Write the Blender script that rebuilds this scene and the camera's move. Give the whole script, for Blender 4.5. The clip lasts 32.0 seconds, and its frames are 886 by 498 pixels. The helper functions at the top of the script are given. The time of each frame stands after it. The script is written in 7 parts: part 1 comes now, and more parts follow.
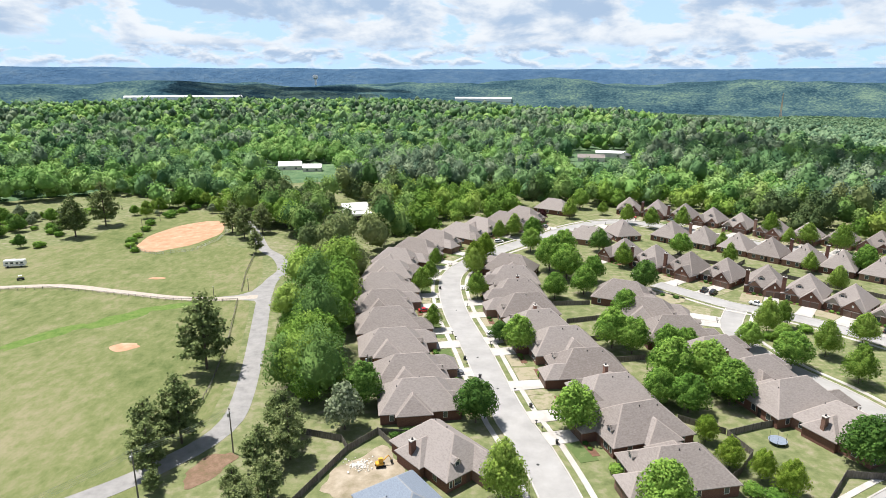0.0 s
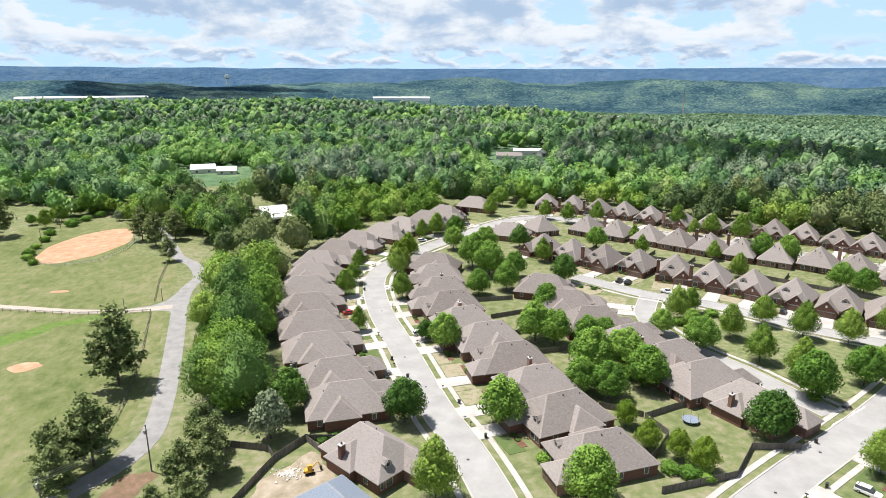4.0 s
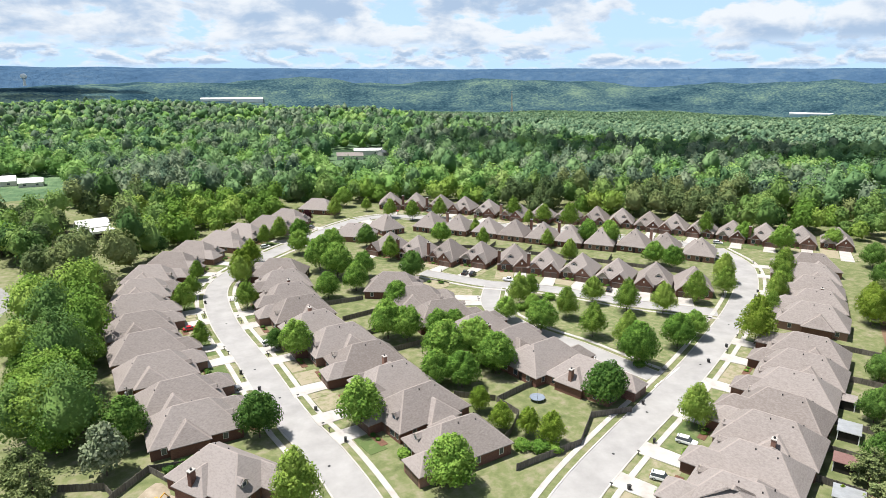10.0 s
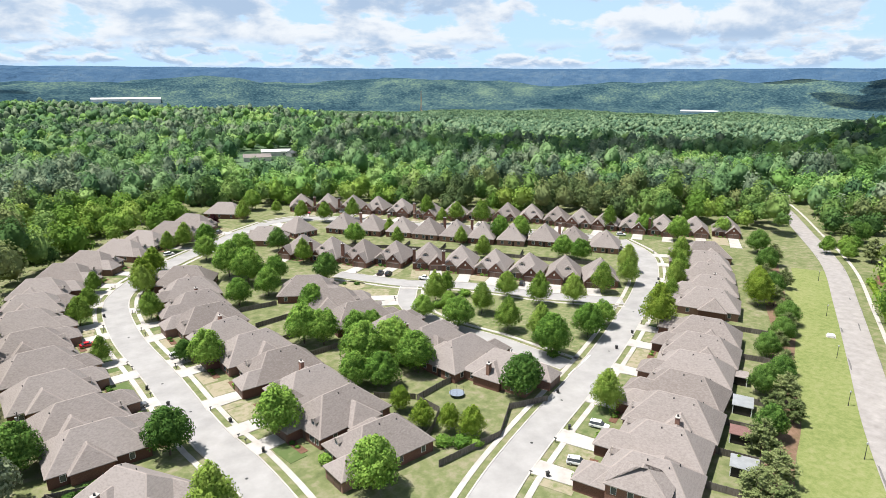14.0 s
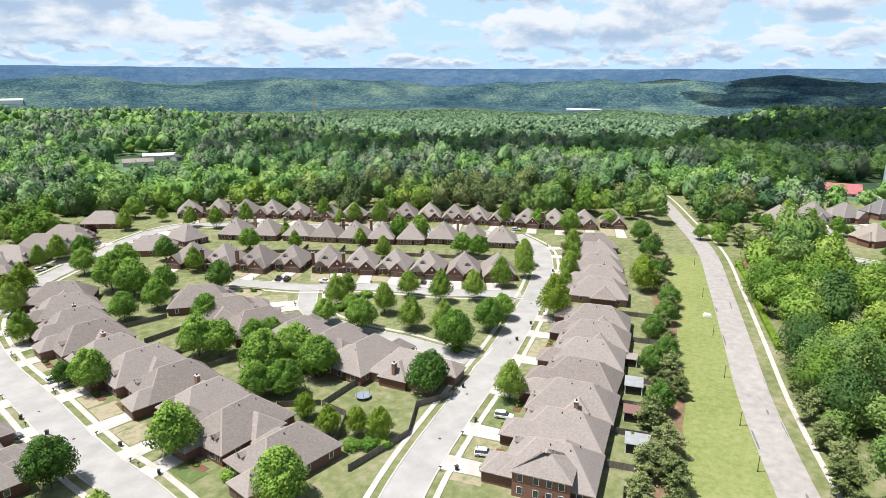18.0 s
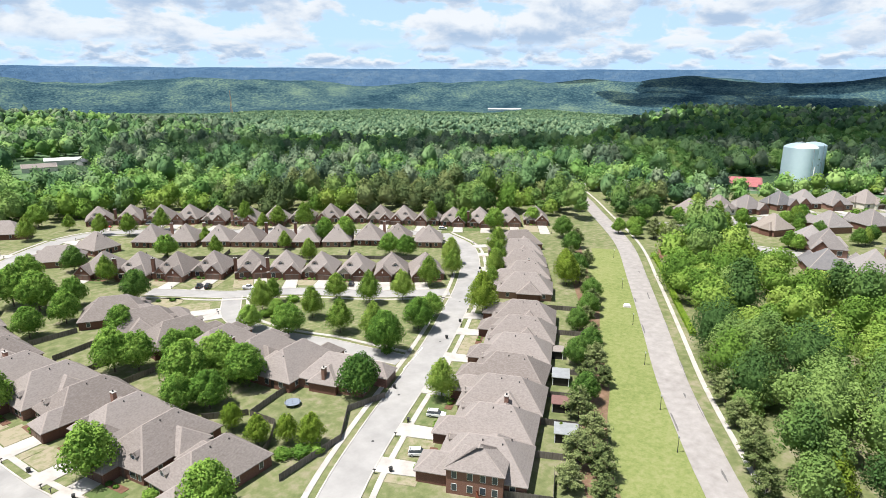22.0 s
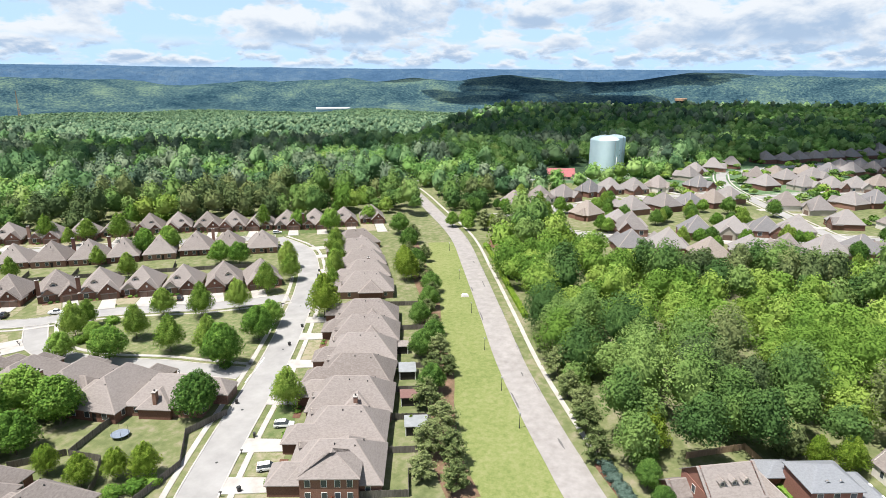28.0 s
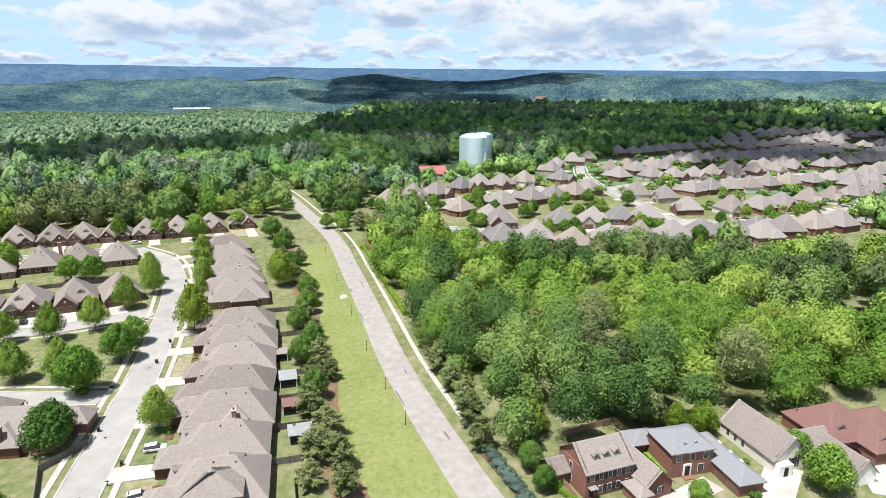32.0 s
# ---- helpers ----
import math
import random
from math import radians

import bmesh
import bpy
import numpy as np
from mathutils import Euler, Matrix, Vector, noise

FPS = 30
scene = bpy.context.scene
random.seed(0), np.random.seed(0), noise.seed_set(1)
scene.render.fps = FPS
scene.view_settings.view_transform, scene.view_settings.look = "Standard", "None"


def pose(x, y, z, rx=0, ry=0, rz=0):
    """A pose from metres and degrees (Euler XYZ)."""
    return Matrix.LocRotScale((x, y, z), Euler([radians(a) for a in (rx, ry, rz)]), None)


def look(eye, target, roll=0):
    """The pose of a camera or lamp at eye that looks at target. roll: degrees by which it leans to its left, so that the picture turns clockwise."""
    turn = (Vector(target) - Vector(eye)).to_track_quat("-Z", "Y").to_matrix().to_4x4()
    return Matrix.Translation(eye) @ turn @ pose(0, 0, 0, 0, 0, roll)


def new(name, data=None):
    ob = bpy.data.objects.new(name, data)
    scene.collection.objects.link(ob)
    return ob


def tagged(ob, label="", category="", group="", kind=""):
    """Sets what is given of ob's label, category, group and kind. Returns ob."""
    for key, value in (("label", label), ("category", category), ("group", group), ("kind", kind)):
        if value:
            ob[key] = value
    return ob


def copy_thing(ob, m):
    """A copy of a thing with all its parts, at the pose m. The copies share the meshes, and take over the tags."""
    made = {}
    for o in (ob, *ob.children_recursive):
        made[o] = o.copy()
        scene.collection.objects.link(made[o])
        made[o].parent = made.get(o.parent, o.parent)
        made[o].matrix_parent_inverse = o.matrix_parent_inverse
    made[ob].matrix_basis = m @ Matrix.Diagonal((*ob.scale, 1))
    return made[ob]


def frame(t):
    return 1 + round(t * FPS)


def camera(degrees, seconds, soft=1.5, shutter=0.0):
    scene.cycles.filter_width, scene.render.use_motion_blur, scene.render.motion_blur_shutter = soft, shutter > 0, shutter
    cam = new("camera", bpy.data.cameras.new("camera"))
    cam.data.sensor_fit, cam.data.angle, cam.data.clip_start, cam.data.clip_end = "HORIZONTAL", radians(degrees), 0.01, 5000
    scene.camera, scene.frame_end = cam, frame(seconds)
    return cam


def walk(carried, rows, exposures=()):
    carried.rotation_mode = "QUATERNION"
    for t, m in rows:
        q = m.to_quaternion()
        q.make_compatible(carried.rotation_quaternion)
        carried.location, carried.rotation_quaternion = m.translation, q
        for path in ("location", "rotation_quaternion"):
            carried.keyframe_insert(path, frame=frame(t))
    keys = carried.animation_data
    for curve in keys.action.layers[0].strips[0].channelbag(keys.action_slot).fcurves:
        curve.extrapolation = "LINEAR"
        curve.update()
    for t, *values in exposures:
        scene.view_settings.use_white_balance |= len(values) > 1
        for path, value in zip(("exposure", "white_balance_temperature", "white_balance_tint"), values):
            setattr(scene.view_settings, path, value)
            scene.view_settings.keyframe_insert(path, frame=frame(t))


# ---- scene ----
# ---- camera: hovers at one spot and turns slowly to its right ----
EYE_HEIGHT = 80.0
cam = camera(71.0, 32.0, soft=0.65)
ROWS = [
    (0, -0.000, -15.394, -0.126),
    (0.5, -0.643, -15.393, -0.107),
    (1, -1.379, -15.394, -0.087),
    (1.5, -2.390, -15.396, -0.055),
    (2, -3.374, -15.397, -0.022),
    (2.5, -4.081, -15.397, -0.015),
    (3, -4.864, -15.401, -0.036),
    (3.5, -6.003, -15.413, -0.072),
    (5.5, -11.689, -15.412, -0.110),
    (6, -13.099, -15.406, -0.111),
    (6.5, -14.420, -15.410, -0.121),
    (7, -15.914, -15.415, -0.139),
    (7.5, -17.358, -15.416, -0.160),
    (8, -18.672, -15.413, -0.170),
    (8.5, -19.910, -15.413, -0.159),
    (9, -20.973, -15.416, -0.138),
    (9.5, -21.415, -15.414, -0.113),
    (10, -21.859, -15.406, -0.098),
    (10.5, -22.575, -15.407, -0.114),
    (11, -23.710, -15.417, -0.145),
    (11.5, -24.718, -15.426, -0.151),
    (12, -25.567, -15.428, -0.150),
    (12.5, -26.537, -15.431, -0.170),
    (13, -27.556, -15.440, -0.184),
    (13.5, -28.764, -15.444, -0.189),
    (14, -29.968, -15.444, -0.193),
    (14.5, -30.931, -15.451, -0.187),
    (16.5, -36.000, -15.436, -0.240),
    (17, -37.575, -15.432, -0.244),
    (17.5, -38.722, -15.430, -0.243),
    (18, -39.479, -15.426, -0.242),
    (18.5, -40.260, -15.422, -0.236),
    (19, -41.053, -15.419, -0.235),
    (19.5, -41.839, -15.414, -0.244),
    (20, -42.625, -15.406, -0.248),
    (20.5, -43.472, -15.401, -0.243),
    (21, -44.347, -15.392, -0.244),
    (21.5, -45.239, -15.383, -0.266),
    (22, -46.416, -15.386, -0.287),
    (22.5, -47.777, -15.387, -0.291),
    (23, -49.022, -15.385, -0.303),
    (23.5, -50.178, -15.386, -0.317),
    (24, -51.444, -15.390, -0.319),
    (24.5, -52.874, -15.387, -0.334),
    (25, -54.268, -15.387, -0.355),
    (25.5, -55.660, -15.404, -0.359),
    (27.5, -60.686, -15.393, -0.366),
    (28, -61.738, -15.394, -0.375),
    (28.5, -62.791, -15.389, -0.379),
    (29, -64.030, -15.388, -0.394),
    (29.5, -65.350, -15.391, -0.418),
    (30, -66.752, -15.398, -0.442),
    (30.5, -68.715, -15.411, -0.455),
    (31, -70.411, -15.414, -0.453),
    (31.5, -71.947, -15.401, -0.462),
    (32, -73.447, -15.391, -0.480),
]
walk(cam, [(t, pose(0, 0, EYE_HEIGHT, 90 + pitch, roll, yaw)) for t, yaw, pitch, roll in ROWS])

# ---- sky, sun ----
SUN_FROM = Vector((-0.86, 0.52, 2.5)).normalized()
world = bpy.data.worlds.new("sky")
scene.world = world
world.use_nodes = True
wt = world.node_tree
wt.nodes.clear()


def wnode(kind, **inputs):
    n = wt.nodes.new(kind)
    for k, v in inputs.items():
        n.inputs[k.replace("_", " ")].default_value = v
    return n


def build_sky():
    out, bg = wnode("ShaderNodeOutputWorld"), wnode("ShaderNodeBackground", Strength=0.067)
    sky = wnode("ShaderNodeTexSky")
    sky.sky_type, sky.sun_disc = "NISHITA", False
    sky.sun_elevation = math.asin(SUN_FROM.z)
    sky.sun_rotation = math.atan2(SUN_FROM.x, SUN_FROM.y)
    sky.altitude, sky.air_density, sky.dust_density, sky.ozone_density = 250, 1.0, 0.6, 1.5
    tc = wnode("ShaderNodeTexCoord")
    sep = wnode("ShaderNodeSeparateXYZ")
    wt.links.new(tc.outputs["Generated"], sep.inputs[0])

    def sheet(wide, tall, up):
        """The sky's directions, drawn out so that clouds lie wider than high; up: a shift in height."""
        v = wnode("ShaderNodeCombineXYZ")
        wt.links.new(calc("MULTIPLY", sep.outputs["X"], wide), v.inputs[0])
        wt.links.new(calc("MULTIPLY", sep.outputs["Y"], wide), v.inputs[1])
        wt.links.new(calc("MULTIPLY", calc("ADD", sep.outputs["Z"], up), tall), v.inputs[2])
        return v.outputs[0]

    def cloud_noise(v, scale, detail, shift):
        mp = wnode("ShaderNodeMapping")
        mp.inputs["Location"].default_value = (shift, shift * 0.7, -shift)
        wt.links.new(v, mp.inputs["Vector"])
        nz = wnode("ShaderNodeTexNoise", Scale=scale, Detail=detail, Roughness=0.56, Distortion=0.25)
        wt.links.new(mp.outputs[0], nz.inputs["Vector"])
        return nz.outputs["Fac"]

    def calc(op, a, c):
        n = wnode("ShaderNodeMath")
        n.operation = op
        for k, v in ((0, a), (1, c)):
            if isinstance(v, (int, float)):
                n.inputs[k].default_value = v
            else:
                wt.links.new(v, n.inputs[k])
        return n.outputs[0]

    def rise(lo, hi, v):
        n = wnode("ShaderNodeMapRange")
        n.interpolation_type = "SMOOTHSTEP"
        n.inputs["From Min"].default_value, n.inputs["From Max"].default_value = lo, hi
        wt.links.new(v, n.inputs["Value"])
        return n.outputs["Result"]

    def blend(f, a, c):
        n = wnode("ShaderNodeMix")
        n.data_type = "RGBA"
        wt.links.new(f, n.inputs["Factor"])
        for k, v in (("A", a), ("B", c)):
            if isinstance(v, tuple):
                n.inputs[k].default_value = v
            else:
                wt.links.new(v, n.inputs[k])
        return n.outputs["Result"]

    def bank(wide, tall, step, shift, lo, hi):
        """Cover and colour of one bank of cumulus: tops catch the light, flat bases lie in shade."""
        here, over, under = (cloud_noise(sheet(wide, tall, u), 1.0, 7.0, shift) for u in (0.0, step, -step))
        broad = cloud_noise(sheet(wide * 0.3, tall * 0.35, 0.0), 1.0, 2.0, shift + 5)
        mass = calc("ADD", calc("MULTIPLY", here, 0.75), calc("MULTIPLY", broad, 0.32))
        relief = calc("SUBTRACT", calc("MULTIPLY", calc("SUBTRACT", under, over), 1.3), calc("MULTIPLY", calc("SUBTRACT", mass, 0.56), 1.5))
        return rise(lo, hi, mass), blend(rise(-0.24, 0.20, relief), CLOUD_GREY, CLOUD_WHITE)

    high_cover, high_clouds = bank(8.5, 19.0, 0.016, 3.1, 0.47, 0.53)
    far_cover, far_clouds = bank(24.0, 64.0, 0.0035, 7.7, 0.47, 0.60)
    deep = rise(0.034, 0.060, sep.outputs["Z"])
    cover = blend(deep, far_cover, high_cover)
    cover = calc("MULTIPLY", cover, rise(0.006, 0.022, sep.outputs["Z"]))
    # the gaps open out overhead, where one looks up between the heaps
    cover = calc("MULTIPLY", cover, calc("SUBTRACT", 1.0, calc("MULTIPLY", rise(0.16, 0.6, sep.outputs["Z"]), 0.6)))
    clouds = blend(deep, far_clouds, high_clouds)
    clear = blend(rise(0.0, 0.5, sep.outputs["Z"]), HAZE, sky.outputs[0])
    wt.links.new(blend(cover, clear, clouds), bg.inputs["Color"])
    wt.links.new(bg.outputs[0], out.inputs[0])


CLOUD_GREY, CLOUD_WHITE, HAZE = (4.5, 5.9, 7.9, 1), (8.9, 9.4, 10.0, 1), (5.8, 8.4, 11.4, 1)
build_sky()
sun = new("sun", bpy.data.lights.new("sun", "SUN"))
sun.data.energy, sun.data.angle, sun.data.color = 5.6, radians(0.53), (1.0, 0.96, 0.90)
sun.matrix_world = look(SUN_FROM * 2000, (0, 0, 0))
scene.view_settings.exposure = 0.58

# ---- materials ----
MATS = {}


def material(name, ramp, scale=1.0, rough=0.85, metal=0.0, fine=8.0, bump=0.3, bump_scale=None, spread=0.0, big=0.0, big_scale=0.03, coords="Object", stretch=(1, 1, 1), spec=0.3, island=0.0, gnarl=0.62, tree_tone=False):
    """ramp: two or three colours, mixed by noise at scale (per metre); spread: variation from object to object; big: broad stains."""
    if name in MATS:
        return MATS[name]
    m = bpy.data.materials.new(name)
    m.use_nodes = True
    nt = m.node_tree
    b = nt.nodes["Principled BSDF"]
    b.inputs["Roughness"].default_value, b.inputs["Metallic"].default_value = rough, metal
    b.inputs["Specular IOR Level"].default_value = spec
    if coords == "World":
        src = nt.nodes.new("ShaderNodeNewGeometry").outputs["Position"]
    else:
        src = nt.nodes.new("ShaderNodeTexCoord").outputs["Object"]
    mp = nt.nodes.new("ShaderNodeMapping")
    mp.inputs["Scale"].default_value = stretch
    nt.links.new(src, mp.inputs["Vector"])

    def noise_tex(s, detail):
        n = nt.nodes.new("ShaderNodeTexNoise")
        n.inputs["Scale"].default_value, n.inputs["Detail"].default_value, n.inputs["Roughness"].default_value = s, detail, gnarl
        nt.links.new(mp.outputs[0], n.inputs["Vector"])
        return n.outputs["Fac"]

    def math_node(op, a, c):
        n = nt.nodes.new("ShaderNodeMath")
        n.operation = op
        for i, v in ((0, a), (1, c)):
            if isinstance(v, (int, float)):
                n.inputs[i].default_value = v
            else:
                nt.links.new(v, n.inputs[i])
        return n.outputs[0]

    fac = noise_tex(scale, 6.0)
    if big:
        fac = math_node("ADD", fac, math_node("MULTIPLY", math_node("SUBTRACT", noise_tex(big_scale, 3.0), 0.5), big))
    if spread:
        rnd = nt.nodes.new("ShaderNodeObjectInfo").outputs["Random"]
        fac = math_node("ADD", fac, math_node("MULTIPLY", math_node("SUBTRACT", rnd, 0.5), spread))
    if island:
        rnd = nt.nodes.new("ShaderNodeNewGeometry").outputs["Random Per Island"]
        fac = math_node("ADD", fac, math_node("MULTIPLY", math_node("SUBTRACT", rnd, 0.5), island))
    if tree_tone:
        own = nt.nodes.new("ShaderNodeAttribute")
        own.attribute_name = "tree_tone"
        fac = math_node("ADD", fac, own.outputs["Fac"])
    cr = nt.nodes.new("ShaderNodeValToRGB")
    els = cr.color_ramp.elements
    lo, hi = 0.28, 0.72
    els[0].position, els[1].position = lo, hi
    if len(ramp) > 2:
        for k in range(1, len(ramp) - 1):
            els.new(lo + (hi - lo) * k / (len(ramp) - 1))
    for e, c in zip(els, ramp):
        e.color = (*c, 1)
    nt.links.new(fac, cr.inputs[0])
    nt.links.new(cr.outputs[0], b.inputs["Base Color"])
    if bump:
        bp = nt.nodes.new("ShaderNodeBump")
        bp.inputs["Strength"].default_value = bump
        bp.inputs["Distance"].default_value = 0.3 / (bump_scale or fine)
        nt.links.new(noise_tex(bump_scale or fine, 5.0), bp.inputs["Height"])
        nt.links.new(bp.outputs[0], b.inputs["Normal"])
    MATS[name] = m
    return m


GRASS = material("mown_grass", [(0.090, 0.113, 0.046), (0.150, 0.168, 0.076), (0.245, 0.220, 0.152)], 0.35, big=0.5, big_scale=0.045, fine=3.0, bump=0.5, coords="World", rough=0.95, spec=0.1)
LAWN = material("lawn", [(0.090, 0.126, 0.046), (0.165, 0.180, 0.086), (0.285, 0.250, 0.178)], 0.5, spread=0.55, fine=4.0, bump=0.5, coords="World", rough=0.95, spec=0.1)
PASTURE = material("pasture_grass", [(0.078, 0.106, 0.034), (0.142, 0.158, 0.066), (0.215, 0.196, 0.118)], 0.30, big=0.75, big_scale=0.022, fine=2.0, bump=0.6, coords="World", rough=0.95, stretch=(1, 0.6, 1), spec=0.1, gnarl=0.76)
WEEDS = material("weedy_grass", [(0.060, 0.112, 0.024), (0.105, 0.165, 0.040), (0.160, 0.200, 0.065)], 0.4, fine=2.0, bump=0.8, coords="World", rough=0.95, spec=0.1, gnarl=0.76)
CONCRETE = material("pale_concrete", [(0.31, 0.29, 0.27), (0.40, 0.375, 0.352), (0.47, 0.445, 0.42)], 0.25, big=0.3, big_scale=0.06, fine=6.0, bump=0.1, coords="World")
STREET = material("sunlit_street_concrete", [(0.240, 0.233, 0.230), (0.292, 0.284, 0.279), (0.340, 0.331, 0.326)], 0.15, big=0.35, big_scale=0.05, fine=6.0, bump=0.1, coords="World")
OLD_ROAD = material("worn_asphalt", [(0.228, 0.210, 0.202), (0.283, 0.264, 0.255), (0.335, 0.313, 0.304)], 0.35, big=0.3, big_scale=0.05, fine=5.0, bump=0.2, coords="World")
LANE = material("grey_lane_asphalt", [(0.185, 0.18, 0.178), (0.235, 0.228, 0.225), (0.28, 0.27, 0.265)], 0.35, big=0.3, big_scale=0.07, fine=5.0, bump=0.2, coords="World")
PATCH = material("asphalt_patch", [(0.11, 0.105, 0.105), (0.17, 0.16, 0.157)], 0.6, coords="World")
GRAVEL = material("pale_gravel", [(0.30, 0.26, 0.22), (0.42, 0.37, 0.32)], 0.8, fine=6.0, coords="World")
DIRT = material("tan_dirt", [(0.17, 0.145, 0.09), (0.27, 0.225, 0.165), (0.37, 0.32, 0.255)], 0.3, big=0.4, big_scale=0.1, fine=5.0, coords="World")
CLAY = material("orange_clay", [(0.30, 0.165, 0.095), (0.38, 0.225, 0.135), (0.46, 0.32, 0.22)], 0.25, big=0.3, big_scale=0.1, fine=5.0, coords="World")
DIRT_RED = material("reddish_soil", [(0.10, 0.085, 0.035), (0.16, 0.10, 0.065), (0.23, 0.15, 0.105)], 0.5, fine=4.0, coords="World", gnarl=0.75)
MOWN = material("striped_mown_grass", [(0.120, 0.155, 0.048), (0.180, 0.210, 0.075), (0.245, 0.245, 0.118)], 0.6, big=0.35, big_scale=0.05, fine=3.0, bump=0.5, coords="World", rough=0.95, spec=0.1, gnarl=0.74)
MULCH = material("brown_mulch", [(0.09, 0.045, 0.028), (0.17, 0.09, 0.06)], 0.8, fine=6.0, coords="World")
SHINGLE = material("brown_grey_shingles", [(0.165, 0.142, 0.131), (0.216, 0.189, 0.177), (0.262, 0.232, 0.219)], 1.6, spread=0.32, big=0.25, big_scale=0.25, fine=7.0, bump=0.35, stretch=(1, 1, 3))
SHINGLE_SLATE = material("slate_grey_shingles", [(0.115, 0.112, 0.118), (0.155, 0.150, 0.155), (0.19, 0.182, 0.186)], 1.6, spread=0.3, big=0.25, big_scale=0.25, fine=7.0, bump=0.35, stretch=(1, 1, 3))
SHINGLE_TAN = material("tan_brown_shingles", [(0.190, 0.160, 0.138), (0.245, 0.210, 0.185), (0.290, 0.255, 0.228)], 1.6, spread=0.3, big=0.25, big_scale=0.25, fine=7.0, bump=0.35, stretch=(1, 1, 3))
SHINGLE_WORN = material("weathered_grey_brown_shingles", [(0.170, 0.154, 0.150), (0.222, 0.204, 0.199), (0.270, 0.250, 0.244)], 1.6, spread=0.4, big=0.25, big_scale=0.25, fine=7.0, bump=0.35, stretch=(1, 1, 3))
SHINGLE_BLUE = material("blue_grey_shingles", [(0.15, 0.18, 0.23), (0.21, 0.245, 0.30)], 2.0, fine=7.0, bump=0.35, stretch=(1, 1, 3))
SHINGLE_RED = material("red_brown_shingles", [(0.145, 0.080, 0.072), (0.205, 0.118, 0.108)], 2.0, fine=7.0, bump=0.35, stretch=(1, 1, 3))
SHINGLE_GREY = material("light_grey_shingles", [(0.18, 0.19, 0.21), (0.24, 0.25, 0.27)], 2.0, fine=7.0, bump=0.35, stretch=(1, 1, 3))
RIDGE = material("pale_ridge_shingles", [(0.232, 0.198, 0.182), (0.285, 0.248, 0.230)], 2.0, spread=0.3)
BRICK = material("red_brown_brick", [(0.12, 0.06, 0.045), (0.19, 0.095, 0.07), (0.25, 0.15, 0.115)], 3.0, spread=0.6, fine=12.0, bump=0.4, stretch=(1, 1, 4))
BRICK_RED = material("warm_red_brick", [(0.18, 0.082, 0.063), (0.26, 0.128, 0.100)], 3.0, fine=12.0, bump=0.4, stretch=(1, 1, 4))
SIDING = material("tan_siding", [(0.30, 0.26, 0.22), (0.40, 0.36, 0.31)], 1.0, spread=0.5, stretch=(0.3, 0.3, 8))
WHITE = material("white_paint", [(0.70, 0.70, 0.68), (0.80, 0.80, 0.78)], 1.0, bump=0.05, rough=0.5)
CREAM = material("cream_render", [(0.55, 0.52, 0.47), (0.66, 0.63, 0.58)], 1.0, bump=0.1)
DARK = material("dark_opening", [(0.018, 0.016, 0.015), (0.035, 0.03, 0.028)], 1.0, bump=0.0)
DOOR_WOOD = material("brown_door", [(0.10, 0.065, 0.05), (0.16, 0.11, 0.085)], 1.5, spread=0.4, stretch=(1, 1, 6), rough=0.6)
GLASS = material("window_glass", [(0.035, 0.045, 0.055), (0.07, 0.085, 0.10)], 0.4, rough=0.12, bump=0.0, spec=0.6)
FENCE = material("weathered_boards", [(0.085, 0.075, 0.066), (0.14, 0.125, 0.11), (0.20, 0.18, 0.16)], 1.5, spread=0.3, stretch=(4, 4, 0.4))
FENCE_RED = material("red_stained_boards", [(0.16, 0.05, 0.028), (0.23, 0.075, 0.042)], 1.5, stretch=(4, 4, 0.4))
FENCE_TAN = material("tan_boards", [(0.26, 0.18, 0.12), (0.36, 0.26, 0.18)], 1.5, stretch=(4, 4, 0.4))
METAL = material("dark_metal", [(0.03, 0.03, 0.032), (0.06, 0.06, 0.06)], 2.0, rough=0.5, metal=0.3, bump=0.0)
STEEL = material("galvanised_steel", [(0.42, 0.43, 0.44), (0.55, 0.56, 0.57)], 1.0, rough=0.45, metal=0.6, bump=0.05)
TANK = material("pale_blue_tank_paint", [(0.60, 0.75, 0.80), (0.69, 0.83, 0.87)], 0.15, rough=0.45, bump=0.05)
RED_ROOF = material("red_sheet_roof", [(0.30, 0.095, 0.10), (0.38, 0.14, 0.145)], 0.4, rough=0.5)
BARK = material("bark", [(0.07, 0.055, 0.042), (0.14, 0.11, 0.085)], 2.0, stretch=(3, 3, 0.6), fine=6.0)
RUBBER = material("rubber", [(0.012, 0.012, 0.012), (0.025, 0.025, 0.025)], 2.0, bump=0.0)
BLUE_PAD = material("blue_pad", [(0.03, 0.09, 0.25), (0.05, 0.13, 0.33)], 2.0, rough=0.5, bump=0.0)
YELLOW = material("yellow_paint", [(0.55, 0.28, 0.03), (0.65, 0.36, 0.05)], 2.0, rough=0.5, bump=0.0)


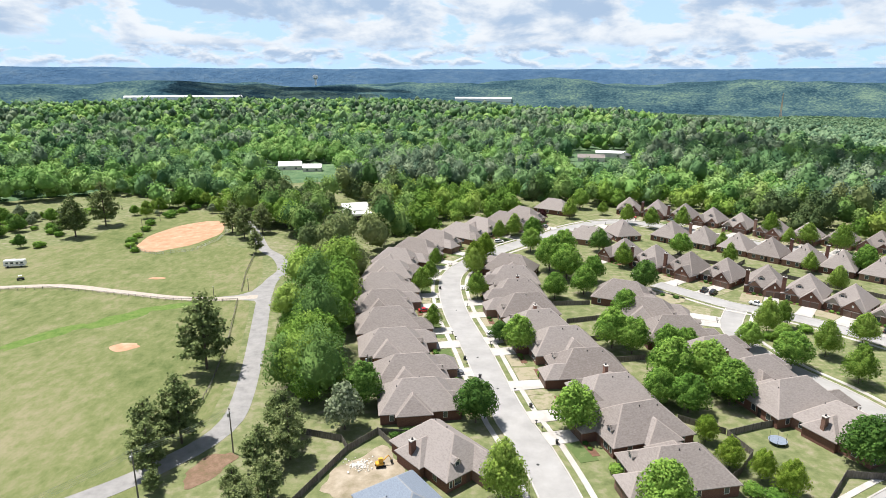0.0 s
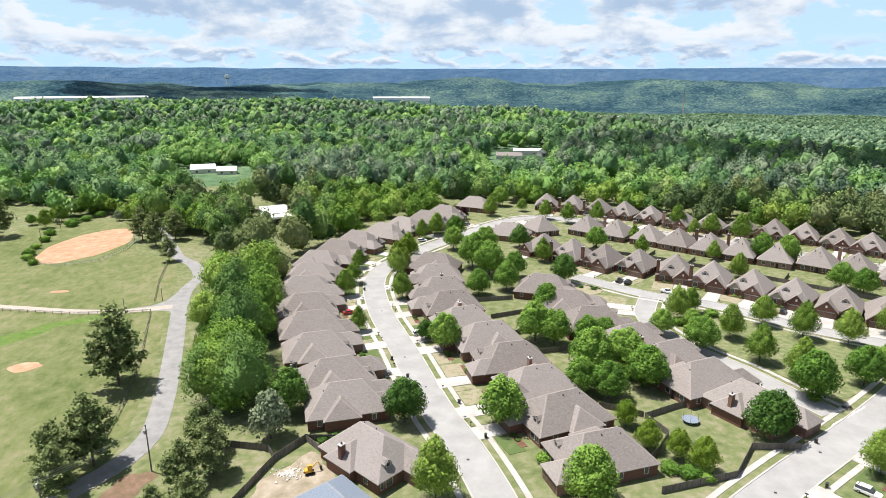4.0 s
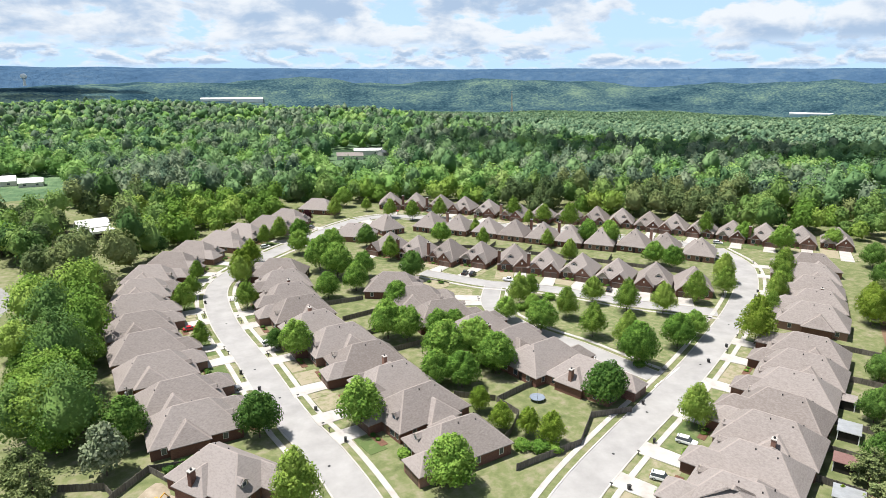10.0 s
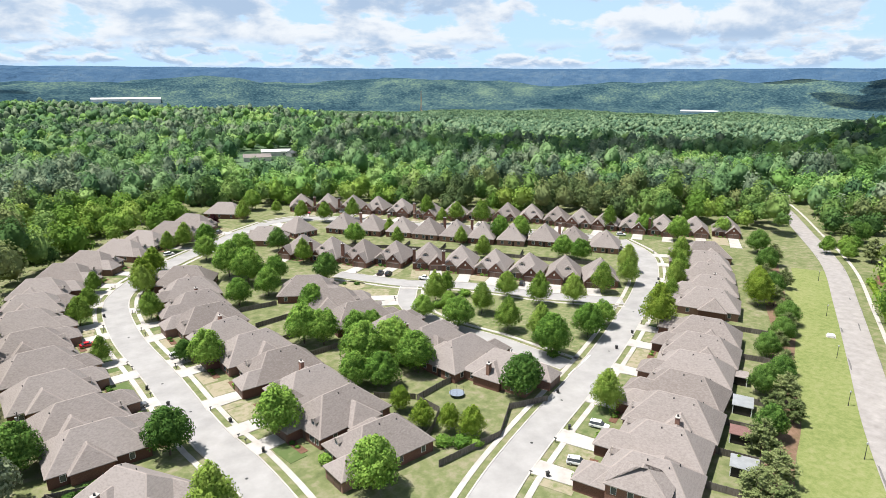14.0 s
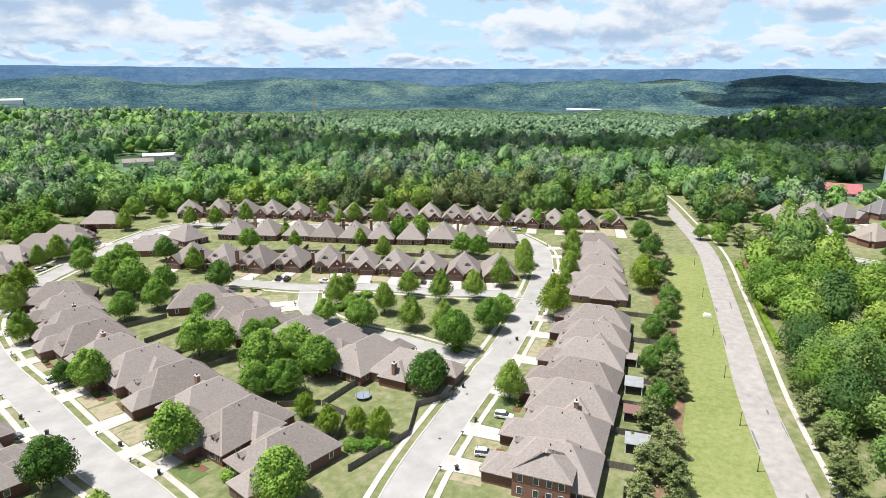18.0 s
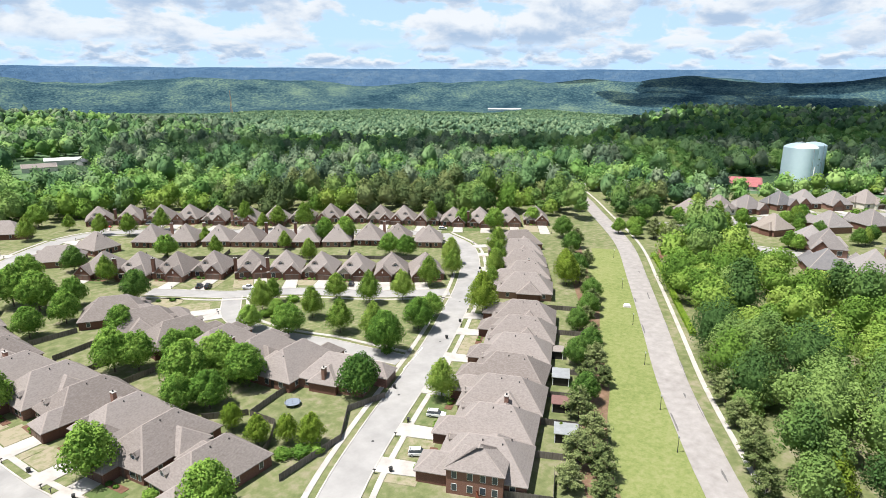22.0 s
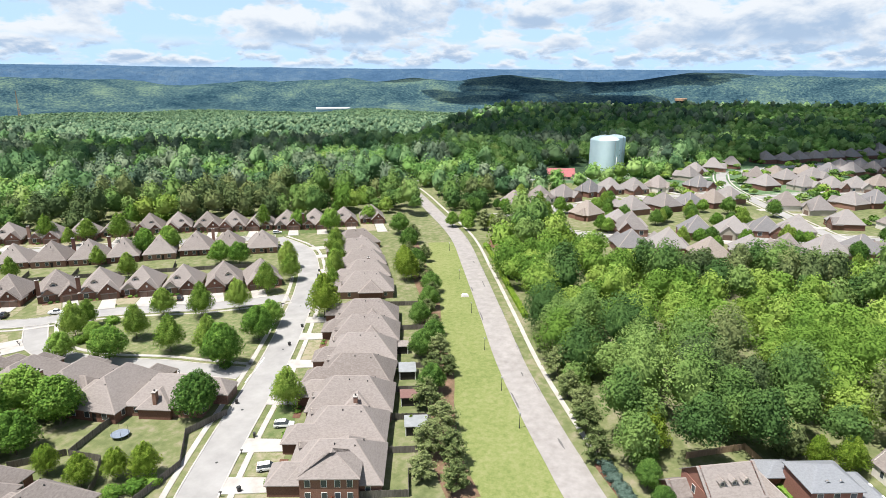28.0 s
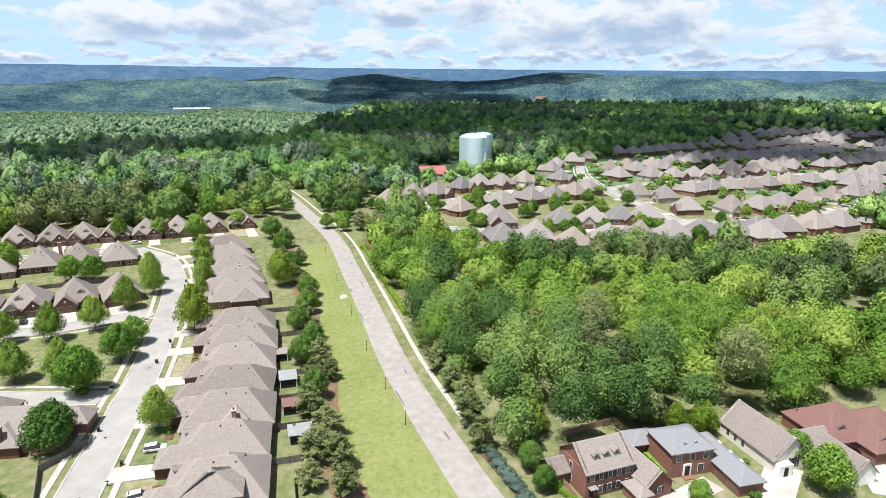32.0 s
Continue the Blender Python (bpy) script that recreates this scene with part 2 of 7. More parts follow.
def leaves(name, a, c, e, spread=0.5, cell=0.2, island=0.4, gnarl=0.74, tone=(0.84, 0.93, 0.86)):
    a, c, e = (tuple(v * q for v, q in zip(col, tone)) for col in (a, c, e))
    m = material(name, [a, c, e], cell, spread=spread, island=island, bump=0.45, bump_scale=0.8, rough=0.8, coords="World", spec=0.06, gnarl=gnarl, tree_tone=not spread)
    nt = m.node_tree
    b = nt.nodes["Principled BSDF"]
    tr = nt.nodes.new("ShaderNodeBsdfTranslucent")
    mx = nt.nodes.new("ShaderNodeMixShader")
    mx.inputs[0].default_value = 0.24
    col = b.inputs["Base Color"].links[0].from_socket
    nt.links.new(col, tr.inputs["Color"])
    nt.links.new(b.outputs[0], mx.inputs[1])
    nt.links.new(tr.outputs[0], mx.inputs[2])
    nt.links.new(mx.outputs[0], nt.nodes["Material Output"].inputs[0])
    return m


LEAF = leaves("green_leaves", (0.116, 0.208, 0.046), (0.212, 0.330, 0.072), (0.349, 0.455, 0.116), 0.35, tone=(0.70, 0.83, 0.64))
LEAF_LIME = leaves("lime_green_leaves", (0.140, 0.206, 0.032), (0.240, 0.309, 0.048), (0.350, 0.392, 0.080), 0.2, tone=(0.70, 0.83, 0.64))
LEAF_FRESH = leaves("fresh_green_leaves", (0.149, 0.225, 0.047), (0.260, 0.346, 0.074), (0.392, 0.445, 0.119), 0.4, tone=(0.70, 0.83, 0.64))
LEAF_DARK = leaves("dark_green_leaves", (0.075, 0.142, 0.040), (0.131, 0.219, 0.058), (0.214, 0.312, 0.088), 0.3, tone=(0.70, 0.83, 0.64))
LEAF_PINE = leaves("pine_needles", (0.128, 0.158, 0.063), (0.214, 0.244, 0.100), (0.312, 0.324, 0.153), 0.3)
LEAF_GREY = leaves("grey_green_leaves", (0.162, 0.193, 0.111), (0.262, 0.288, 0.185), (0.384, 0.385, 0.271), 0.2)
LEAF_JUNIPER = leaves("blue_green_needles", (0.070, 0.110, 0.095), (0.120, 0.170, 0.150), (0.180, 0.235, 0.210), 0.2)
LEAF_PLUM = leaves("purple_leaves", (0.03, 0.01, 0.014), (0.055, 0.018, 0.024), (0.09, 0.03, 0.036), 0.2)
LEAF_WOOD = leaves("bright_wood_leaves", (0.130, 0.222, 0.052), (0.217, 0.330, 0.079), (0.353, 0.438, 0.129), 0.0, 0.085, 0.12, 0.68, (0.80, 0.89, 0.66))
LEAF_WOOD_LIME = leaves("yellow_green_wood_leaves", (0.165, 0.241, 0.051), (0.250, 0.329, 0.078), (0.341, 0.394, 0.121), 0.0, 0.085, 0.12, 0.68, (0.80, 0.89, 0.66))
# Valley leaves: distance haze is put in as a paler, bluer green.
LEAF_VALLEY_HAZED = leaves("haze_paled_valley_leaves", (0.112, 0.182, 0.118), (0.181, 0.259, 0.158), (0.275, 0.348, 0.210), 0.0, 0.02, 0.3, 0.68, (0.80, 0.90, 0.85))
LEAF_WOOD_DARK = leaves("deep_wood_leaves", (0.085, 0.152, 0.062), (0.162, 0.251, 0.091), (0.275, 0.362, 0.144), 0.0, 0.085, 0.12, 0.68, (0.80, 0.89, 0.66))
LEAF_WOOD_PINE = leaves("dull_wood_needles", (0.095, 0.133, 0.073), (0.172, 0.208, 0.111), (0.286, 0.303, 0.164), 0.0, 0.085, 0.12, 0.68, (0.80, 0.89, 0.66))

# The same wood leaves, bluer: haze painted into the colour for distant trees.
LEAF_WOOD_HAZED = leaves("hazed_bright_wood_leaves", (0.123, 0.228, 0.065), (0.206, 0.338, 0.100), (0.336, 0.447, 0.162), 0.0, 0.085, 0.12, 0.68)
LEAF_WOOD_DARK_HAZED = leaves("hazed_deep_wood_leaves", (0.077, 0.147, 0.072), (0.147, 0.243, 0.106), (0.251, 0.351, 0.167), 0.0, 0.085, 0.12, 0.68)
LEAF_WOOD_PINE_HAZED = leaves("hazed_dull_wood_needles", (0.089, 0.134, 0.093), (0.161, 0.209, 0.139), (0.267, 0.304, 0.206), 0.0, 0.085, 0.12, 0.68)
LEAF_WOOD_LIME_HAZED = leaves("hazed_yellow_green_wood_leaves", (0.172, 0.260, 0.064), (0.259, 0.354, 0.098), (0.353, 0.424, 0.153), 0.0, 0.085, 0.12, 0.68)

# ---- mesh helpers ----
def mesh_object(name, bm, mat, parent=None, label=""):
    me = bpy.data.meshes.new(name)
    bm.to_mesh(me)
    bm.free()
    me.materials.append(mat)
    ob = new(name, me)
    if parent is not None:
        ob.parent = parent
    if label:
        ob["label"] = label
    return ob


part = mesh_object


def empty(name, x=0.0, y=0.0, z=0.0, rz=0.0):
    ob = new(name)
    ob.empty_display_size = 0.5
    ob.matrix_basis = pose(x, y, z, 0, 0, rz)
    return ob


def add_box(bm, x0, x1, y0, y1, z0, z1, m=None):
    vs = [bm.verts.new(v) for v in ((x0, y0, z0), (x1, y0, z0), (x1, y1, z0), (x0, y1, z0), (x0, y0, z1), (x1, y0, z1), (x1, y1, z1), (x0, y1, z1))]
    for f in ((3, 2, 1, 0), (4, 5, 6, 7), (0, 1, 5, 4), (1, 2, 6, 5), (2, 3, 7, 6), (3, 0, 4, 7)):
        bm.faces.new([vs[i] for i in f])
    if m is not None:
        bmesh.ops.transform(bm, matrix=m, verts=vs)
    return vs


def box(x0, x1, y0, y1, z0, z1):
    bm = bmesh.new()
    add_box(bm, x0, x1, y0, y1, z0, z1)
    return bm


def add_tube(bm, a, c, r0, r1, n=7):
    a, c = Vector(a), Vector(c)
    q = (c - a).to_track_quat("Z", "Y")
    rings = []
    for p, r in ((a, r0), (c, r1)):
        rings.append([bm.verts.new(p + q @ Vector((r * math.cos(k * math.tau / n), r * math.sin(k * math.tau / n), 0))) for k in range(n)])
    for k in range(n):
        bm.faces.new((rings[0][k], rings[0][(k + 1) % n], rings[1][(k + 1) % n], rings[1][k]))
    bm.faces.new(rings[0][::-1])
    bm.faces.new(rings[1])


def tube(a, c, r0, r1, n=7):
    bm = bmesh.new()
    add_tube(bm, a, c, r0, r1, n)
    return bm


def lathe(profile, n=28):
    bm = bmesh.new()
    rings = [[bm.verts.new((r * math.cos(k * math.tau / n), r * math.sin(k * math.tau / n), z)) for k in range(n)] for r, z in profile]
    for a, c in zip(rings, rings[1:]):
        for k in range(n):
            bm.faces.new((a[k], a[(k + 1) % n], c[(k + 1) % n], c[k]))
    bm.faces.new(rings[0][::-1])
    bm.faces.new(rings[-1])
    for f in bm.faces:
        f.smooth = len(f.verts) == 4
    bm.normal_update()
    for e in bm.edges:
        e.smooth = e.calc_face_angle(0.0) < 0.45
    return bm


def spline(points, step=4.0):
    """A smooth line through the points, at even steps."""
    pts = [Vector((*p, 0)) for p in points]
    pts = [2 * pts[0] - pts[1], *pts, 2 * pts[-1] - pts[-2]]
    out = []
    for i in range(1, len(pts) - 2):
        p0, p1, p2, p3 = pts[i - 1:i + 3]
        n = max(2, int((p2 - p1).length / step))
        for k in range(n):
            u = k / n
            out.append(0.5 * (2 * p1 + (p2 - p0) * u + (2 * p0 - 5 * p1 + 4 * p2 - p3) * u * u + (3 * p1 - p0 - 3 * p2 + p3) * u ** 3))
    out.append(pts[-2])
    return out


def sides(line):
    out = []
    for i, p in enumerate(line):
        t = (line[min(i + 1, len(line) - 1)] - line[max(i - 1, 0)]).normalized()
        out.append((p, Vector((t.y, -t.x, 0))))
    return out


def add_ribbon(bm, line, o0, o1, z0, z1):
    """A solid strip along line between the offsets o0 and o1 to its right, from z0 up to z1."""
    prev = None
    for p, n in sides(line):
        h = ground_height(p.x, p.y)
        ring = [bm.verts.new((p.x + n.x * o, p.y + n.y * o, z + h)) for o, z in ((o0, z0), (o0, z1), (o1, z1), (o1, z0))]
        if prev:
            for k in range(3):
                bm.faces.new((prev[k], prev[k + 1], ring[k + 1], ring[k]))
        else:
            bm.faces.new(ring)
        prev = ring
    bm.faces.new(prev[::-1])


def strip(name, line, o0, o1, z0, z1, mat, label, category):
    bm = bmesh.new()
    add_ribbon(bm, line, o0, o1, z0, z1)
    bmesh.ops.recalc_face_normals(bm, faces=bm.faces)
    return tagged(part(name, bm, mat), label, category, kind="structure")


def smooth(a, c, v):
    u = min(1.0, max(0.0, (v - a) / (c - a)))
    return u * u * (3 - 2 * u)


# ---- ground: plateau, valley and far hills as one sheet ----
def lump(x, y, size, seed):
    return noise.noise((x / size + seed, y / size - seed, seed * 1.7))


def plateau_edge(az):
    return 1480 - 760 * smooth(8, 36, az) + 860 * smooth(58, 70, az)


def ground_height(x, y):
    r = math.hypot(x, y)
    if r < 560:
        return 0.0
    az = math.degrees(math.atan2(x, y))
    edge = plateau_edge(az)
    z = lump(x, y, 260, 1.3) * 6 * smooth(560, 800, r)
    z += (8 + 16 * smooth(80, 108, az)) * smooth(58, 74, az) * smooth(800, 1450, r) * (1 - smooth(1600, 2100, r))
    z += 17 * smooth(900, 1450, r) * (1 - smooth(-10, 12, az)) * (1 - smooth(1480, 1800, r))
    z -= 70 * smooth(edge, edge + 330, r)
    z += 16 * lump(x, y, 330, 7.7) * smooth(edge + 200, edge + 700, r) * (1 - smooth(4000, 4300, r))
    hills = 0.90 + 0.26 * lump(x, y, 480, 4.2) + 0.12 * lump(x, y, 210, 9.1) + 0.05 * lump(x, y, 80, 5.5)
    low = 0.80 + 0.14 * smooth(50, 56, az) * (1 - 0.75 * smooth(61.0, 62.4, az) * (1 - smooth(63.2, 64.4, az))) - 0.16 * smooth(33, 40, az) * (1 - smooth(44, 52, az)) - 0.10 * smooth(-6, -14, az)
    z += 60 * smooth(2250, 2600, r) * (0.5 + 0.9 * lump(x, y, 420, 6.6)) * (1 - smooth(15, 25, az) * (1 - smooth(60, 70, az))) * (1 - smooth(2650, 3000, r))
    back = smooth(3750, 4200, r)
    z += 178 * hills * low * smooth(3000, 3550, r) * (1 - back) + 76 * back
    z += 137 * smooth(4200, 4720, r) * (1 + 0.02 * lump(x, y, 700, 2.2))
    return z


def build_ground():
    radii = [0, 30, 60, 100, 150, 220, 300, 400, 500, 560]
    while radii[-1] < 4850:
        radii.append(radii[-1] * 1.028 + 4)
    n = 420
    verts, faces, slots = [(0, 0, 0)], [], []
    for r in radii[1:]:
        for k in range(n):
            a = math.tau * k / n
            x, y = r * math.sin(a), r * math.cos(a)
            verts.append((x, y, ground_height(x, y)))
    for k in range(n):
        faces.append((0, 1 + (k + 1) % n, 1 + k))
        slots.append(0)
    for i in range(len(radii) - 2):
        for k in range(n):
            a, c = 1 + i * n, 1 + (i + 1) * n
            faces.append((a + k, a + (k + 1) % n, c + (k + 1) % n, c + k))
            r = radii[i + 1]
            # farther rings take slots with more haze painted into their colour
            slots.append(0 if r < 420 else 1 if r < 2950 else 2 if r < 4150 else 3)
    me = bpy.data.meshes.new("ground")
    me.from_pydata(verts, [], faces)
    for m in (GRASS, WOOD_FAR_HAZED, WOOD_HAZE_BLUE, HORIZON):
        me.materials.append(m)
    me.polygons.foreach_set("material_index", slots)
    me.polygons.foreach_set("use_smooth", [True] * len(faces))
    me.update()
    return tagged(new("ground", me), "rolling green land with woodland hills, tinted with haze towards the horizon", "ground", kind="structure")


def woodland(name, a, c, e, cell, big):
    m = material(name, [a, c, e], 1 / cell, big=big, big_scale=0.0035, fine=1 / cell, bump=1.0, bump_scale=0.45 / cell, coords="World", rough=1.0, spec=0.0, gnarl=0.74)
    return m


# Airlight is painted into these base colours, bluer from valley to horizon.
WOOD_FAR_HAZED = woodland("hazed_valley_woodland", (0.055, 0.105, 0.060), (0.105, 0.170, 0.090), (0.175, 0.240, 0.130), 13.0, 0.5)
WOOD_HAZE_BLUE = woodland("haze_blue_woodland", (0.008, 0.026, 0.044), (0.040, 0.080, 0.098), (0.130, 0.190, 0.140), 12.0, 0.8)
HORIZON = woodland("haze_blue_horizon_land", (0.040, 0.082, 0.145), (0.055, 0.105, 0.175), (0.080, 0.130, 0.19), 60.0, 0.8)
ground = build_ground()

# ---- streets ----
STREET_A = spline([(25, 92), (23, 108), (20, 124), (17.2, 134), (14.2, 150), (10.5, 174), (4.5, 208), (3, 240), (8, 260), (20, 279), (36, 298), (52, 314), (68, 332), (86, 347)])
STREET_D = spline([(86, 347), (104, 350), (123, 338), (150, 310), (180, 279), (210, 248), (232, 222)])
STREET_B = spline([(52, 80), (68, 91), (86.7, 101.8), (98.9, 108.3), (115.3, 117), (134, 127.8), (152, 139), (176, 154.5), (200, 173), (222, 196), (232, 222)])
STREET_C = spline([(113, 124), (109, 136), (105, 149), (99, 162), (95, 178), (96, 192), (101, 202), (106, 210)])
STREET_C2 = spline([(167, 155), (156, 164), (145, 174), (136, 186), (127, 197), (117, 206), (106, 213), (96, 225), (86, 238)])
MAIN_ROAD = spline([(84, 5), (104, 22.5), (116.6, 32.2), (128.7, 41.4), (155.5, 60.4), (186.8, 80.2), (232.7, 109.5), (283, 143), (337, 189), (375, 222), (406, 252), (440, 290)], 6)
COUNTRY = spline([(-100, 84), (-82, 96), (-67, 108), (-59, 117), (-53.5, 125), (-51, 134), (-52, 146), (-55.5, 166), (-61, 192), (-67, 220), (-70, 240), (-68.5, 254), (-71, 264), (-77, 277), (-86, 289), (-97, 315), (-112, 350)])
TRACK = spline([(-70, 222), (-85, 219), (-103, 221), (-128, 228), (-153, 234), (-190, 230), (-260, 225)])


def street(name, line, label, half=4.1, walks=(-1, 1), top=0.06):
    strip(name, line, -half, half, 0.0, top, STREET, label, "street")
    for s in (-1, 1):
        a, c = sorted((s * half, s * (half + 0.35)))
        strip("kerb", line, a, c, 0.0, 0.17, CONCRETE, "pale concrete kerb beside the street", "kerb")
    for s in walks:
        a, c = sorted((s * (half + 1.9), s * (half + 3.2)))
        strip("pavement", line, a, c, 0.0, 0.12, CONCRETE, "pale concrete footpath beside a grass verge", "pavement")


street("road_west", STREET_A, "pale concrete residential street curving between brick houses")
street("road_north", STREET_D, "pale concrete street in front of the far row of houses", top=0.065)
street("road_east", STREET_B, "pale concrete residential street rising past the small park", top=0.07)
street("road_park_south", STREET_C, "narrow pale street along the park", 3.3, (1,), 0.055)
street("road_park_north", STREET_C2, "pale street with parking in front of gabled houses", 3.6, (-1,), 0.05)
strip("main_road", MAIN_ROAD, -4.1, 3.8, 0.0, 0.06, OLD_ROAD, "worn pale asphalt road with darker patches", "road")
for s in (-1, 1):
    strip("kerb", MAIN_ROAD, *((-4.35, -4.1) if s < 0 else (3.8, 4.05)), 0.0, 0.12, OLD_ROAD, "worn kerb along the old road", "kerb")
strip("pavement_main", MAIN_ROAD, 7.3, 8.6, 0.0, 0.12, CONCRETE, "pale concrete footpath along the worn road", "pavement")
strip("country_road", COUNTRY, -2.6, 2.8, 0.0, 0.06, LANE, "narrow grey country lane", "road")
strip("gravel_track", TRACK, -2.0, 2.0, 0.0, 0.05, GRAVEL, "pale gravel farm track across the pasture", "track")


def polygon_slab(name, pts, z0, z1, mat, label, category):
    bm = bmesh.new()
    top = [bm.verts.new((x, y, z1)) for x, y in pts]
    low = [bm.verts.new((x, y, z0)) for x, y in pts]
    bm.faces.new(top)
    for i in range(len(pts)):
        j = (i + 1) % len(pts)
        bm.faces.new((low[i], low[j], top[j], top[i]))
    bmesh.ops.recalc_face_normals(bm, faces=bm.faces)
    return tagged(part(name, bm, mat), label, category, kind="structure")


def blob(cx, cy, rx, ry, seed, n=26, wob=0.14, turn=0.0):
    out = []
    for k in range(n):
        a = math.tau * k / n
        q = 1 + wob * noise.noise((math.cos(a) * 1.7 + seed, math.sin(a) * 1.7, seed))*2
        u, v = rx * q * math.cos(a), ry * q * math.sin(a)
        out.append((cx + u * math.cos(turn) - v * math.sin(turn), cy + u * math.sin(turn) + v * math.cos(turn)))
    return out


polygon_slab("pasture", [(-430, 20), (-70, 60), (-56, 130), (-60, 165), (-67, 200), (-73, 222), (-76, 250), (-86, 286), (-106, 296), (-136, 372), (-190, 384), (-180, 340), (-185, 298), (-215, 285), (-430, 300)], -0.3, 0.02, PASTURE, "wide mown pasture with darker weedy streaks", "pasture")
for bx, by, brx, bry, bt in ((-128, 183, 13, 3.4, 0.95), (-113, 199, 12, 3.6, 0.8), (-97, 212, 11, 3.0, 0.35), (-146, 158, 13, 3.0, 0.9)):
    polygon_slab("weedy_band", blob(bx, by, brx, bry, bx * 0.1, 30, 0.3, bt), -0.2, 0.05 - by * 0.0001, WEEDS, "band of taller green weeds across the pasture", "weeds")
polygon_slab("ball_field", blob(-136, 318, 17, 33, 2.0, 30, 0.06, -0.15), -0.2, 0.05, CLAY, "orange clay ball field with worn pale bases", "ball field")
polygon_slab("gravel_apron", [(-64.5, 208), (-70, 217.5), (-78, 218.5), (-86, 217.2), (-86, 221), (-78, 223.5), (-74, 228), (-72.5, 238), (-68, 236), (-66, 220)], -0.2, 0.046, LANE, "grey apron where the gravel track meets the lane", "gravel")
polygon_slab("bare_soil", blob(-49.5, 115, 3.2, 6, 4.4, 30, 0.25, turn=-0.5), -0.2, 0.04, DIRT_RED, "bare reddish soil and pine straw under the pines", "soil")
polygon_slab("bare_patch", blob(-98, 176, 4.5, 3.0, 5.0), -0.2, 0.05, CLAY, "bare orange earth patch in the pasture", "bare earth")
polygon_slab("bare_patch", blob(-118, 244, 3.5, 1.5, 8.0), -0.2, 0.05, CLAY, "small bare orange earth patch in the pasture", "bare earth")
polygon_slab("dirt_yard", blob(-16, 113, 10, 6.5, 3.0, 40, 0.22, turn=0.9), -0.2, 0.04, DIRT, "bare pale dirt yard behind a fence", "yard")
polygon_slab("park_lawn", [(117, 137), (111, 150), (106, 163), (103, 177), (110, 190), (119, 196), (140, 172), (158, 151), (152, 146), (135, 136), (122, 130)], -0.2, 0.10, LAWN, "mown lawn of the small park", "lawn")
polygon_slab("mown_strip", [(88, 22), (106, 37), (135, 58), (172, 82), (205, 103), (245, 129), (262, 142), (240, 137), (200, 114), (160, 87), (125, 63), (98, 45), (80, 32)], -0.2, 0.03, MOWN, "striped mown grass strip between road and trees", "grass")
strip("mown_verge", [p for p in MAIN_ROAD if p.x < 275], -17.0, -4.35, -0.2, 0.036, MOWN, "pale mown grass along the worn road", "grass")
strip("pine_straw_bed", spline([(94, 46), (104, 55), (121, 66), (140, 76), (163, 92), (190, 108), (211, 124), (233, 139), (262, 160)]), -2.6, 4.2, -0.2, 0.045, DIRT_RED, "reddish pine straw and soil under the evergreens", "soil")
polygon_slab("island", blob(85, 222, 8, 5, 4.0, turn=-0.8), 0, 0.12, LAWN, "kerbed lawn at the bend of the park street", "lawn")


# ---- houses ----
def cap_edges(bm, edges):
    """Ridge and hip shingles: a narrow pale strip along the edges (second material)."""
    bmesh.ops.bevel(bm, geom=list(dict.fromkeys(edges)), offset=0.2, offset_type="OFFSET", segments=1, affect="EDGES", material=1)


def add_hip(bm, x0, x1, y0, y1, z, rise, along="y", over=0.45, ridge_cut=1.0, thick=0.18):
    """Hip roof over a rectangle, with its eaves' thickness; ridge_cut below 1 makes the ends steeper, 0 a gable."""
    x0, x1, y0, y1 = x0 - over, x1 + over, y0 - over, y1 + over
    half = (x1 - x0) / 2 if along == "y" else (y1 - y0) / 2
    c = half * ridge_cut
    if along == "y":
        ra, rb = ((x0 + x1) / 2, y0 + c, z + rise), ((x0 + x1) / 2, y1 - c, z + rise)
    else:
        ra, rb = (x0 + c, (y0 + y1) / 2, z + rise), (x1 - c, (y0 + y1) / 2, z + rise)
    low = [bm.verts.new(v) for v in ((x0, y0, z - thick), (x1, y0, z - thick), (x1, y1, z - thick), (x0, y1, z - thick))]
    e = [bm.verts.new(v) for v in ((x0, y0, z), (x1, y0, z), (x1, y1, z), (x0, y1, z))]
    a, r = bm.verts.new(ra), bm.verts.new(rb)
    bm.faces.new(low[::-1])
    for i in range(4):
        j = (i + 1) % 4
        bm.faces.new((low[i], low[j], e[j], e[i]))
    if along == "y":
        fs = ((e[0], e[1], a), (e[1], e[2], r, a), (e[2], e[3], r), (e[3], e[0], a, r))
    else:
        fs = ((e[0], e[1], r, a), (e[1], e[2], r), (e[2], e[3], a, r), (e[3], e[0], a))
    for f in fs:
        bm.faces.new(f)
    cap_edges(bm, [g for v in (a, r) for g in v.link_edges])
    return ra, rb


def hip(*args, **kw):
    bm = bmesh.new()
    add_hip(bm, *args, **kw)
    return bm


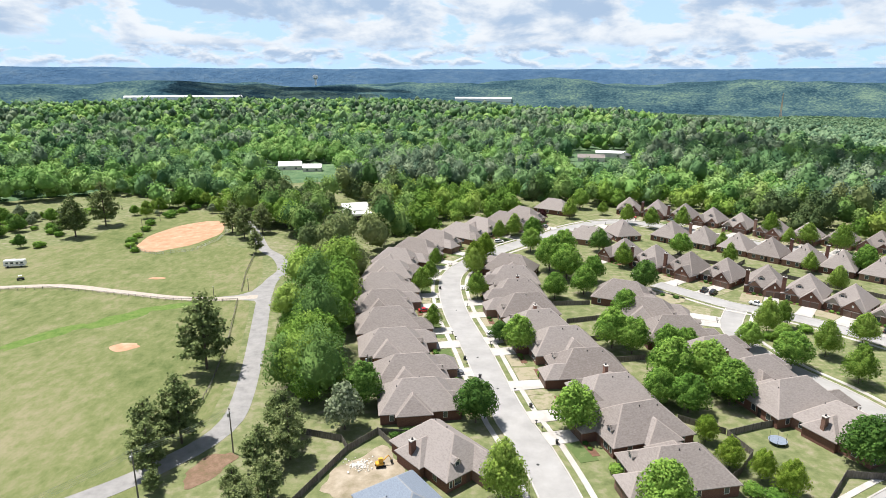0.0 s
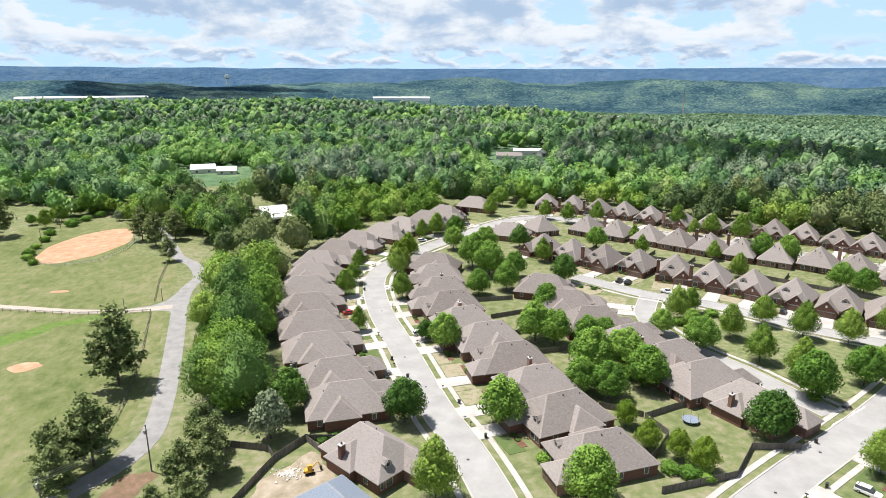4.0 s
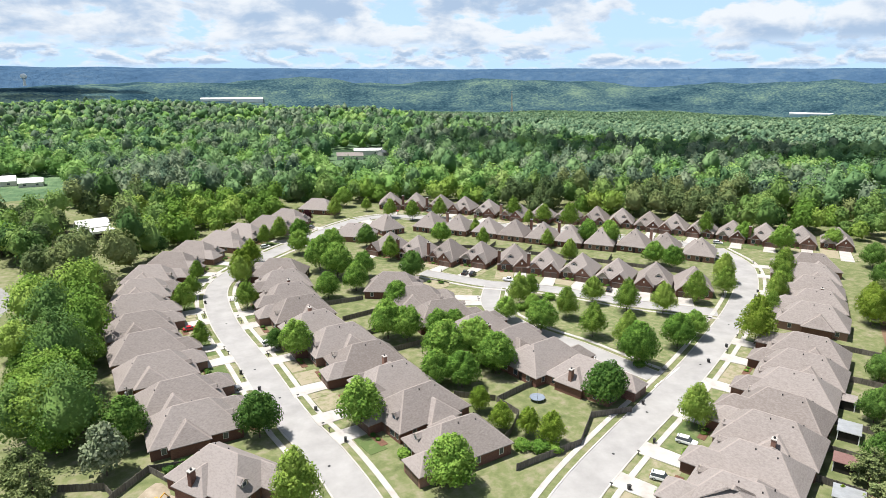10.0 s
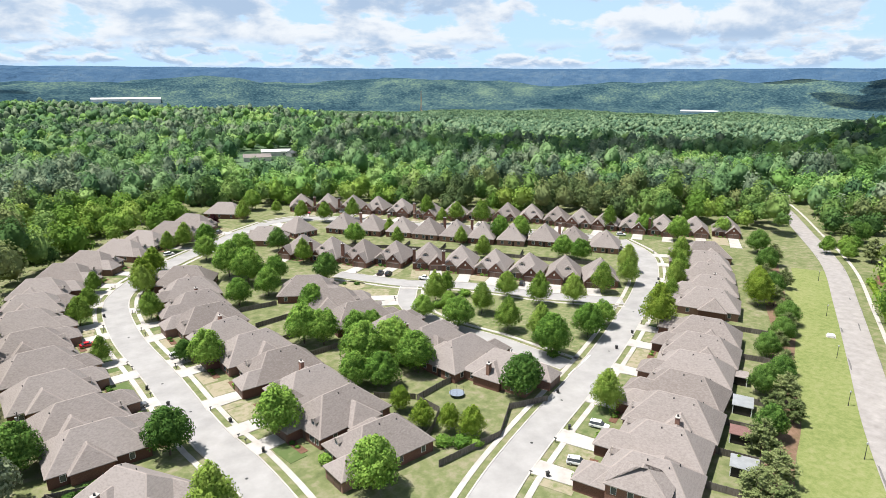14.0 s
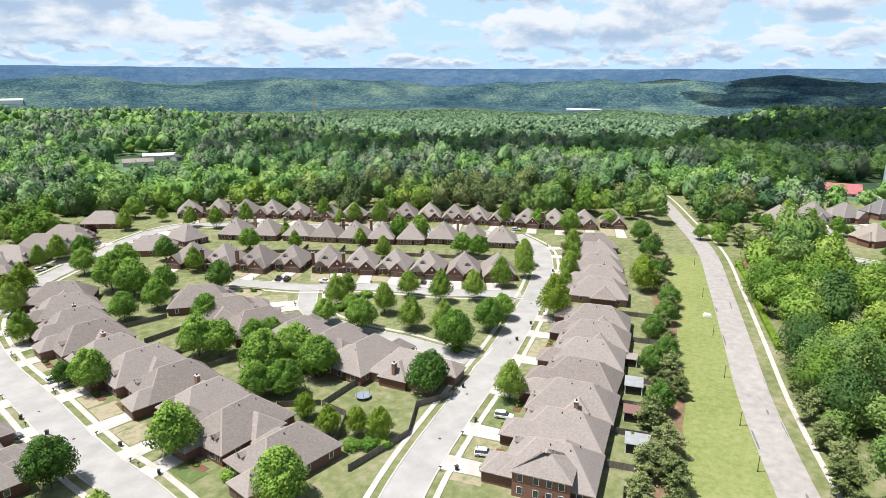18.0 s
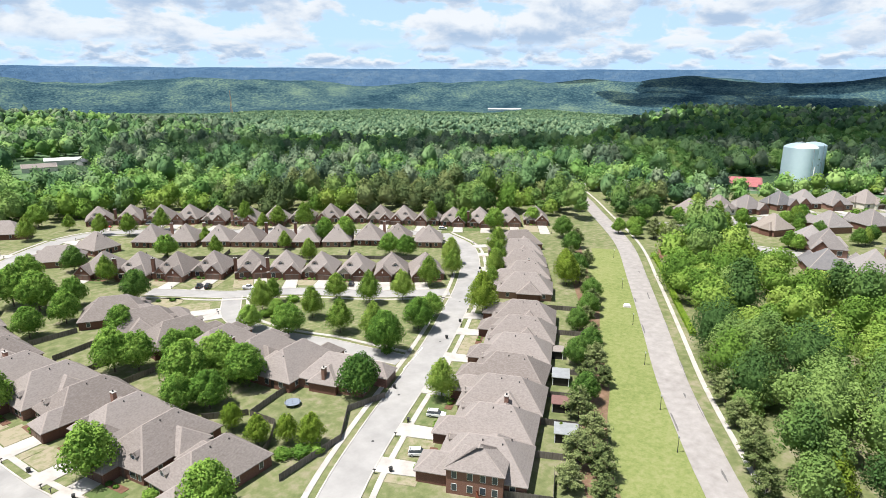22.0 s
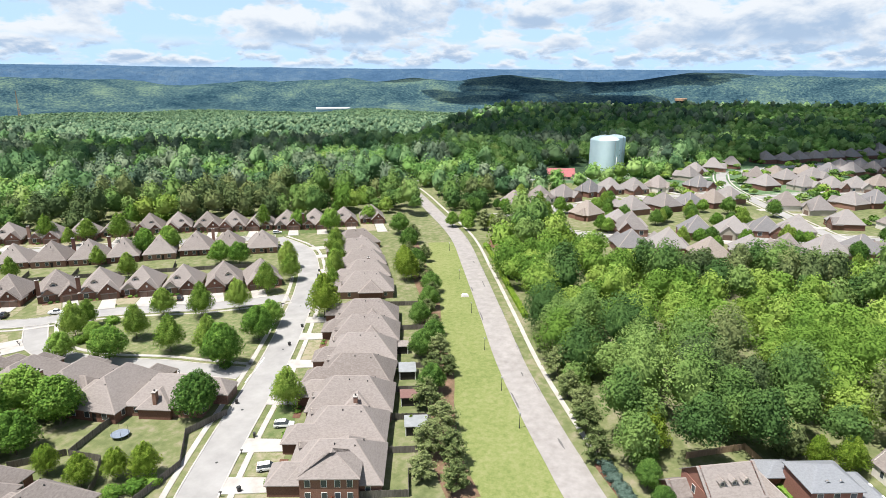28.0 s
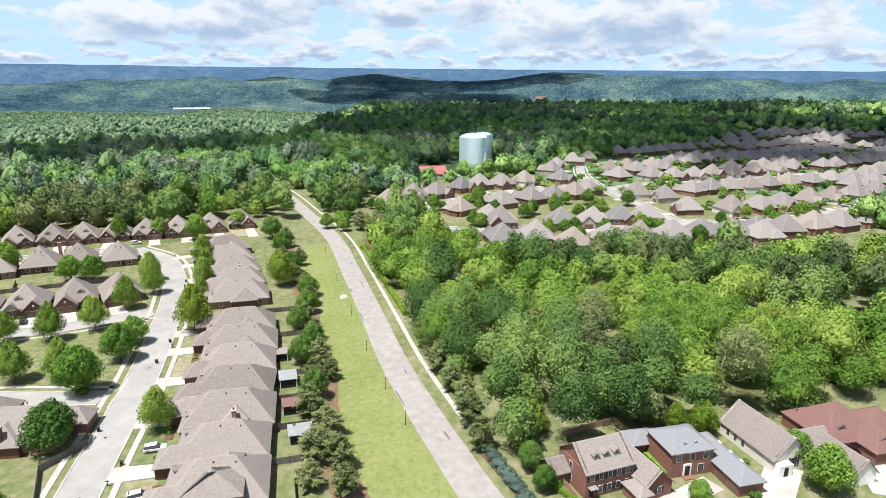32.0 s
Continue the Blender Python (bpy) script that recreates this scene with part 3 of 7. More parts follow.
def gable_roof(x0, x1, y0, y1, z, rise, over=0.4, thick=0.18):
    """Two slopes whose ridge runs along y."""
    bm = bmesh.new()
    xm = (x0 + x1) / 2
    slope = rise / ((x1 - x0) / 2)
    xa, xb, ya, yb, ze = x0 - over, x1 + over, y0 - over, y1, z - over * slope
    top = [bm.verts.new(v) for y in (ya, yb) for v in ((xa, y, ze), (xm, y, z + rise), (xb, y, ze))]
    low = [bm.verts.new((v.co.x, v.co.y, v.co.z - thick)) for v in top]
    for q in ((0, 1, 4, 3), (1, 2, 5, 4)):
        bm.faces.new([top[i] for i in q])
        bm.faces.new([low[i] for i in q[::-1]])
    for i, j in ((0, 1), (1, 2), (2, 5), (5, 4), (4, 3), (3, 0)):
        bm.faces.new((low[i], low[j], top[j], top[i]))
    bmesh.ops.recalc_face_normals(bm, faces=bm.faces)
    cap_edges(bm, [e for e in bm.edges if {*e.verts} == {top[1], top[4]}])
    return bm


def gable_wall(x0, x1, y, z, rise, thick=0.25):
    bm = bmesh.new()
    f = [bm.verts.new(v) for v in ((x0, y, z), (x1, y, z), ((x0 + x1) / 2, y, z + rise))]
    g = [bm.verts.new((v.co.x, y + thick, v.co.z)) for v in f]
    bm.faces.new(f)
    bm.faces.new(g[::-1])
    for i in range(3):
        j = (i + 1) % 3
        bm.faces.new((f[j], f[i], g[i], g[j]))
    return bm


def roof_part(name, bm, roof, parent, label=""):
    ob = part(name, bm, roof, parent, label)
    ob.data.materials.append(RIDGE_OF.get(roof.name, RIDGE))
    return ob


RIDGE_OF = {"blue_grey_shingles": SHINGLE_GREY, "red_brown_shingles": SHINGLE_RED, "light_grey_shingles": SHINGLE_GREY}


def window(parent, x, z, y, w=1.0, h=1.5, frame_mat=None):
    """A window on a wall that faces -y."""
    f = part("window", box(x - w / 2 - 0.08, x + w / 2 + 0.08, y - 0.05, y + 0.1, z - 0.08, z + h + 0.08), frame_mat or WHITE, parent)
    part("pane", box(x - w / 2, x + w / 2, y - 0.062, y - 0.02, z, z + h), GLASS, f)
    return f


def side_window(parent, y, z, x, s, w=1.0, h=1.5):
    """A window on a wall that faces +x (s = 1) or -x (s = -1)."""
    a, c = sorted((x - s * 0.1, x + s * 0.05))
    f = part("window", box(a, c, y - w / 2 - 0.08, y + w / 2 + 0.08, z - 0.08, z + h + 0.08), WHITE, parent)
    a, c = sorted((x + s * 0.02, x + s * 0.062))
    part("pane", box(a, c, y - w / 2, y + w / 2, z, z + h), GLASS, f)
    return f


def back_window(parent, x, z, y, w=1.0, h=1.5):
    f = part("window", box(x - w / 2 - 0.08, x + w / 2 + 0.08, y - 0.1, y + 0.05, z - 0.08, z + h + 0.08), WHITE, parent)
    part("pane", box(x - w / 2, x + w / 2, y + 0.02, y + 0.062, z, z + h), GLASS, f)


def garage(parent, x, y, w=2.5, h=2.2, mat=None):
    d = part("garage_door", box(x - w / 2, x + w / 2, y - 0.06, y + 0.1, 0.05, h), mat or DOOR_WOOD, parent, "panelled brown garage door")


def dormer(parent, x, y, z, w=1.7, h=1.1, deep=3.0, roof=None):
    """A small gabled dormer that looks to -y."""
    d = part("dormer", box(x - w / 2, x + w / 2, y, y + deep, z - 1.6, z + h), SIDING, parent, "small tan dormer with a dark window")
    r = gable_roof(x - w / 2, x + w / 2, y, y + deep + 0.8, z + h, w * 0.42, 0.25, 0.1)
    roof_part("dormer_roof", r, roof or SHINGLE, d)
    part("dormer_gable", gable_wall(x - w / 2, x + w / 2, y, z + h, w * 0.42, 0.2), SIDING, d)
    f = part("dormer_window", box(x - w * 0.33, x + w * 0.33, y - 0.04, y + 0.05, z + 0.1, z + h - 0.08), WHITE, d)
    f["label"] = "small dark dormer window"
    part("dormer_pane", box(x - w * 0.27, x + w * 0.27, y - 0.06, y - 0.02, z + 0.17, z + h - 0.15), GLASS, d)


def chimney(parent, x, y, top, mat=None, w=1.3, d=0.9):
    c = part("chimney", box(x - w / 2, x + w / 2, y - d / 2, y + d / 2, 0, top), mat or BRICK, parent, "brick chimney with a dark cap")
    part("chimney_cap", box(x - w / 2 - 0.1, x + w / 2 + 0.1, y - d / 2 - 0.1, y + d / 2 + 0.1, top, top + 0.18), CONCRETE, c)
    part("chimney_pot", tube((x, y, top + 0.18), (x, y, top + 0.6), 0.22, 0.22), METAL, c)


def vent(parent, x, y, z):
    part("roof_vent", tube((x, y, z - 0.4), (x, y, z + 0.45), 0.16, 0.13, 6), METAL, parent, "dark pipe vent")


def house_deep(w=12.6, d=17.0, rise=5.4, wing=1, label="", roof=SHINGLE, walls=BRICK, stack=True, side=1):
    """Long brick house with a high hipped roof running back from the street, and a lower garage wing in front."""
    h = empty("house")
    tagged(h, label, "house")
    z = 2.9
    body = part("wall", box(-w / 2, w / 2, -d / 2, d / 2, 0, z), walls, h)
    bm = bmesh.new()
    ra, rb = add_hip(bm, -w / 2, w / 2, -d / 2, d / 2, z, rise, "y", ridge_cut=0.85)
    roof_part("roof", bm, roof, h)
    # garage wing, set to one side
    gx0, gx1 = sorted((wing * 0.2, wing * (w / 2 - 0.05)))
    gy = -d / 2 - 3.6
    part("garage_wall", box(gx0, gx1, gy, -d / 2 + 0.05, 0, z - 0.05), walls, h)
    bm = bmesh.new()
    qa, qb = add_hip(bm, gx0, gx1, gy, -d / 2 + 6.0, z - 0.03, 3.0, "y", ridge_cut=0.9)
    roof_part("garage_roof", bm, roof, h)
    m = (gx0 + gx1) / 2
    for s in (-1, 1):
        garage(h, m + s * 1.4, gy)
    # cross wing on the other side
    cx0, cx1 = sorted((-wing * (w / 2 + 1.3), wing * 0.5))
    part("side_wall", box(cx0, cx1, -d * 0.12, d * 0.30, 0, z - 0.08), walls, h)
    bm = bmesh.new()
    sa, sb = add_hip(bm, cx0, cx1, -d * 0.12, d * 0.30, z - 0.06, 3.6, "x", ridge_cut=0.9)
    roof_part("side_roof", bm, roof, h)
    window(h, -wing * w * 0.28, 0.9, -d / 2, 1.7, 1.6)
    window(h, -wing * w * 0.42, 0.9, -d / 2, 0.7, 1.6)
    part("door", box(-wing * 0.9 - 0.5, -wing * 0.9 + 0.5, -d / 2 - 0.07, -d / 2 + 0.05, 0.1, 2.25), DOOR_WOOD, h, "dark panelled front door")
    for k in (-0.3, 0.05, 0.36):
        for s in (-1, 1):
            if s == wing or k > 0.31 or k < -0.2:
                side_window(h, d * k, 1.0, s * w / 2, s, 1.0, 1.4)
    for x in (-w * 0.3, 0.6, w * 0.32):
        back_window(h, x, 0.9, d / 2, 1.3, 1.5)
    part("back_door", box(-1.9, -0.9, d / 2 - 0.05, d / 2 + 0.06, 0.1, 2.2), DARK, h, "dark glazed back door")
    dormer(h, -wing * w * 0.22, -d / 2 + 1.1, z + 1.3, roof=roof)
    vent(h, 1.3, d * 0.2, z + rise - 1.2)
    vent(h, -1.6, d * 0.28, z + rise - 1.6)
    vent(h, 1.0, -d * 0.02, z + rise - 0.9)
    if stack:
        chimney(h, side * (w / 2 + 0.2), d * 0.08, z + rise * 0.72)
    return h


def house_gabled(w=11.6, d=15.0, rise=5.8, wing=1, label="", roof=SHINGLE, walls=BRICK, stack=True, siding=None):
    """House with a steep brick gable over an arched double garage, hipped roof behind and a dormer."""
    h = empty("house")
    tagged(h, label, "house")
    z = 2.9
    part("wall", box(-w / 2, w / 2, -d / 2, d / 2, 0, z), walls, h)
    bm = bmesh.new()
    ra, rb = add_hip(bm, -w / 2, w / 2, -d / 2, d / 2, z, rise, "y", ridge_cut=1.02)
    roof_part("roof", bm, roof, h)
    g0, g1 = sorted((wing * -0.1, wing * (w / 2 + 0.3)))
    gy = -d / 2 - 2.2
    gr = (g1 - g0) / 2 * 0.98
    part("garage_wall", box(g0, g1, gy, -d / 2 + 0.05, 0, z), walls, h)
    part("gable", gable_wall(g0, g1, gy, z, gr), walls, h, "steep brick front gable")
    roof_part("gable_roof", gable_roof(g0, g1, gy, -d / 2 + 4.2, z, gr), roof, h)
    m = (g0 + g1) / 2
    part("gable_vent", box(m - 0.3, m + 0.3, gy - 0.05, gy + 0.05, z + 0.9, z + 1.7), WHITE, h, "white louvred gable vent")
    for s in (-1, 1):
        garage(h, m + s * 1.4, gy, 2.4, 2.15)
        part("garage_arch", box(m + s * 1.4 - 1.35, m + s * 1.4 + 1.35, gy - 0.09, gy, 2.2, 2.5), RIDGE, h, "pale lintel over the garage door")
    # entry bay on the other side
    e0, e1 = sorted((-wing * 1.0, -wing * (w / 2 - 0.4)))
    er = (e1 - e0) / 2 * 0.95
    part("entry_gable", gable_wall(e0, e1, -d / 2 - 0.25, z - 0.1, er), siding or walls, h)
    roof_part("entry_roof", gable_roof(e0, e1, -d / 2 - 0.25, -d / 2 + 3, z - 0.1, er, 0.3), roof, h)
    window(h, (e0 + e1) / 2 - wing * 0.7, 0.7, -d / 2, 1.5, 1.7)
    part("door", box(-wing * 1.0 - 0.5, -wing * 1.0 + 0.5, -d / 2 - 0.07, -d / 2 + 0.05, 0.1, 2.25), DOOR_WOOD, h, "dark arched front door")
    dormer(h, -wing * 1.6, -d / 2 + 2.2, z + 2.3, 2.0, 1.0, roof=roof)
    for k in (-0.25, 0.1, 0.35):
        for s in (-1, 1):
            side_window(h, d * k, 1.0, s * w / 2, s, 0.9, 1.4)
    for x in (-w * 0.3, 0.4, w * 0.3):
        back_window(h, x, 0.9, d / 2, 1.3, 1.5)
    part("back_door", box(-1.9, -0.9, d / 2 - 0.05, d / 2 + 0.06, 0.1, 2.2), DARK, h, "dark glazed back door")
    vent(h, 1.2, d * 0.2, z + rise - 1.6)
    vent(h, -1.0, d * 0.3, z + rise - 2.0)
    if stack:
        chimney(h, -wing * (w / 2 - 0.3), -d / 2 + 0.4, z + rise * 0.82)
    return h


def house_far(w=12, d=13, rise=5.0, label="", roof=SHINGLE, walls=BRICK):
    """Compact house of the far estate: hipped roof, front gable, garage, a few windows."""
    h = empty("house")
    tagged(h, label, "house")
    z = 2.9
    part("wall", box(-w / 2, w / 2, -d / 2, d / 2, 0, z), walls, h)
    roof_part("roof", hip(-w / 2, w / 2, -d / 2, d / 2, z, rise, "y", ridge_cut=0.95), roof, h)
    part("gable_wall", box(0.2, w / 2 + 0.2, -d / 2 - 2.0, -d / 2 + 0.05, 0, z), walls, h)
    part("gable", gable_wall(0.2, w / 2 + 0.2, -d / 2 - 2.0, z, 2.9), walls, h)
    roof_part("gable_roof", gable_roof(0.2, w / 2 + 0.2, -d / 2 - 2.0, -d / 2 + 3.6, z, 2.9), roof, h)
    part("side_wall", box(-w / 2 - 1.2, 0, -1.0, d * 0.38, 0, z - 0.06), walls, h)
    roof_part("side_roof", hip(-w / 2 - 1.2, 0, -1.0, d * 0.38, z - 0.05, 3.0, "x", ridge_cut=0.9), roof, h)
    garage(h, w / 4 + 0.2, -d / 2 - 2.0, 4.4, 2.2)
    part("driveway", box(w / 4 - 2.4, w / 4 + 2.8, -d / 2 - 9.5, -d / 2 - 2.1, -0.3, 0.12), CONCRETE, h, "pale concrete driveway")
    window(h, -w * 0.28, 0.8, -d / 2, 1.8, 1.5)
    return h


def street_dir(line, x, y):
    """From a place to the nearest point of a line: the front's turn in degrees, and the distance."""
    p = min(line, key=lambda q: (q.x - x) ** 2 + (q.y - y) ** 2)
    i = line.index(p)
    t = (line[min(i + 1, len(line) - 1)] - line[max(0, i - 1)]).normalized()
    n = Vector((t.y, -t.x, 0))
    v = Vector((p.x - x, p.y - y, 0))
    if n.dot(v) < 0:
        n = -n
    return math.degrees(math.atan2(n.x, -n.y)), abs(n.dot(v)), n


HOUSES = []
DRIVES = []


def place_row(protos, line, spots, group, drive=4.8, half=4.1, seed=1):
    rng = random.Random(seed)
    for i, (x, y) in enumerate(spots):
        turn, dist, n = street_dir(line, x, y)
        proto, wing, front = protos[(i * 7 + seed + rng.randrange(2)) % len(protos)]
        turn += rng.uniform(-2.5, 2.5)
        h = copy_thing(proto, pose(x, y, 0, 0, 0, turn))
        h["group"] = group
        HOUSES.append((x, y, 9.5))
        # drive and front lawn
        ex = Vector((math.cos(radians(turn)), math.sin(radians(turn)), 0))
        c = Vector((x, y, 0)) + n * front + ex * wing * 3.2
        end = Vector((x, y, 0)) + n * (dist - half) + ex * wing * 3.2
        if (end - c).length > 2 and (end - c).dot(n) > 0:
            DRIVES.append((c, end, drive / 2, ex, n, wing))
    return


DEEP_R = house_deep(13.8, 19.6, 5.7, 1, "brown brick house with a long hipped shingle roof", stack=False)
DEEP_L = house_deep(14.2, 20.4, 5.9, -1, "brown brick house with a high hipped shingle roof", stack=False)
DEEP_S = house_deep(13.4, 18.8, 5.5, 1, "brown brick house with hipped roof and tan side wing", side=-1)
GAB_R = house_gabled(13.4, 15.6, 7.3, 1, "brick house with a steep front gable over the garage")
GAB_L = house_gabled(13.0, 15.2, 7.1, -1, "brick house with a steep gable and small dormer", stack=False)
GAB_S = house_gabled(13.2, 15.0, 6.9, 1, "brick and tan-sided house with twin front gables", siding=SIDING, stack=False)
FAR_A = house_far(13.6, 15, 6.0, "brown-roofed brick house in the far estate", roof=SHINGLE_WORN)
FAR_B = house_far(14.4, 14, 6.2, "brick house with a steep grey-brown roof in the far estate", roof=SHINGLE_WORN, walls=SIDING)
CORNER = house_deep(14.2, 19.0, 5.8, 1, "brown brick house with a two-storey side bay", stack=False)
for s in (-1,):
    part("bay_wall", box(4.5, 9.0, -6.2, 5.2, 0, 5.7), BRICK, CORNER)
    roof_part("bay_roof", hip(0.0, 9.0, -6.2, 5.2, 5.7, 3.2, "x"), SHINGLE, CORNER)
    for y in (-4.6, -1.4, 1.2, 3.6):
        for z in (0.9, 3.7):
            side_window(CORNER, y, z, 9.0, 1, 1.0, 1.5)
DEEP = [(DEEP_R, 1, 13.4), (DEEP_L, -1, 13.8), (DEEP_R, 1, 13.4), (DEEP_L, -1, 13.8), (DEEP_S, 1, 13.0)]
GABLED = [(GAB_R, 1, 10.0), (GAB_L, -1, 9.8), (GAB_S, 1, 9.7)]

place_row(DEEP, STREET_A, [(-6, 140), (-9, 154), (-15, 172), (-18, 189), (-21, 207), (-23, 226), (-22, 244), (-20, 262), (-12, 279), (-3, 295), (10, 310), (21, 324), (35, 338), (47, 352)], "houses on the west side of the curved street", seed=2)
place_row(DEEP, STREET_A, [(29, 252), (28, 236), (28, 220), (29, 203), (31, 188), (36, 173), (40, 158), (43, 143), (45, 128)], "houses on the east side of the curved street", seed=5)
place_row(DEEP, STREET_C, [(67, 217), (70, 199), (73, 182), (79, 167), (84, 153), (87, 140)], "houses behind the park street", half=3.3, seed=3)
place_row(GABLED, STREET_C2, [(83, 274), (93, 262), (104, 251), (116, 243), (127, 232), (137, 221), (147, 210), (156, 198), (166, 187), (176, 177)], "gabled houses facing the park", half=3.6, seed=4)
place_row(GABLED[1:] + GABLED[:1], STREET_D, [(93, 313), (117, 309), (129, 298), (141, 287), (151, 276), (161, 265), (171, 255), (182, 245), (195, 236), (205, 226), (213, 212)], "houses backing on the gabled row", seed=6)
place_row(GABLED, STREET_D, [(115, 377), (129, 367), (141, 355), (153, 345), (163, 332), (174, 318), (186, 308), (199, 300), (211, 290), (221, 280), (230, 268), (238, 257), (247, 246), (255, 234), (264, 222), (277, 212), (291, 203)], "houses of the far row below the woods", seed=7)
place_row(DEEP, STREET_B, [(240, 177), (226, 166), (213, 154), (200, 143), (186, 133), (161, 115), (149, 107), (137, 100), (125, 93), (113, 86), (101, 79)], "houses on the east side of the rising street", seed=8)
place_row([(CORNER, 1, 13.2)], STREET_B, [(89, 72)], "houses on the east side of the rising street", seed=8)
HOUSES += [(74, 304, 10), (71, 379, 10), (92, 126, 10), (48, 111, 10), (52, 98, 10), (0, 118, 10), (-4, 100, 10)]
for proto, x, y, turn in ((DEEP_R, 74, 304, -120), (DEEP_L, 69, 377, 55), (DEEP_S, 93, 126, 25), (DEEP_R, 48, 111, -80), (DEEP_S, 0, 118, 40)):
    copy_thing(proto, pose(x, y, 0, 0, 0, turn))["group"] = "corner houses"


FAR_ESTATE = [(318, 178), (445, 128), (470, 110), (560, 75), (650, 45), (770, -30), (1030, -190), (990, -350), (690, -290), (520, -225), (400, -125), (340, -65), (284, -30), (282, 30), (300, 60), (330, 100), (300, 120), (262, 98), (284, 148)]


def inside(poly, x, y):
    hit = False
    for i in range(len(poly)):
        (x0, y0), (x1, y1) = poly[i], poly[i - 1]
        if (y0 > y) != (y1 > y) and x < (x1 - x0) * (y - y0) / (y1 - y0) + x0:
            hit = not hit
    return hit


def estate_line(k, s):
    """A point s metres along the k-th gently winding line of the estate's far end."""
    u, v = Vector((0.70, -0.714)), Vector((0.714, 0.70))
    w = 11 * math.sin(s / 95 + k * 0.3) + 6 * math.sin(s / 41 + k)
    o = 33.0 * k + (4.0 if k % 2 == 0 else -4.0)
    p = Vector((322, 160)) + u * s + v * (o + w - 60)
    return p.x, p.y


# the estate's streets and, row by row, the houses along them
FAR_STREETS = [spline(p, 8) for p in (
    [(594, 42), (552, 37), (510, 26), (467, 8), (431, -8), (397, -23), (373, -35), (340, -56)],
    [(334, 150), (352, 131), (371, 120), (401, 109), (428, 92), (445, 74), (474, 52), (506, 26)],
    [(381, -32), (391, -72), (417, -105), (456, -140), (481, -167), (510, -200)],
    [(480, 13), (509, -10), (537, -41), (556, -78), (594, -118), (640, -169), (679, -221)],
    [(594, 42), (632, 20), (673, -6), (735, -53), (801, -120), (868, -194)],
    [(318, 100), (322, 76), (332, 54), (343, 34), (352, 8), (362, -20)])]
FAR_ROWS = (
    [(367, 145), (392, 137), (409, 126), (435, 115), (452, 105), (462, 90), (480, 76), (314, 117), (360, 96), (344, 74), (389, 76), (408, 60), (424, 47), (437, 34), (458, 26)],
    [(300, 94), (335, 51 + 14), (343, 33), (353, 16), (367, 1), (375, -14), (298, 57), (305, 41), (299, 22), (315, 6), (318, -9), (330, -25), (342, -40)],
    [(546, 63), (500, 50), (578, 62), (613, 51), (642, 38), (563, 14), (530, 6), (450, -8), (445, -26), (408, -38), (347, -56), (358, -69), (346, -70)],
    [(414, -64), (428, -82), (443, -98), (462, -118), (479, -136), (498, -155), (517, -174), (364, -84), (376, -100), (388, -116), (405, -133), (424, -151), (441, -170)],
    [(541, -20), (548, -38), (555, -54), (572, -70), (582, -86), (478, -46), (490, -60), (501, -74), (510, -89), (524, -104), (538, -121), (556, -141), (574, -160)],
    [(604, -108), (593, 0), (613, -22), (632, -40), (648, -58), (664, -75), (612, -90), (620, -128), (640, -146)])


def far_estate():
    rng = random.Random(23)
    protos = (FAR_A, FAR_B, FAR_D, FAR_E, FAR_A, FAR_T)
    for row in FAR_ROWS:
        for x, y in row:
            line = min(FAR_STREETS, key=lambda q: street_dir(q, x, y)[1] + 0.3 * min(math.hypot(p.x - x, p.y - y) for p in q))
            turn = street_dir(line, x, y)[0] + rng.uniform(-5, 5)
            h = copy_thing(protos[rng.randrange(6)], pose(x, y, ground_height(x, y), 0, 0, turn))
            h["group"] = "houses of the far estate"
            h.scale = (rng.choice((-1.1, 1.1)), rng.uniform(1.0, 1.15), rng.uniform(1.2, 1.4))
            HOUSES.append((x, y, 9))
    distant = []
    for k in range(-7, 13):
        s = rng.uniform(0, 8)
        while s < 900:
            x, y = estate_line(k, s)
            ok = inside(FAR_ESTATE, x, y) and math.hypot(x, y) > 560 and all((x - hx) ** 2 + (y - hy) ** 2 > 22 ** 2 for hx, hy, _ in HOUSES) and not any(near_line(q, x, y, 13) for q in FAR_STREETS)
            if ok and rng.random() > 0.1:
                turn = -45 + (180 if k % 2 else 0) + rng.choice((0, 0, 0, 0, 90, -90)) + rng.uniform(-12, 12)
                x, y = x + rng.uniform(-3, 3), y + rng.uniform(-3, 3)
                distant.append(pose(x, y, ground_height(x, y), 0, 0, turn) @ Matrix.Diagonal((1.2, 1.2, rng.uniform(1.25, 1.5), 1)))
                HOUSES.append((x, y, 9))
                s += rng.uniform(20, 25)
            else:
                s += 9
    distant_houses(distant)


def near_line(line, x, y, d):
    return any((p.x - x) ** 2 + (p.y - y) ** 2 < d * d for p in line)


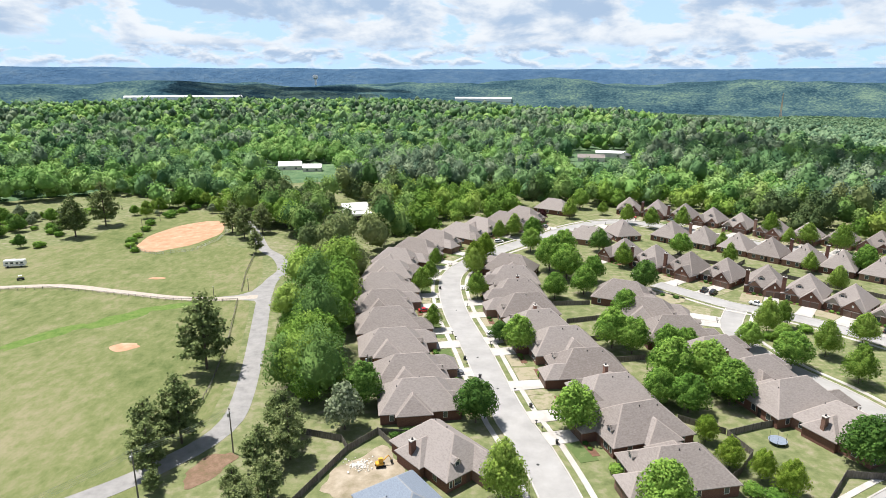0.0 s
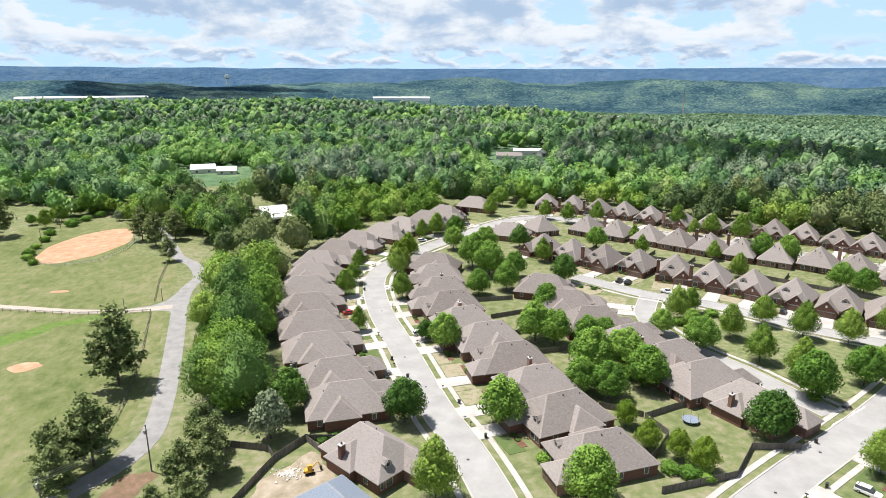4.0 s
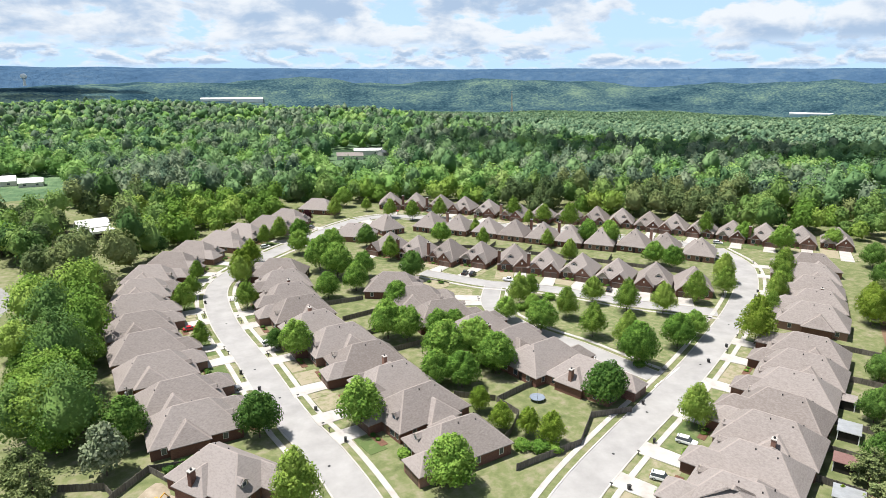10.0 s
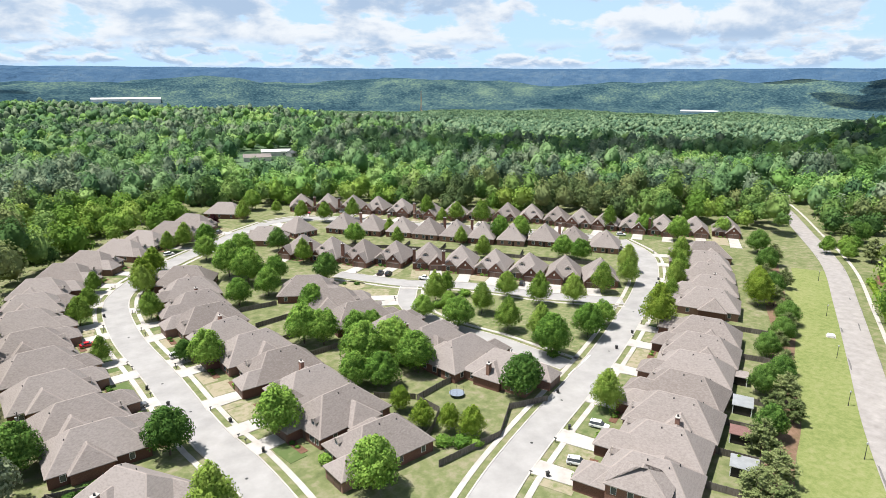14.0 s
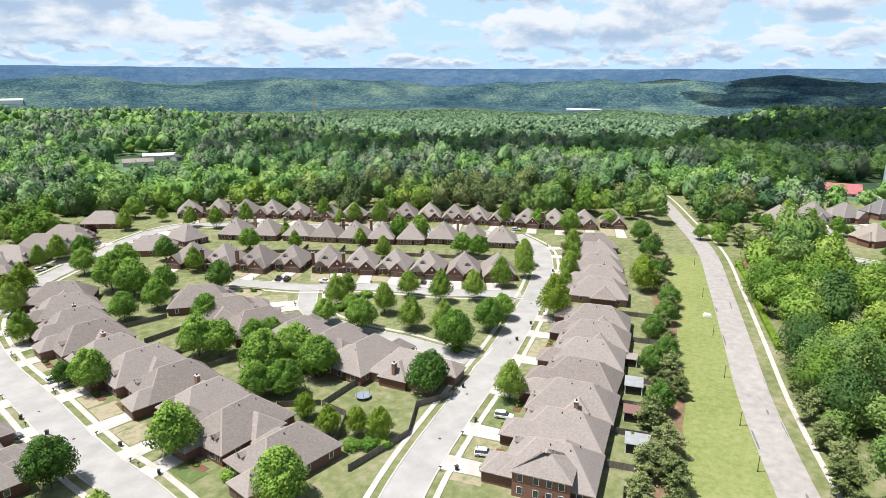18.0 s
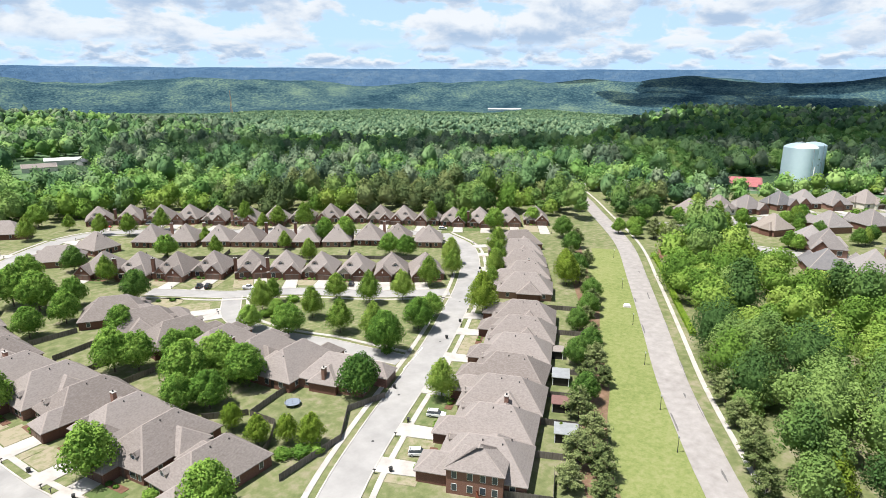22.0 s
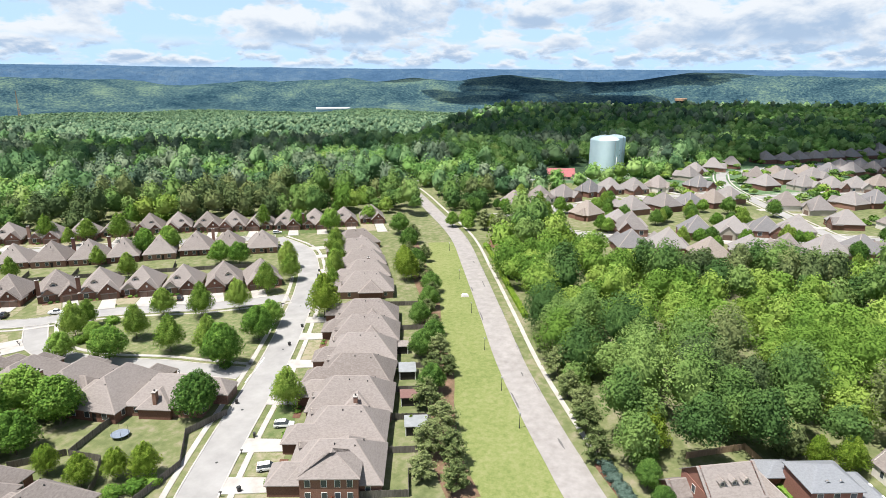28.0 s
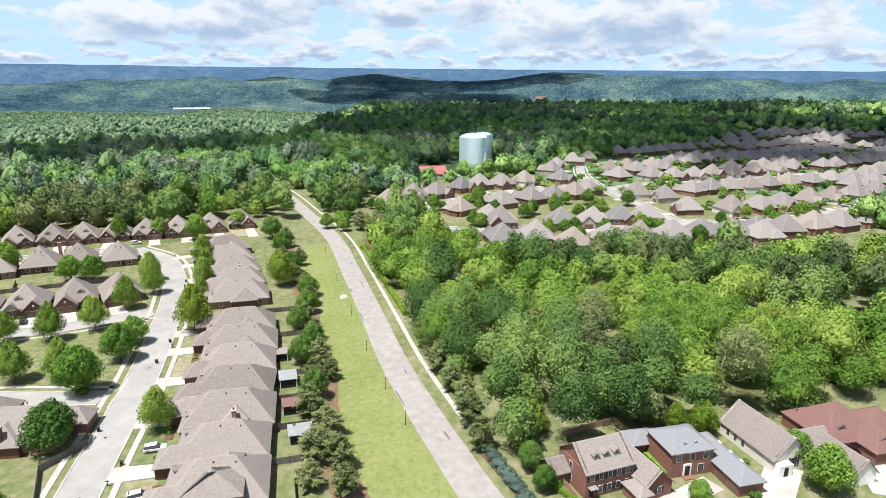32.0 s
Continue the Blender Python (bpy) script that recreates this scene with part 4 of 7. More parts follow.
def distant_houses(places):
    """All the houses at the estate's far end, too small to tell apart singly."""
    bm = bmesh.new()
    for f in (bmesh.ops.create_cube(bm, size=1.0)["verts"],):
        bmesh.ops.delete(bm, geom=f, context="VERTS")
    add_box(bm, -7, 7, -6.5, 6.5, 0, 3)
    add_box(bm, 0.5, 7.4, -9, -6.4, 0, 3)
    walls = len(bm.faces)
    add_hip(bm, -7, 7, -6.5, 6.5, 3, 5.8, "y", ridge_cut=0.9)
    add_hip(bm, 0.5, 7.4, -9, 0, 2.98, 3.6, "y", ridge_cut=0.5)
    bm.verts.index_update()
    co = [v.co.copy() for v in bm.verts]
    fs = [[v.index for v in f.verts] for f in bm.faces]
    slot = [0 if i < walls else 2 if f.material_index == 1 else 1 for i, f in enumerate(bm.faces)]
    bm.free()
    verts, faces = [], []
    for m in places:
        b = len(verts)
        verts += [(m @ v)[:] for v in co]
        faces += [[b + i for i in f] for f in fs]
    me = bpy.data.meshes.new("distant_houses")
    me.from_pydata(verts, [], faces)
    for mat in (BRICK, SHINGLE_WORN, RIDGE):
        me.materials.append(mat)
    me.polygons.foreach_set("material_index", slot * len(places))
    tagged(new("distant_houses", me), "brown-roofed brick houses at the far end of the estate", "houses", kind="stuff")


FAR_T = house_far(13.4, 14.4, 6.0, "brick house with a pale tan shingle roof", roof=SHINGLE_TAN)
FAR_D = house_far(13, 14, 6.4, "pale-sided house with a steep brown roof", walls=CREAM)
FAR_E = house_far(13.8, 14.5, 5.8, "brick house with a dark slate-grey roof", roof=SHINGLE_SLATE)
far_estate()
for proto in (DEEP_R, DEEP_L, DEEP_S, GAB_R, GAB_L, GAB_S, FAR_A, FAR_B, FAR_D, FAR_E, FAR_T, CORNER):
    for o in (proto, *proto.children_recursive):
        bpy.data.objects.remove(o)

# drives, front paths and lawns
for k, (c, end, half, ex, n, wing) in enumerate(DRIVES):
    bm = bmesh.new()
    vs = [bm.verts.new(v) for v in (c - ex * half, c + ex * half, end + ex * half * 1.15, end - ex * half * 1.15)]
    bm.faces.new(vs)
    g = bmesh.ops.extrude_face_region(bm, geom=bm.faces[:])
    bmesh.ops.translate(bm, verts=[v for v in g["geom"] if isinstance(v, bmesh.types.BMVert)], vec=(0, 0, 0.13 + 0.005 * (k % 4)))
    bmesh.ops.recalc_face_normals(bm, faces=bm.faces)
    tagged(part("driveway", bm, CONCRETE), "pale concrete driveway from garage to street", "driveway", kind="structure")
    a, e = c - ex * wing * (half + 0.6) - n * 1.6, c - ex * wing * (half + 6.5) + n * 0.2
    bm = bmesh.new()
    bm.faces.new([bm.verts.new(v) for v in (a, a + n * 1.8, e, e - n * 1.8)])
    g = bmesh.ops.extrude_face_region(bm, geom=bm.faces[:])
    bmesh.ops.translate(bm, verts=[v for v in g["geom"] if isinstance(v, bmesh.types.BMVert)], vec=(0, 0, 0.11))
    bmesh.ops.recalc_face_normals(bm, faces=bm.faces)
    tagged(part("mulch_bed", bm, MULCH), "brown mulch bed along the house front", "flower bed", kind="structure")
    lot = end - n * 3.5
    for s, wide in ((-wing, 7.5), (wing, 2.6)):
        a = c + ex * s * half * 1.2 - n * 0.5
        e = lot + ex * s * half * 1.2
        if (e - a).dot(n) < 2:
            continue
        bm = bmesh.new()
        bm.faces.new([bm.verts.new(v) for v in (a, a + ex * s * wide, e + ex * s * wide, e)])
        g = bmesh.ops.extrude_face_region(bm, geom=bm.faces[:])
        bmesh.ops.translate(bm, verts=[v for v in g["geom"] if isinstance(v, bmesh.types.BMVert)], vec=(0, 0, 0.05 + 0.005 * (k % 8)))
        bmesh.ops.recalc_face_normals(bm, faces=bm.faces)
        tagged(part("front_lawn", bm, LAWN), "mown front lawn beside the driveway", "lawn", kind="structure")


# ---- trees ----
def crown_points(rng, n, trees, bumps, egg, low):
    """Places on the lumpy skin of unit crowns: n for each of so many trees, with the way out of the skin. egg: how far the crown narrows upwards."""
    d = rng.normal(size=(trees, bumps, 3))
    d[..., 2] = np.abs(d[..., 2]) * 0.9 - 0.25
    d /= np.linalg.norm(d, axis=2)[..., None]
    swell = rng.uniform(0.72, 1.12, (trees, bumps))
    v = rng.normal(size=(trees, n, 3))
    v[..., 2] = np.where(v[..., 2] < low, np.abs(v[..., 2]), v[..., 2])
    v /= np.linalg.norm(v, axis=2)[..., None]
    return skin(v, d, swell, egg)


def skin(v, d, swell, egg):
    dots = np.einsum("tni,tbi->tnb", v, d)
    edge = 1 - 5.2 / (d.shape[1] + 3)
    lift = np.clip((dots - edge) / (1 - edge), 0, 1) ** 0.6 * swell[:, None, :]
    j = lift.argmax(2)
    top = np.take_along_axis(lift, j[..., None], 2)[..., 0]
    near = np.take_along_axis(d, j[..., None], 1)
    p = v * (0.68 + 0.34 * top)[..., None]
    p[..., :2] *= (1 - egg * np.clip(p[..., 2], -0.4, 1))[..., None]
    out = v * 0.7 + (v - near) * (0.3 * math.sqrt(d.shape[1]))
    out /= np.linalg.norm(out, axis=2)[..., None] + 1e-9
    return p, out, d, swell


def tufts(rng, p, out, size, lean=0.5, up=0.3):
    """Leaf tufts, one a place, as bent quads. Returns the corners and the ways in which they face."""
    m = len(p)
    nr = out + rng.normal(scale=lean, size=(m, 3)) + np.array([0, 0, up])
    nr /= np.linalg.norm(nr, axis=1)[:, None]
    t1 = np.cross(nr, rng.normal(size=(m, 3)))
    t1 /= np.linalg.norm(t1, axis=1)[:, None]
    t2 = np.cross(nr, t1)
    s = (size * rng.uniform(0.55, 1.35, m))[:, None]
    corner = [(-0.62, -0.36), (0.2, -0.62), (0.62, 0.22), (-0.14, 0.62)]
    face = out * 0.8 + nr * 0.55
    face /= np.linalg.norm(face, axis=1)[:, None] + 1e-9
    return np.stack([p + s * (e * t1 + f * t2) - nr * s * 0.35 * (e * e + f * f) for e, f in corner], 1).reshape(-1, 3), np.repeat(face, 4, 0)


def ball_net(k, rings):
    """Directions and quads of a coarse ball."""
    dirs, quads = [], []
    for i in range(rings + 1):
        lat = -1.1 + 2.55 * i / rings
        for s in range(k):
            g = (s + 0.5 * (i % 2)) * math.tau / k
            dirs.append((math.cos(g) * math.cos(lat), math.sin(g) * math.cos(lat), math.sin(lat)))
    for i in range(rings):
        for s in range(k):
            quads.append((i * k + s, i * k + (s + 1) % k, (i + 1) * k + (s + 1) % k, (i + 1) * k + s))
    return np.array(dirs), np.array(quads)


def quad_mesh(name, V, F, N):
    me = bpy.data.meshes.new(name)
    me.vertices.add(len(V))
    me.vertices.foreach_set("co", V.astype(np.float32).ravel())
    me.loops.add(F.size)
    me.loops.foreach_set("vertex_index", F.astype(np.int32).ravel())
    me.polygons.add(len(F))
    me.polygons.foreach_set("loop_start", np.arange(0, F.size, 4, dtype=np.int32))
    me.update(calc_edges=True)
    me.polygons.foreach_set("use_smooth", [True] * len(F))
    me.attributes.new("custom_normal", "FLOAT_VECTOR", "POINT").data.foreach_set("vector", N.astype(np.float32).ravel())
    return me


def crown_mesh(name, seed, n, size, kind):
    rng = np.random.default_rng(seed)
    lobes = []
    if kind == "pine":
        # flat plates of needles on whorls of branches, open between the whorls
        spots, outs = [], []
        pick = random.Random(seed)
        for k in range(12):
            z = 0.55 + 0.185 * k
            reach = (0.95 - 0.05 * abs(k - 3)) if k < 4 else 0.95 * (1 - ((k - 3) / 9.2) ** 1.25)
            turn = pick.uniform(0, 6.28)
            for q in range(5 if k < 9 else 3):
                a, r = turn + q * 1.257 + pick.uniform(-0.4, 0.4), reach * pick.uniform(0.62, 1.1)
                tip = Vector((math.cos(a) * r, math.sin(a) * r, z + 0.16 * r + pick.uniform(-0.07, 0.07)))
                lobes.append((tip, 0.2))
                m = max(12, int(n * r / 33))
                along = rng.uniform(0.28, 1.06, m) ** 0.8
                c = np.array(tip)[None] * np.stack([along, along, np.ones(m)], 1)
                c[:, 2] += (along - 1) * 0.14
                c += rng.normal(size=(m, 3)) * np.array([0.085, 0.085, 0.05])
                spots.append(c)
                o = rng.normal(size=(m, 3)) * 0.5 + np.array([math.cos(a) * 0.4, math.sin(a) * 0.4, 0.7])
                outs.append(o)
        p, out = np.concatenate(spots), np.concatenate(outs)
        lobes.append((Vector((0, 0, 2.7)), 0.1))
        V, N = tufts(rng, p, out / np.linalg.norm(out, axis=1)[:, None], size)
        return quad_mesh(name, V, np.arange(len(V)).reshape(-1, 4), N), lobes
    bumps, egg, high, mid = {"round": (52, 0.30, 1.16, 1.12), "tall": (56, 0.50, 1.46, 1.36), "bush": (14, 0.05, 0.62, 0.45)}[kind]
    p, out, d, swell = crown_points(rng, n, 1, bumps, egg, -0.75)
    lift = np.array([1, 1, high])
    p, out = p[0] * lift * rng.uniform(0.70, 1.14, (n, 1)), out[0]
    at = np.array([0, 0, mid])
    V, N = tufts(rng, p + at, out, size)
    F = np.arange(len(V)).reshape(-1, 4)
    dirs, quads = ball_net(14, 7)
    core = skin(dirs[None], d, swell, egg)[0][0] * lift * 0.70 + at
    for v in d[0]:
        lobes.append((Vector(v * 0.7 * lift + at), 0.2))
    return quad_mesh(name, np.concatenate([V, core]), np.concatenate([F, quads + len(V)]), np.concatenate([N, dirs])), lobes


def trunk_mesh(name, lobes, thick, top):
    bm = bmesh.new()
    add_tube(bm, (0, 0, 0), (0, 0, top), thick, thick * 0.6, 7)
    for c, r in lobes[::5]:
        add_tube(bm, (0, 0, min(top, c.z * 0.8) if len(lobes) < 40 else c.z - 0.1), c, thick * 0.45, thick * 0.12, 5)
    me = bpy.data.meshes.new(name)
    bm.to_mesh(me)
    bm.free()
    me.materials.append(BARK)
    return me


CROWNS = {}


def crown_set(key, mat, kind, n, size, thick, top, count=3):
    made = []
    for k in range(count):
        me, lobes = crown_mesh("crown", hash_of(key) + k, n, size, kind)
        me.materials.append(mat)
        made.append((me, trunk_mesh("trunk", lobes, thick, top)))
    CROWNS[key] = made


def hash_of(s):
    return sum(ord(c) * (i + 3) for i, c in enumerate(s))


crown_set("green", LEAF, "round", 6400, 0.068, 0.045, 0.9)
crown_set("lime", LEAF_LIME, "tall", 6400, 0.066, 0.04, 0.6)
crown_set("fresh", LEAF_FRESH, "tall", 6400, 0.066, 0.04, 0.55)
crown_set("dark", LEAF_DARK, "round", 6400, 0.068, 0.045, 0.6)
crown_set("pine", LEAF_PINE, "pine", 5200, 0.072, 0.045, 2.5)
crown_set("grey", LEAF_GREY, "round", 1890, 0.115, 0.05, 0.7, 1)
crown_set("plum", LEAF_PLUM, "round", 1470, 0.115, 0.04, 0.6, 1)
crown_set("shrub", LEAF_DARK, "bush", 900, 0.13, 0.05, 0.3)
crown_set("juniper", LEAF_JUNIPER, "bush", 900, 0.13, 0.05, 0.3, 2)
crown_set("bush", LEAF, "bush", 900, 0.13, 0.05, 0.3)
TREE_LABEL = {"green": "leafy green shade tree with a rounded crown", "lime": "young tree with bright lime-green leaves", "fresh": "upright green street tree", "dark": "dense dark green broadleaf tree", "pine": "tall pine with open dull-green tufts",
              "grey": "grey-green willow-like tree with thin leaves", "plum": "small tree with dark purple leaves", "juniper": "low spreading blue-green juniper", "shrub": "clipped dark green shrub", "bush": "loose leafy green bush in a garden"}
tree_rng = random.Random(11)


def tree(key, x, y, r, group="trees", squash=1.0):
    me, tr = CROWNS[key][tree_rng.randrange(len(CROWNS[key]))]
    small = key in ("shrub", "bush", "juniper")
    t = empty("shrub" if small else "tree", x, y, ground_height(x, y), tree_rng.uniform(0, 360))
    r *= 1.0 if small else 0.94
    t.scale = (r, r, r * squash * tree_rng.uniform(0.92, 1.08))
    tagged(t, TREE_LABEL[key], "shrub" if small else "tree", group)
    for name, data in (("crown", me), ("trunk", tr))[:1 if small else 2]:
        o = new(name, data)
        o.parent = t


def trees(key, group, spots, squash=1.0):
    for x, y, r in spots:
        tree(key, x, y, r, group, squash)


trees("fresh", "park trees", [(105, 187, 4.4), (113, 193, 3.4), (114, 170, 4.3), (113, 153, 4.6), (131, 179, 4.3), (137, 167, 4.6), (148, 161, 4.4), (117, 141, 4.6)])
trees("green", "park trees", [(100, 163, 5.6), (113, 131, 5.9), (132, 136, 5.1), (143, 141, 4.4), (106, 179, 3.2), (94, 176, 4.0)])
trees("fresh", "street trees", [(167, 166, 4.6), (195, 180, 4.9), (183, 168, 4.4), (219, 173, 5.0), (207, 163, 4.4), (194, 154, 4.3), (182, 146, 3.4), (105, 100, 4.2), (-8, 226, 4.2), (-5, 240, 3.6), (-3, 261, 3.4), (13, 220, 4.2), (13, 249, 4.4), (20, 280, 4.0), (36, 314, 4.0), (-3, 191, 3.0), (12, 104, 4.8)])
trees("lime", "street trees", [(157, 130, 5.6), (19, 272, 5.0), (14, 257, 5.0), (60, 125, 2.8), (61, 115, 3.0), (66, 111, 2.8), (69, 106, 3.3)])
trees("dark", "garden trees", [(8, 133, 5.3), (91, 116, 5.8), (18, 181, 3.2), (79, 231, 5.4), (-20, 141, 5.2), (75, 287, 5.0)])
trees("green", "garden trees", [(42, 100, 5.4), (31, 129, 5.6), (23, 173, 5.2), (67, 170, 4.9), (74, 174, 3.8), (61, 151, 6.3), (71, 152, 6.4), (73, 142, 6.0), (61, 138, 5.2), (55, 142, 4.6), (63, 201, 5.0), (52, 176, 5.9), (57, 172, 5.2), (57, 282, 6.0), (46, 256, 6.6), (51, 244, 7.2), (42, 220, 4.9), (54, 225, 5.2), (61, 240, 4.9), (42, 286, 5.2), (46, 308, 5.4)])
trees("fresh", "trees between the far houses", [(38, 320, 4.2), (29, 309, 3.7), (75, 359, 4.6), (105, 345, 4.6), (79, 261, 4.3), (115, 334, 4.6), (132, 334, 4.6), (97, 369, 3.4), (135, 290, 3.2), (171, 315, 4.8), (171, 297, 3.4), (181, 298, 4.8), (189, 284, 5.4), (128, 266, 3.4), (157, 254, 3.4), (153, 228, 3.9), (245, 242, 4.6)])
trees("green", "trees between the far houses", [(87, 387, 6.0), (111, 279, 5.4), (178, 250, 5.6), (186, 244, 5.6), (185, 210, 5.3), (188, 202, 5.2), (255, 226, 4.8), (256, 205, 5.8), (287, 202, 4.8)])
trees("pine", "pines beside the lane", [(-67, 161.4, 9.2), (-59, 124, 6.8), (-64, 119, 5.6), (-61, 113, 5.0), (-36, 126, 5.2), (-33, 118, 5.0), (-38, 113, 4.6), (-40, 131, 3.2), (-41, 105, 3.2), (-34, 104, 4.0), (-37, 99, 3.6), (-57.8, 106.8, 2.3), (-112, 322, 7.0), (-102, 310, 6.8), (-88, 282, 4.6), (-190, 312, 9.0), (-188, 338, 9.4), (-96, 322, 6.5)])
trees("green", "trees beside the lane", [(-39, 156, 7.0), (-35, 167, 6.6), (-34, 142, 4.6), (-30, 150, 5.4), (-54, 201, 4.2), (-46, 198, 5.0), (-38, 207, 5.2), (-33, 190, 4.4), (-98, 335, 7.0), (-87, 335, 8.2), (-90, 372, 7.0), (-156, 392, 5.4), (-42, 180, 6.0), (-40, 218, 6.0), (-48, 230, 5.5), (-56, 244, 5.0)])
trees("grey", "trees beside the lane", [(-23, 130, 4.6)], 1.2)
trees("pine", "screen of evergreens along the mown strip", [(258, 155, 5.0), (231, 141, 4.4), (233, 134, 4.0), (211, 124, 4.0), (205, 116, 4.0), (190, 106, 4.2), (174, 99, 3.8), (163, 90, 3.8), (147, 80, 4.4), (136, 76, 3.8), (140, 73, 3.2), (121, 69, 4.2), (114, 61, 4.4), (104, 59, 4.2), (104, 53, 4.0), (96, 56, 3.6), (96, 48, 3.6)], 0.8)
trees("dark", "screen of evergreens along the mown strip", [(271, 171, 5.6), (246, 150, 5.0), (222, 132, 4.4), (198, 111, 4.2), (182, 103, 4.0), (167, 98, 3.8), (155, 86, 4.0), (146, 85, 3.9), (129, 72, 3.8)])
trees("lime", "screen of evergreens along the mown strip", [(206, 127, 5.2), (214, 133, 4.8)])
trees("pine", "pines beside the worn road", [(154, 46, 4.8), (144, 40, 4.0), (169, 55, 4.6), (129, 31, 4.0), (120, 26, 3.8), (136, 34, 4.2), (162, 50, 4.4), (329, 162, 4.8), (286, 121, 6.2), (294, 116, 6.4), (291, 106, 5.8), (302, 136, 5.4), (280, 112, 5.6), (300, 126, 5.6)], 0.85)
trees("lime", "trees by the brick houses", [(129, 17, 4.4), (141, -22, 3.3), (141, -16, 2.8)])
trees("dark", "trees by the brick houses", [(128, 19, 3.4), (122, 16.5, 3.2), (115.5, 14.5, 3.0), (109, 10.5, 2.6)])
trees("green", "trees by the brick houses", [(135, -40, 3.6), (126, -44, 5.0), (114, -19, 2.4)])


# scrub between the pasture and the woods
scrub = random.Random(41)
for _ in range(70):
    u = scrub.random()
    x, y = -300 + 185 * u + scrub.uniform(-8, 8), 300 + 75 * u + scrub.uniform(-2, 38)
    if math.hypot(x + 136, y - 318) > 40:
        tree(("bush", "bush", "green", "fresh", "grey")[scrub.randrange(5)], x, y, scrub.uniform(1.6, 4.2), "scrub along the pasture")
for _ in range(46):
    x, y = scrub.uniform(-262, -196), scrub.uniform(288, 346)
    tree(("bush", "bush", "green", "bush", "dark")[scrub.randrange(5)], x, y, scrub.uniform(1.8, 4.4), "scrub along the pasture")
for x, y, r in ((-152, 292, 2.6), (-155, 300, 3.0), (-158, 312, 2.4), (-160, 326, 2.8), (-146, 284, 2.2), (-164, 340, 3.0)):
    tree("bush", x, y, r, "bushes beside the ball field")


# ---- woods ----
ESTATE = [(-36, 90), (-30, 150), (-34, 190), (-36, 270), (-24, 295), (20, 345), (60, 392), (118, 394), (150, 374), (200, 318), (262, 248), (305, 208), (318, 194), (283, 146), (232, 112), (186, 83), (155, 63), (128, 44), (100, 22), (60, 10)]
OPEN_WEST = [(-430, 20), (-40, 60), (-48, 130), (-52, 180), (-62, 225), (-64, 262), (-72, 305), (-90, 330), (-106, 330), (-136, 376), (-190, 388), (-172, 405), (-215, 392), (-262, 345), (-430, 320)]
GLADES = [[(-172, 590), (-100, 600), (-78, 470), (-68, 398), (-98, 392), (-122, 440), (-150, 500)], [(-66, 288), (-37, 284), (-36, 352), (-42, 402), (-66, 390)], [(100, 490), (156, 484), (206, 690), (138, 704)], [(-262, 345), (-215, 392), (-172, 405), (-158, 420), (-230, 424), (-300, 392)], [(430, 220), (428, 150), (452, 125), (500, 108), (590, 92), (606, 150), (540, 186), (470, 216)]]


def wooded(x, y):
    if inside(ESTATE, x, y) or inside(OPEN_WEST, x, y) or inside(FAR_ESTATE, x, y) or any(inside(g, x, y) for g in GLADES):
        return False
    if x < -28 and y < 138:
        return False
    if near_line(MAIN_ROAD, x, y, 13) or near_line(COUNTRY, x, y, 10):
        return False
    # it ends short of the far estate's front gardens
    az, r = math.degrees(math.atan2(x, y)), math.hypot(x, y)
    if 66 < az < 118 and 266 + max(0.0, 78 - az) * 7 + max(0.0, az - 86) * 2.2 < r < 420:
        return False
    # the wood south-east of the worn road starts behind the brick houses
    if x < 260 and y < 60:
        return x > 40 and inside([(168, 57), (116, 26), (121, 16), (128, 4), (133, -5), (140, -16), (147, -26), (155, -39), (162, -53), (165, -75), (176, -130), (180, -260), (420, -260), (420, 100), (220, 90)], x, y)
    return True


def woods():
    rng = np.random.default_rng(5)
    pts = []
    az = rng.uniform(-40, 112, 260000)
    rr = np.sqrt(rng.uniform(110 ** 2, 2250 ** 2, 260000))
    cell = {}
    for a, r in zip(az, rr):
        x, y = r * math.sin(radians(a)), r * math.cos(radians(a))
        gap = 9.6 if r < 280 else 9.8 if r < 700 else 10.0 if r < 1100 else 11.5
        key = (int(x // gap), int(y // gap))
        if key in cell:
            continue
        if r > plateau_edge(a) + 110:
            gap = 13.0
            key = (int(x // gap), int(y // gap), 1)
            if key in cell or not 16 < a < 72:
                continue
        elif not wooded(x, y):
            continue
        cell[key] = 1
        pts.append((x, y, r, a))
    return pts


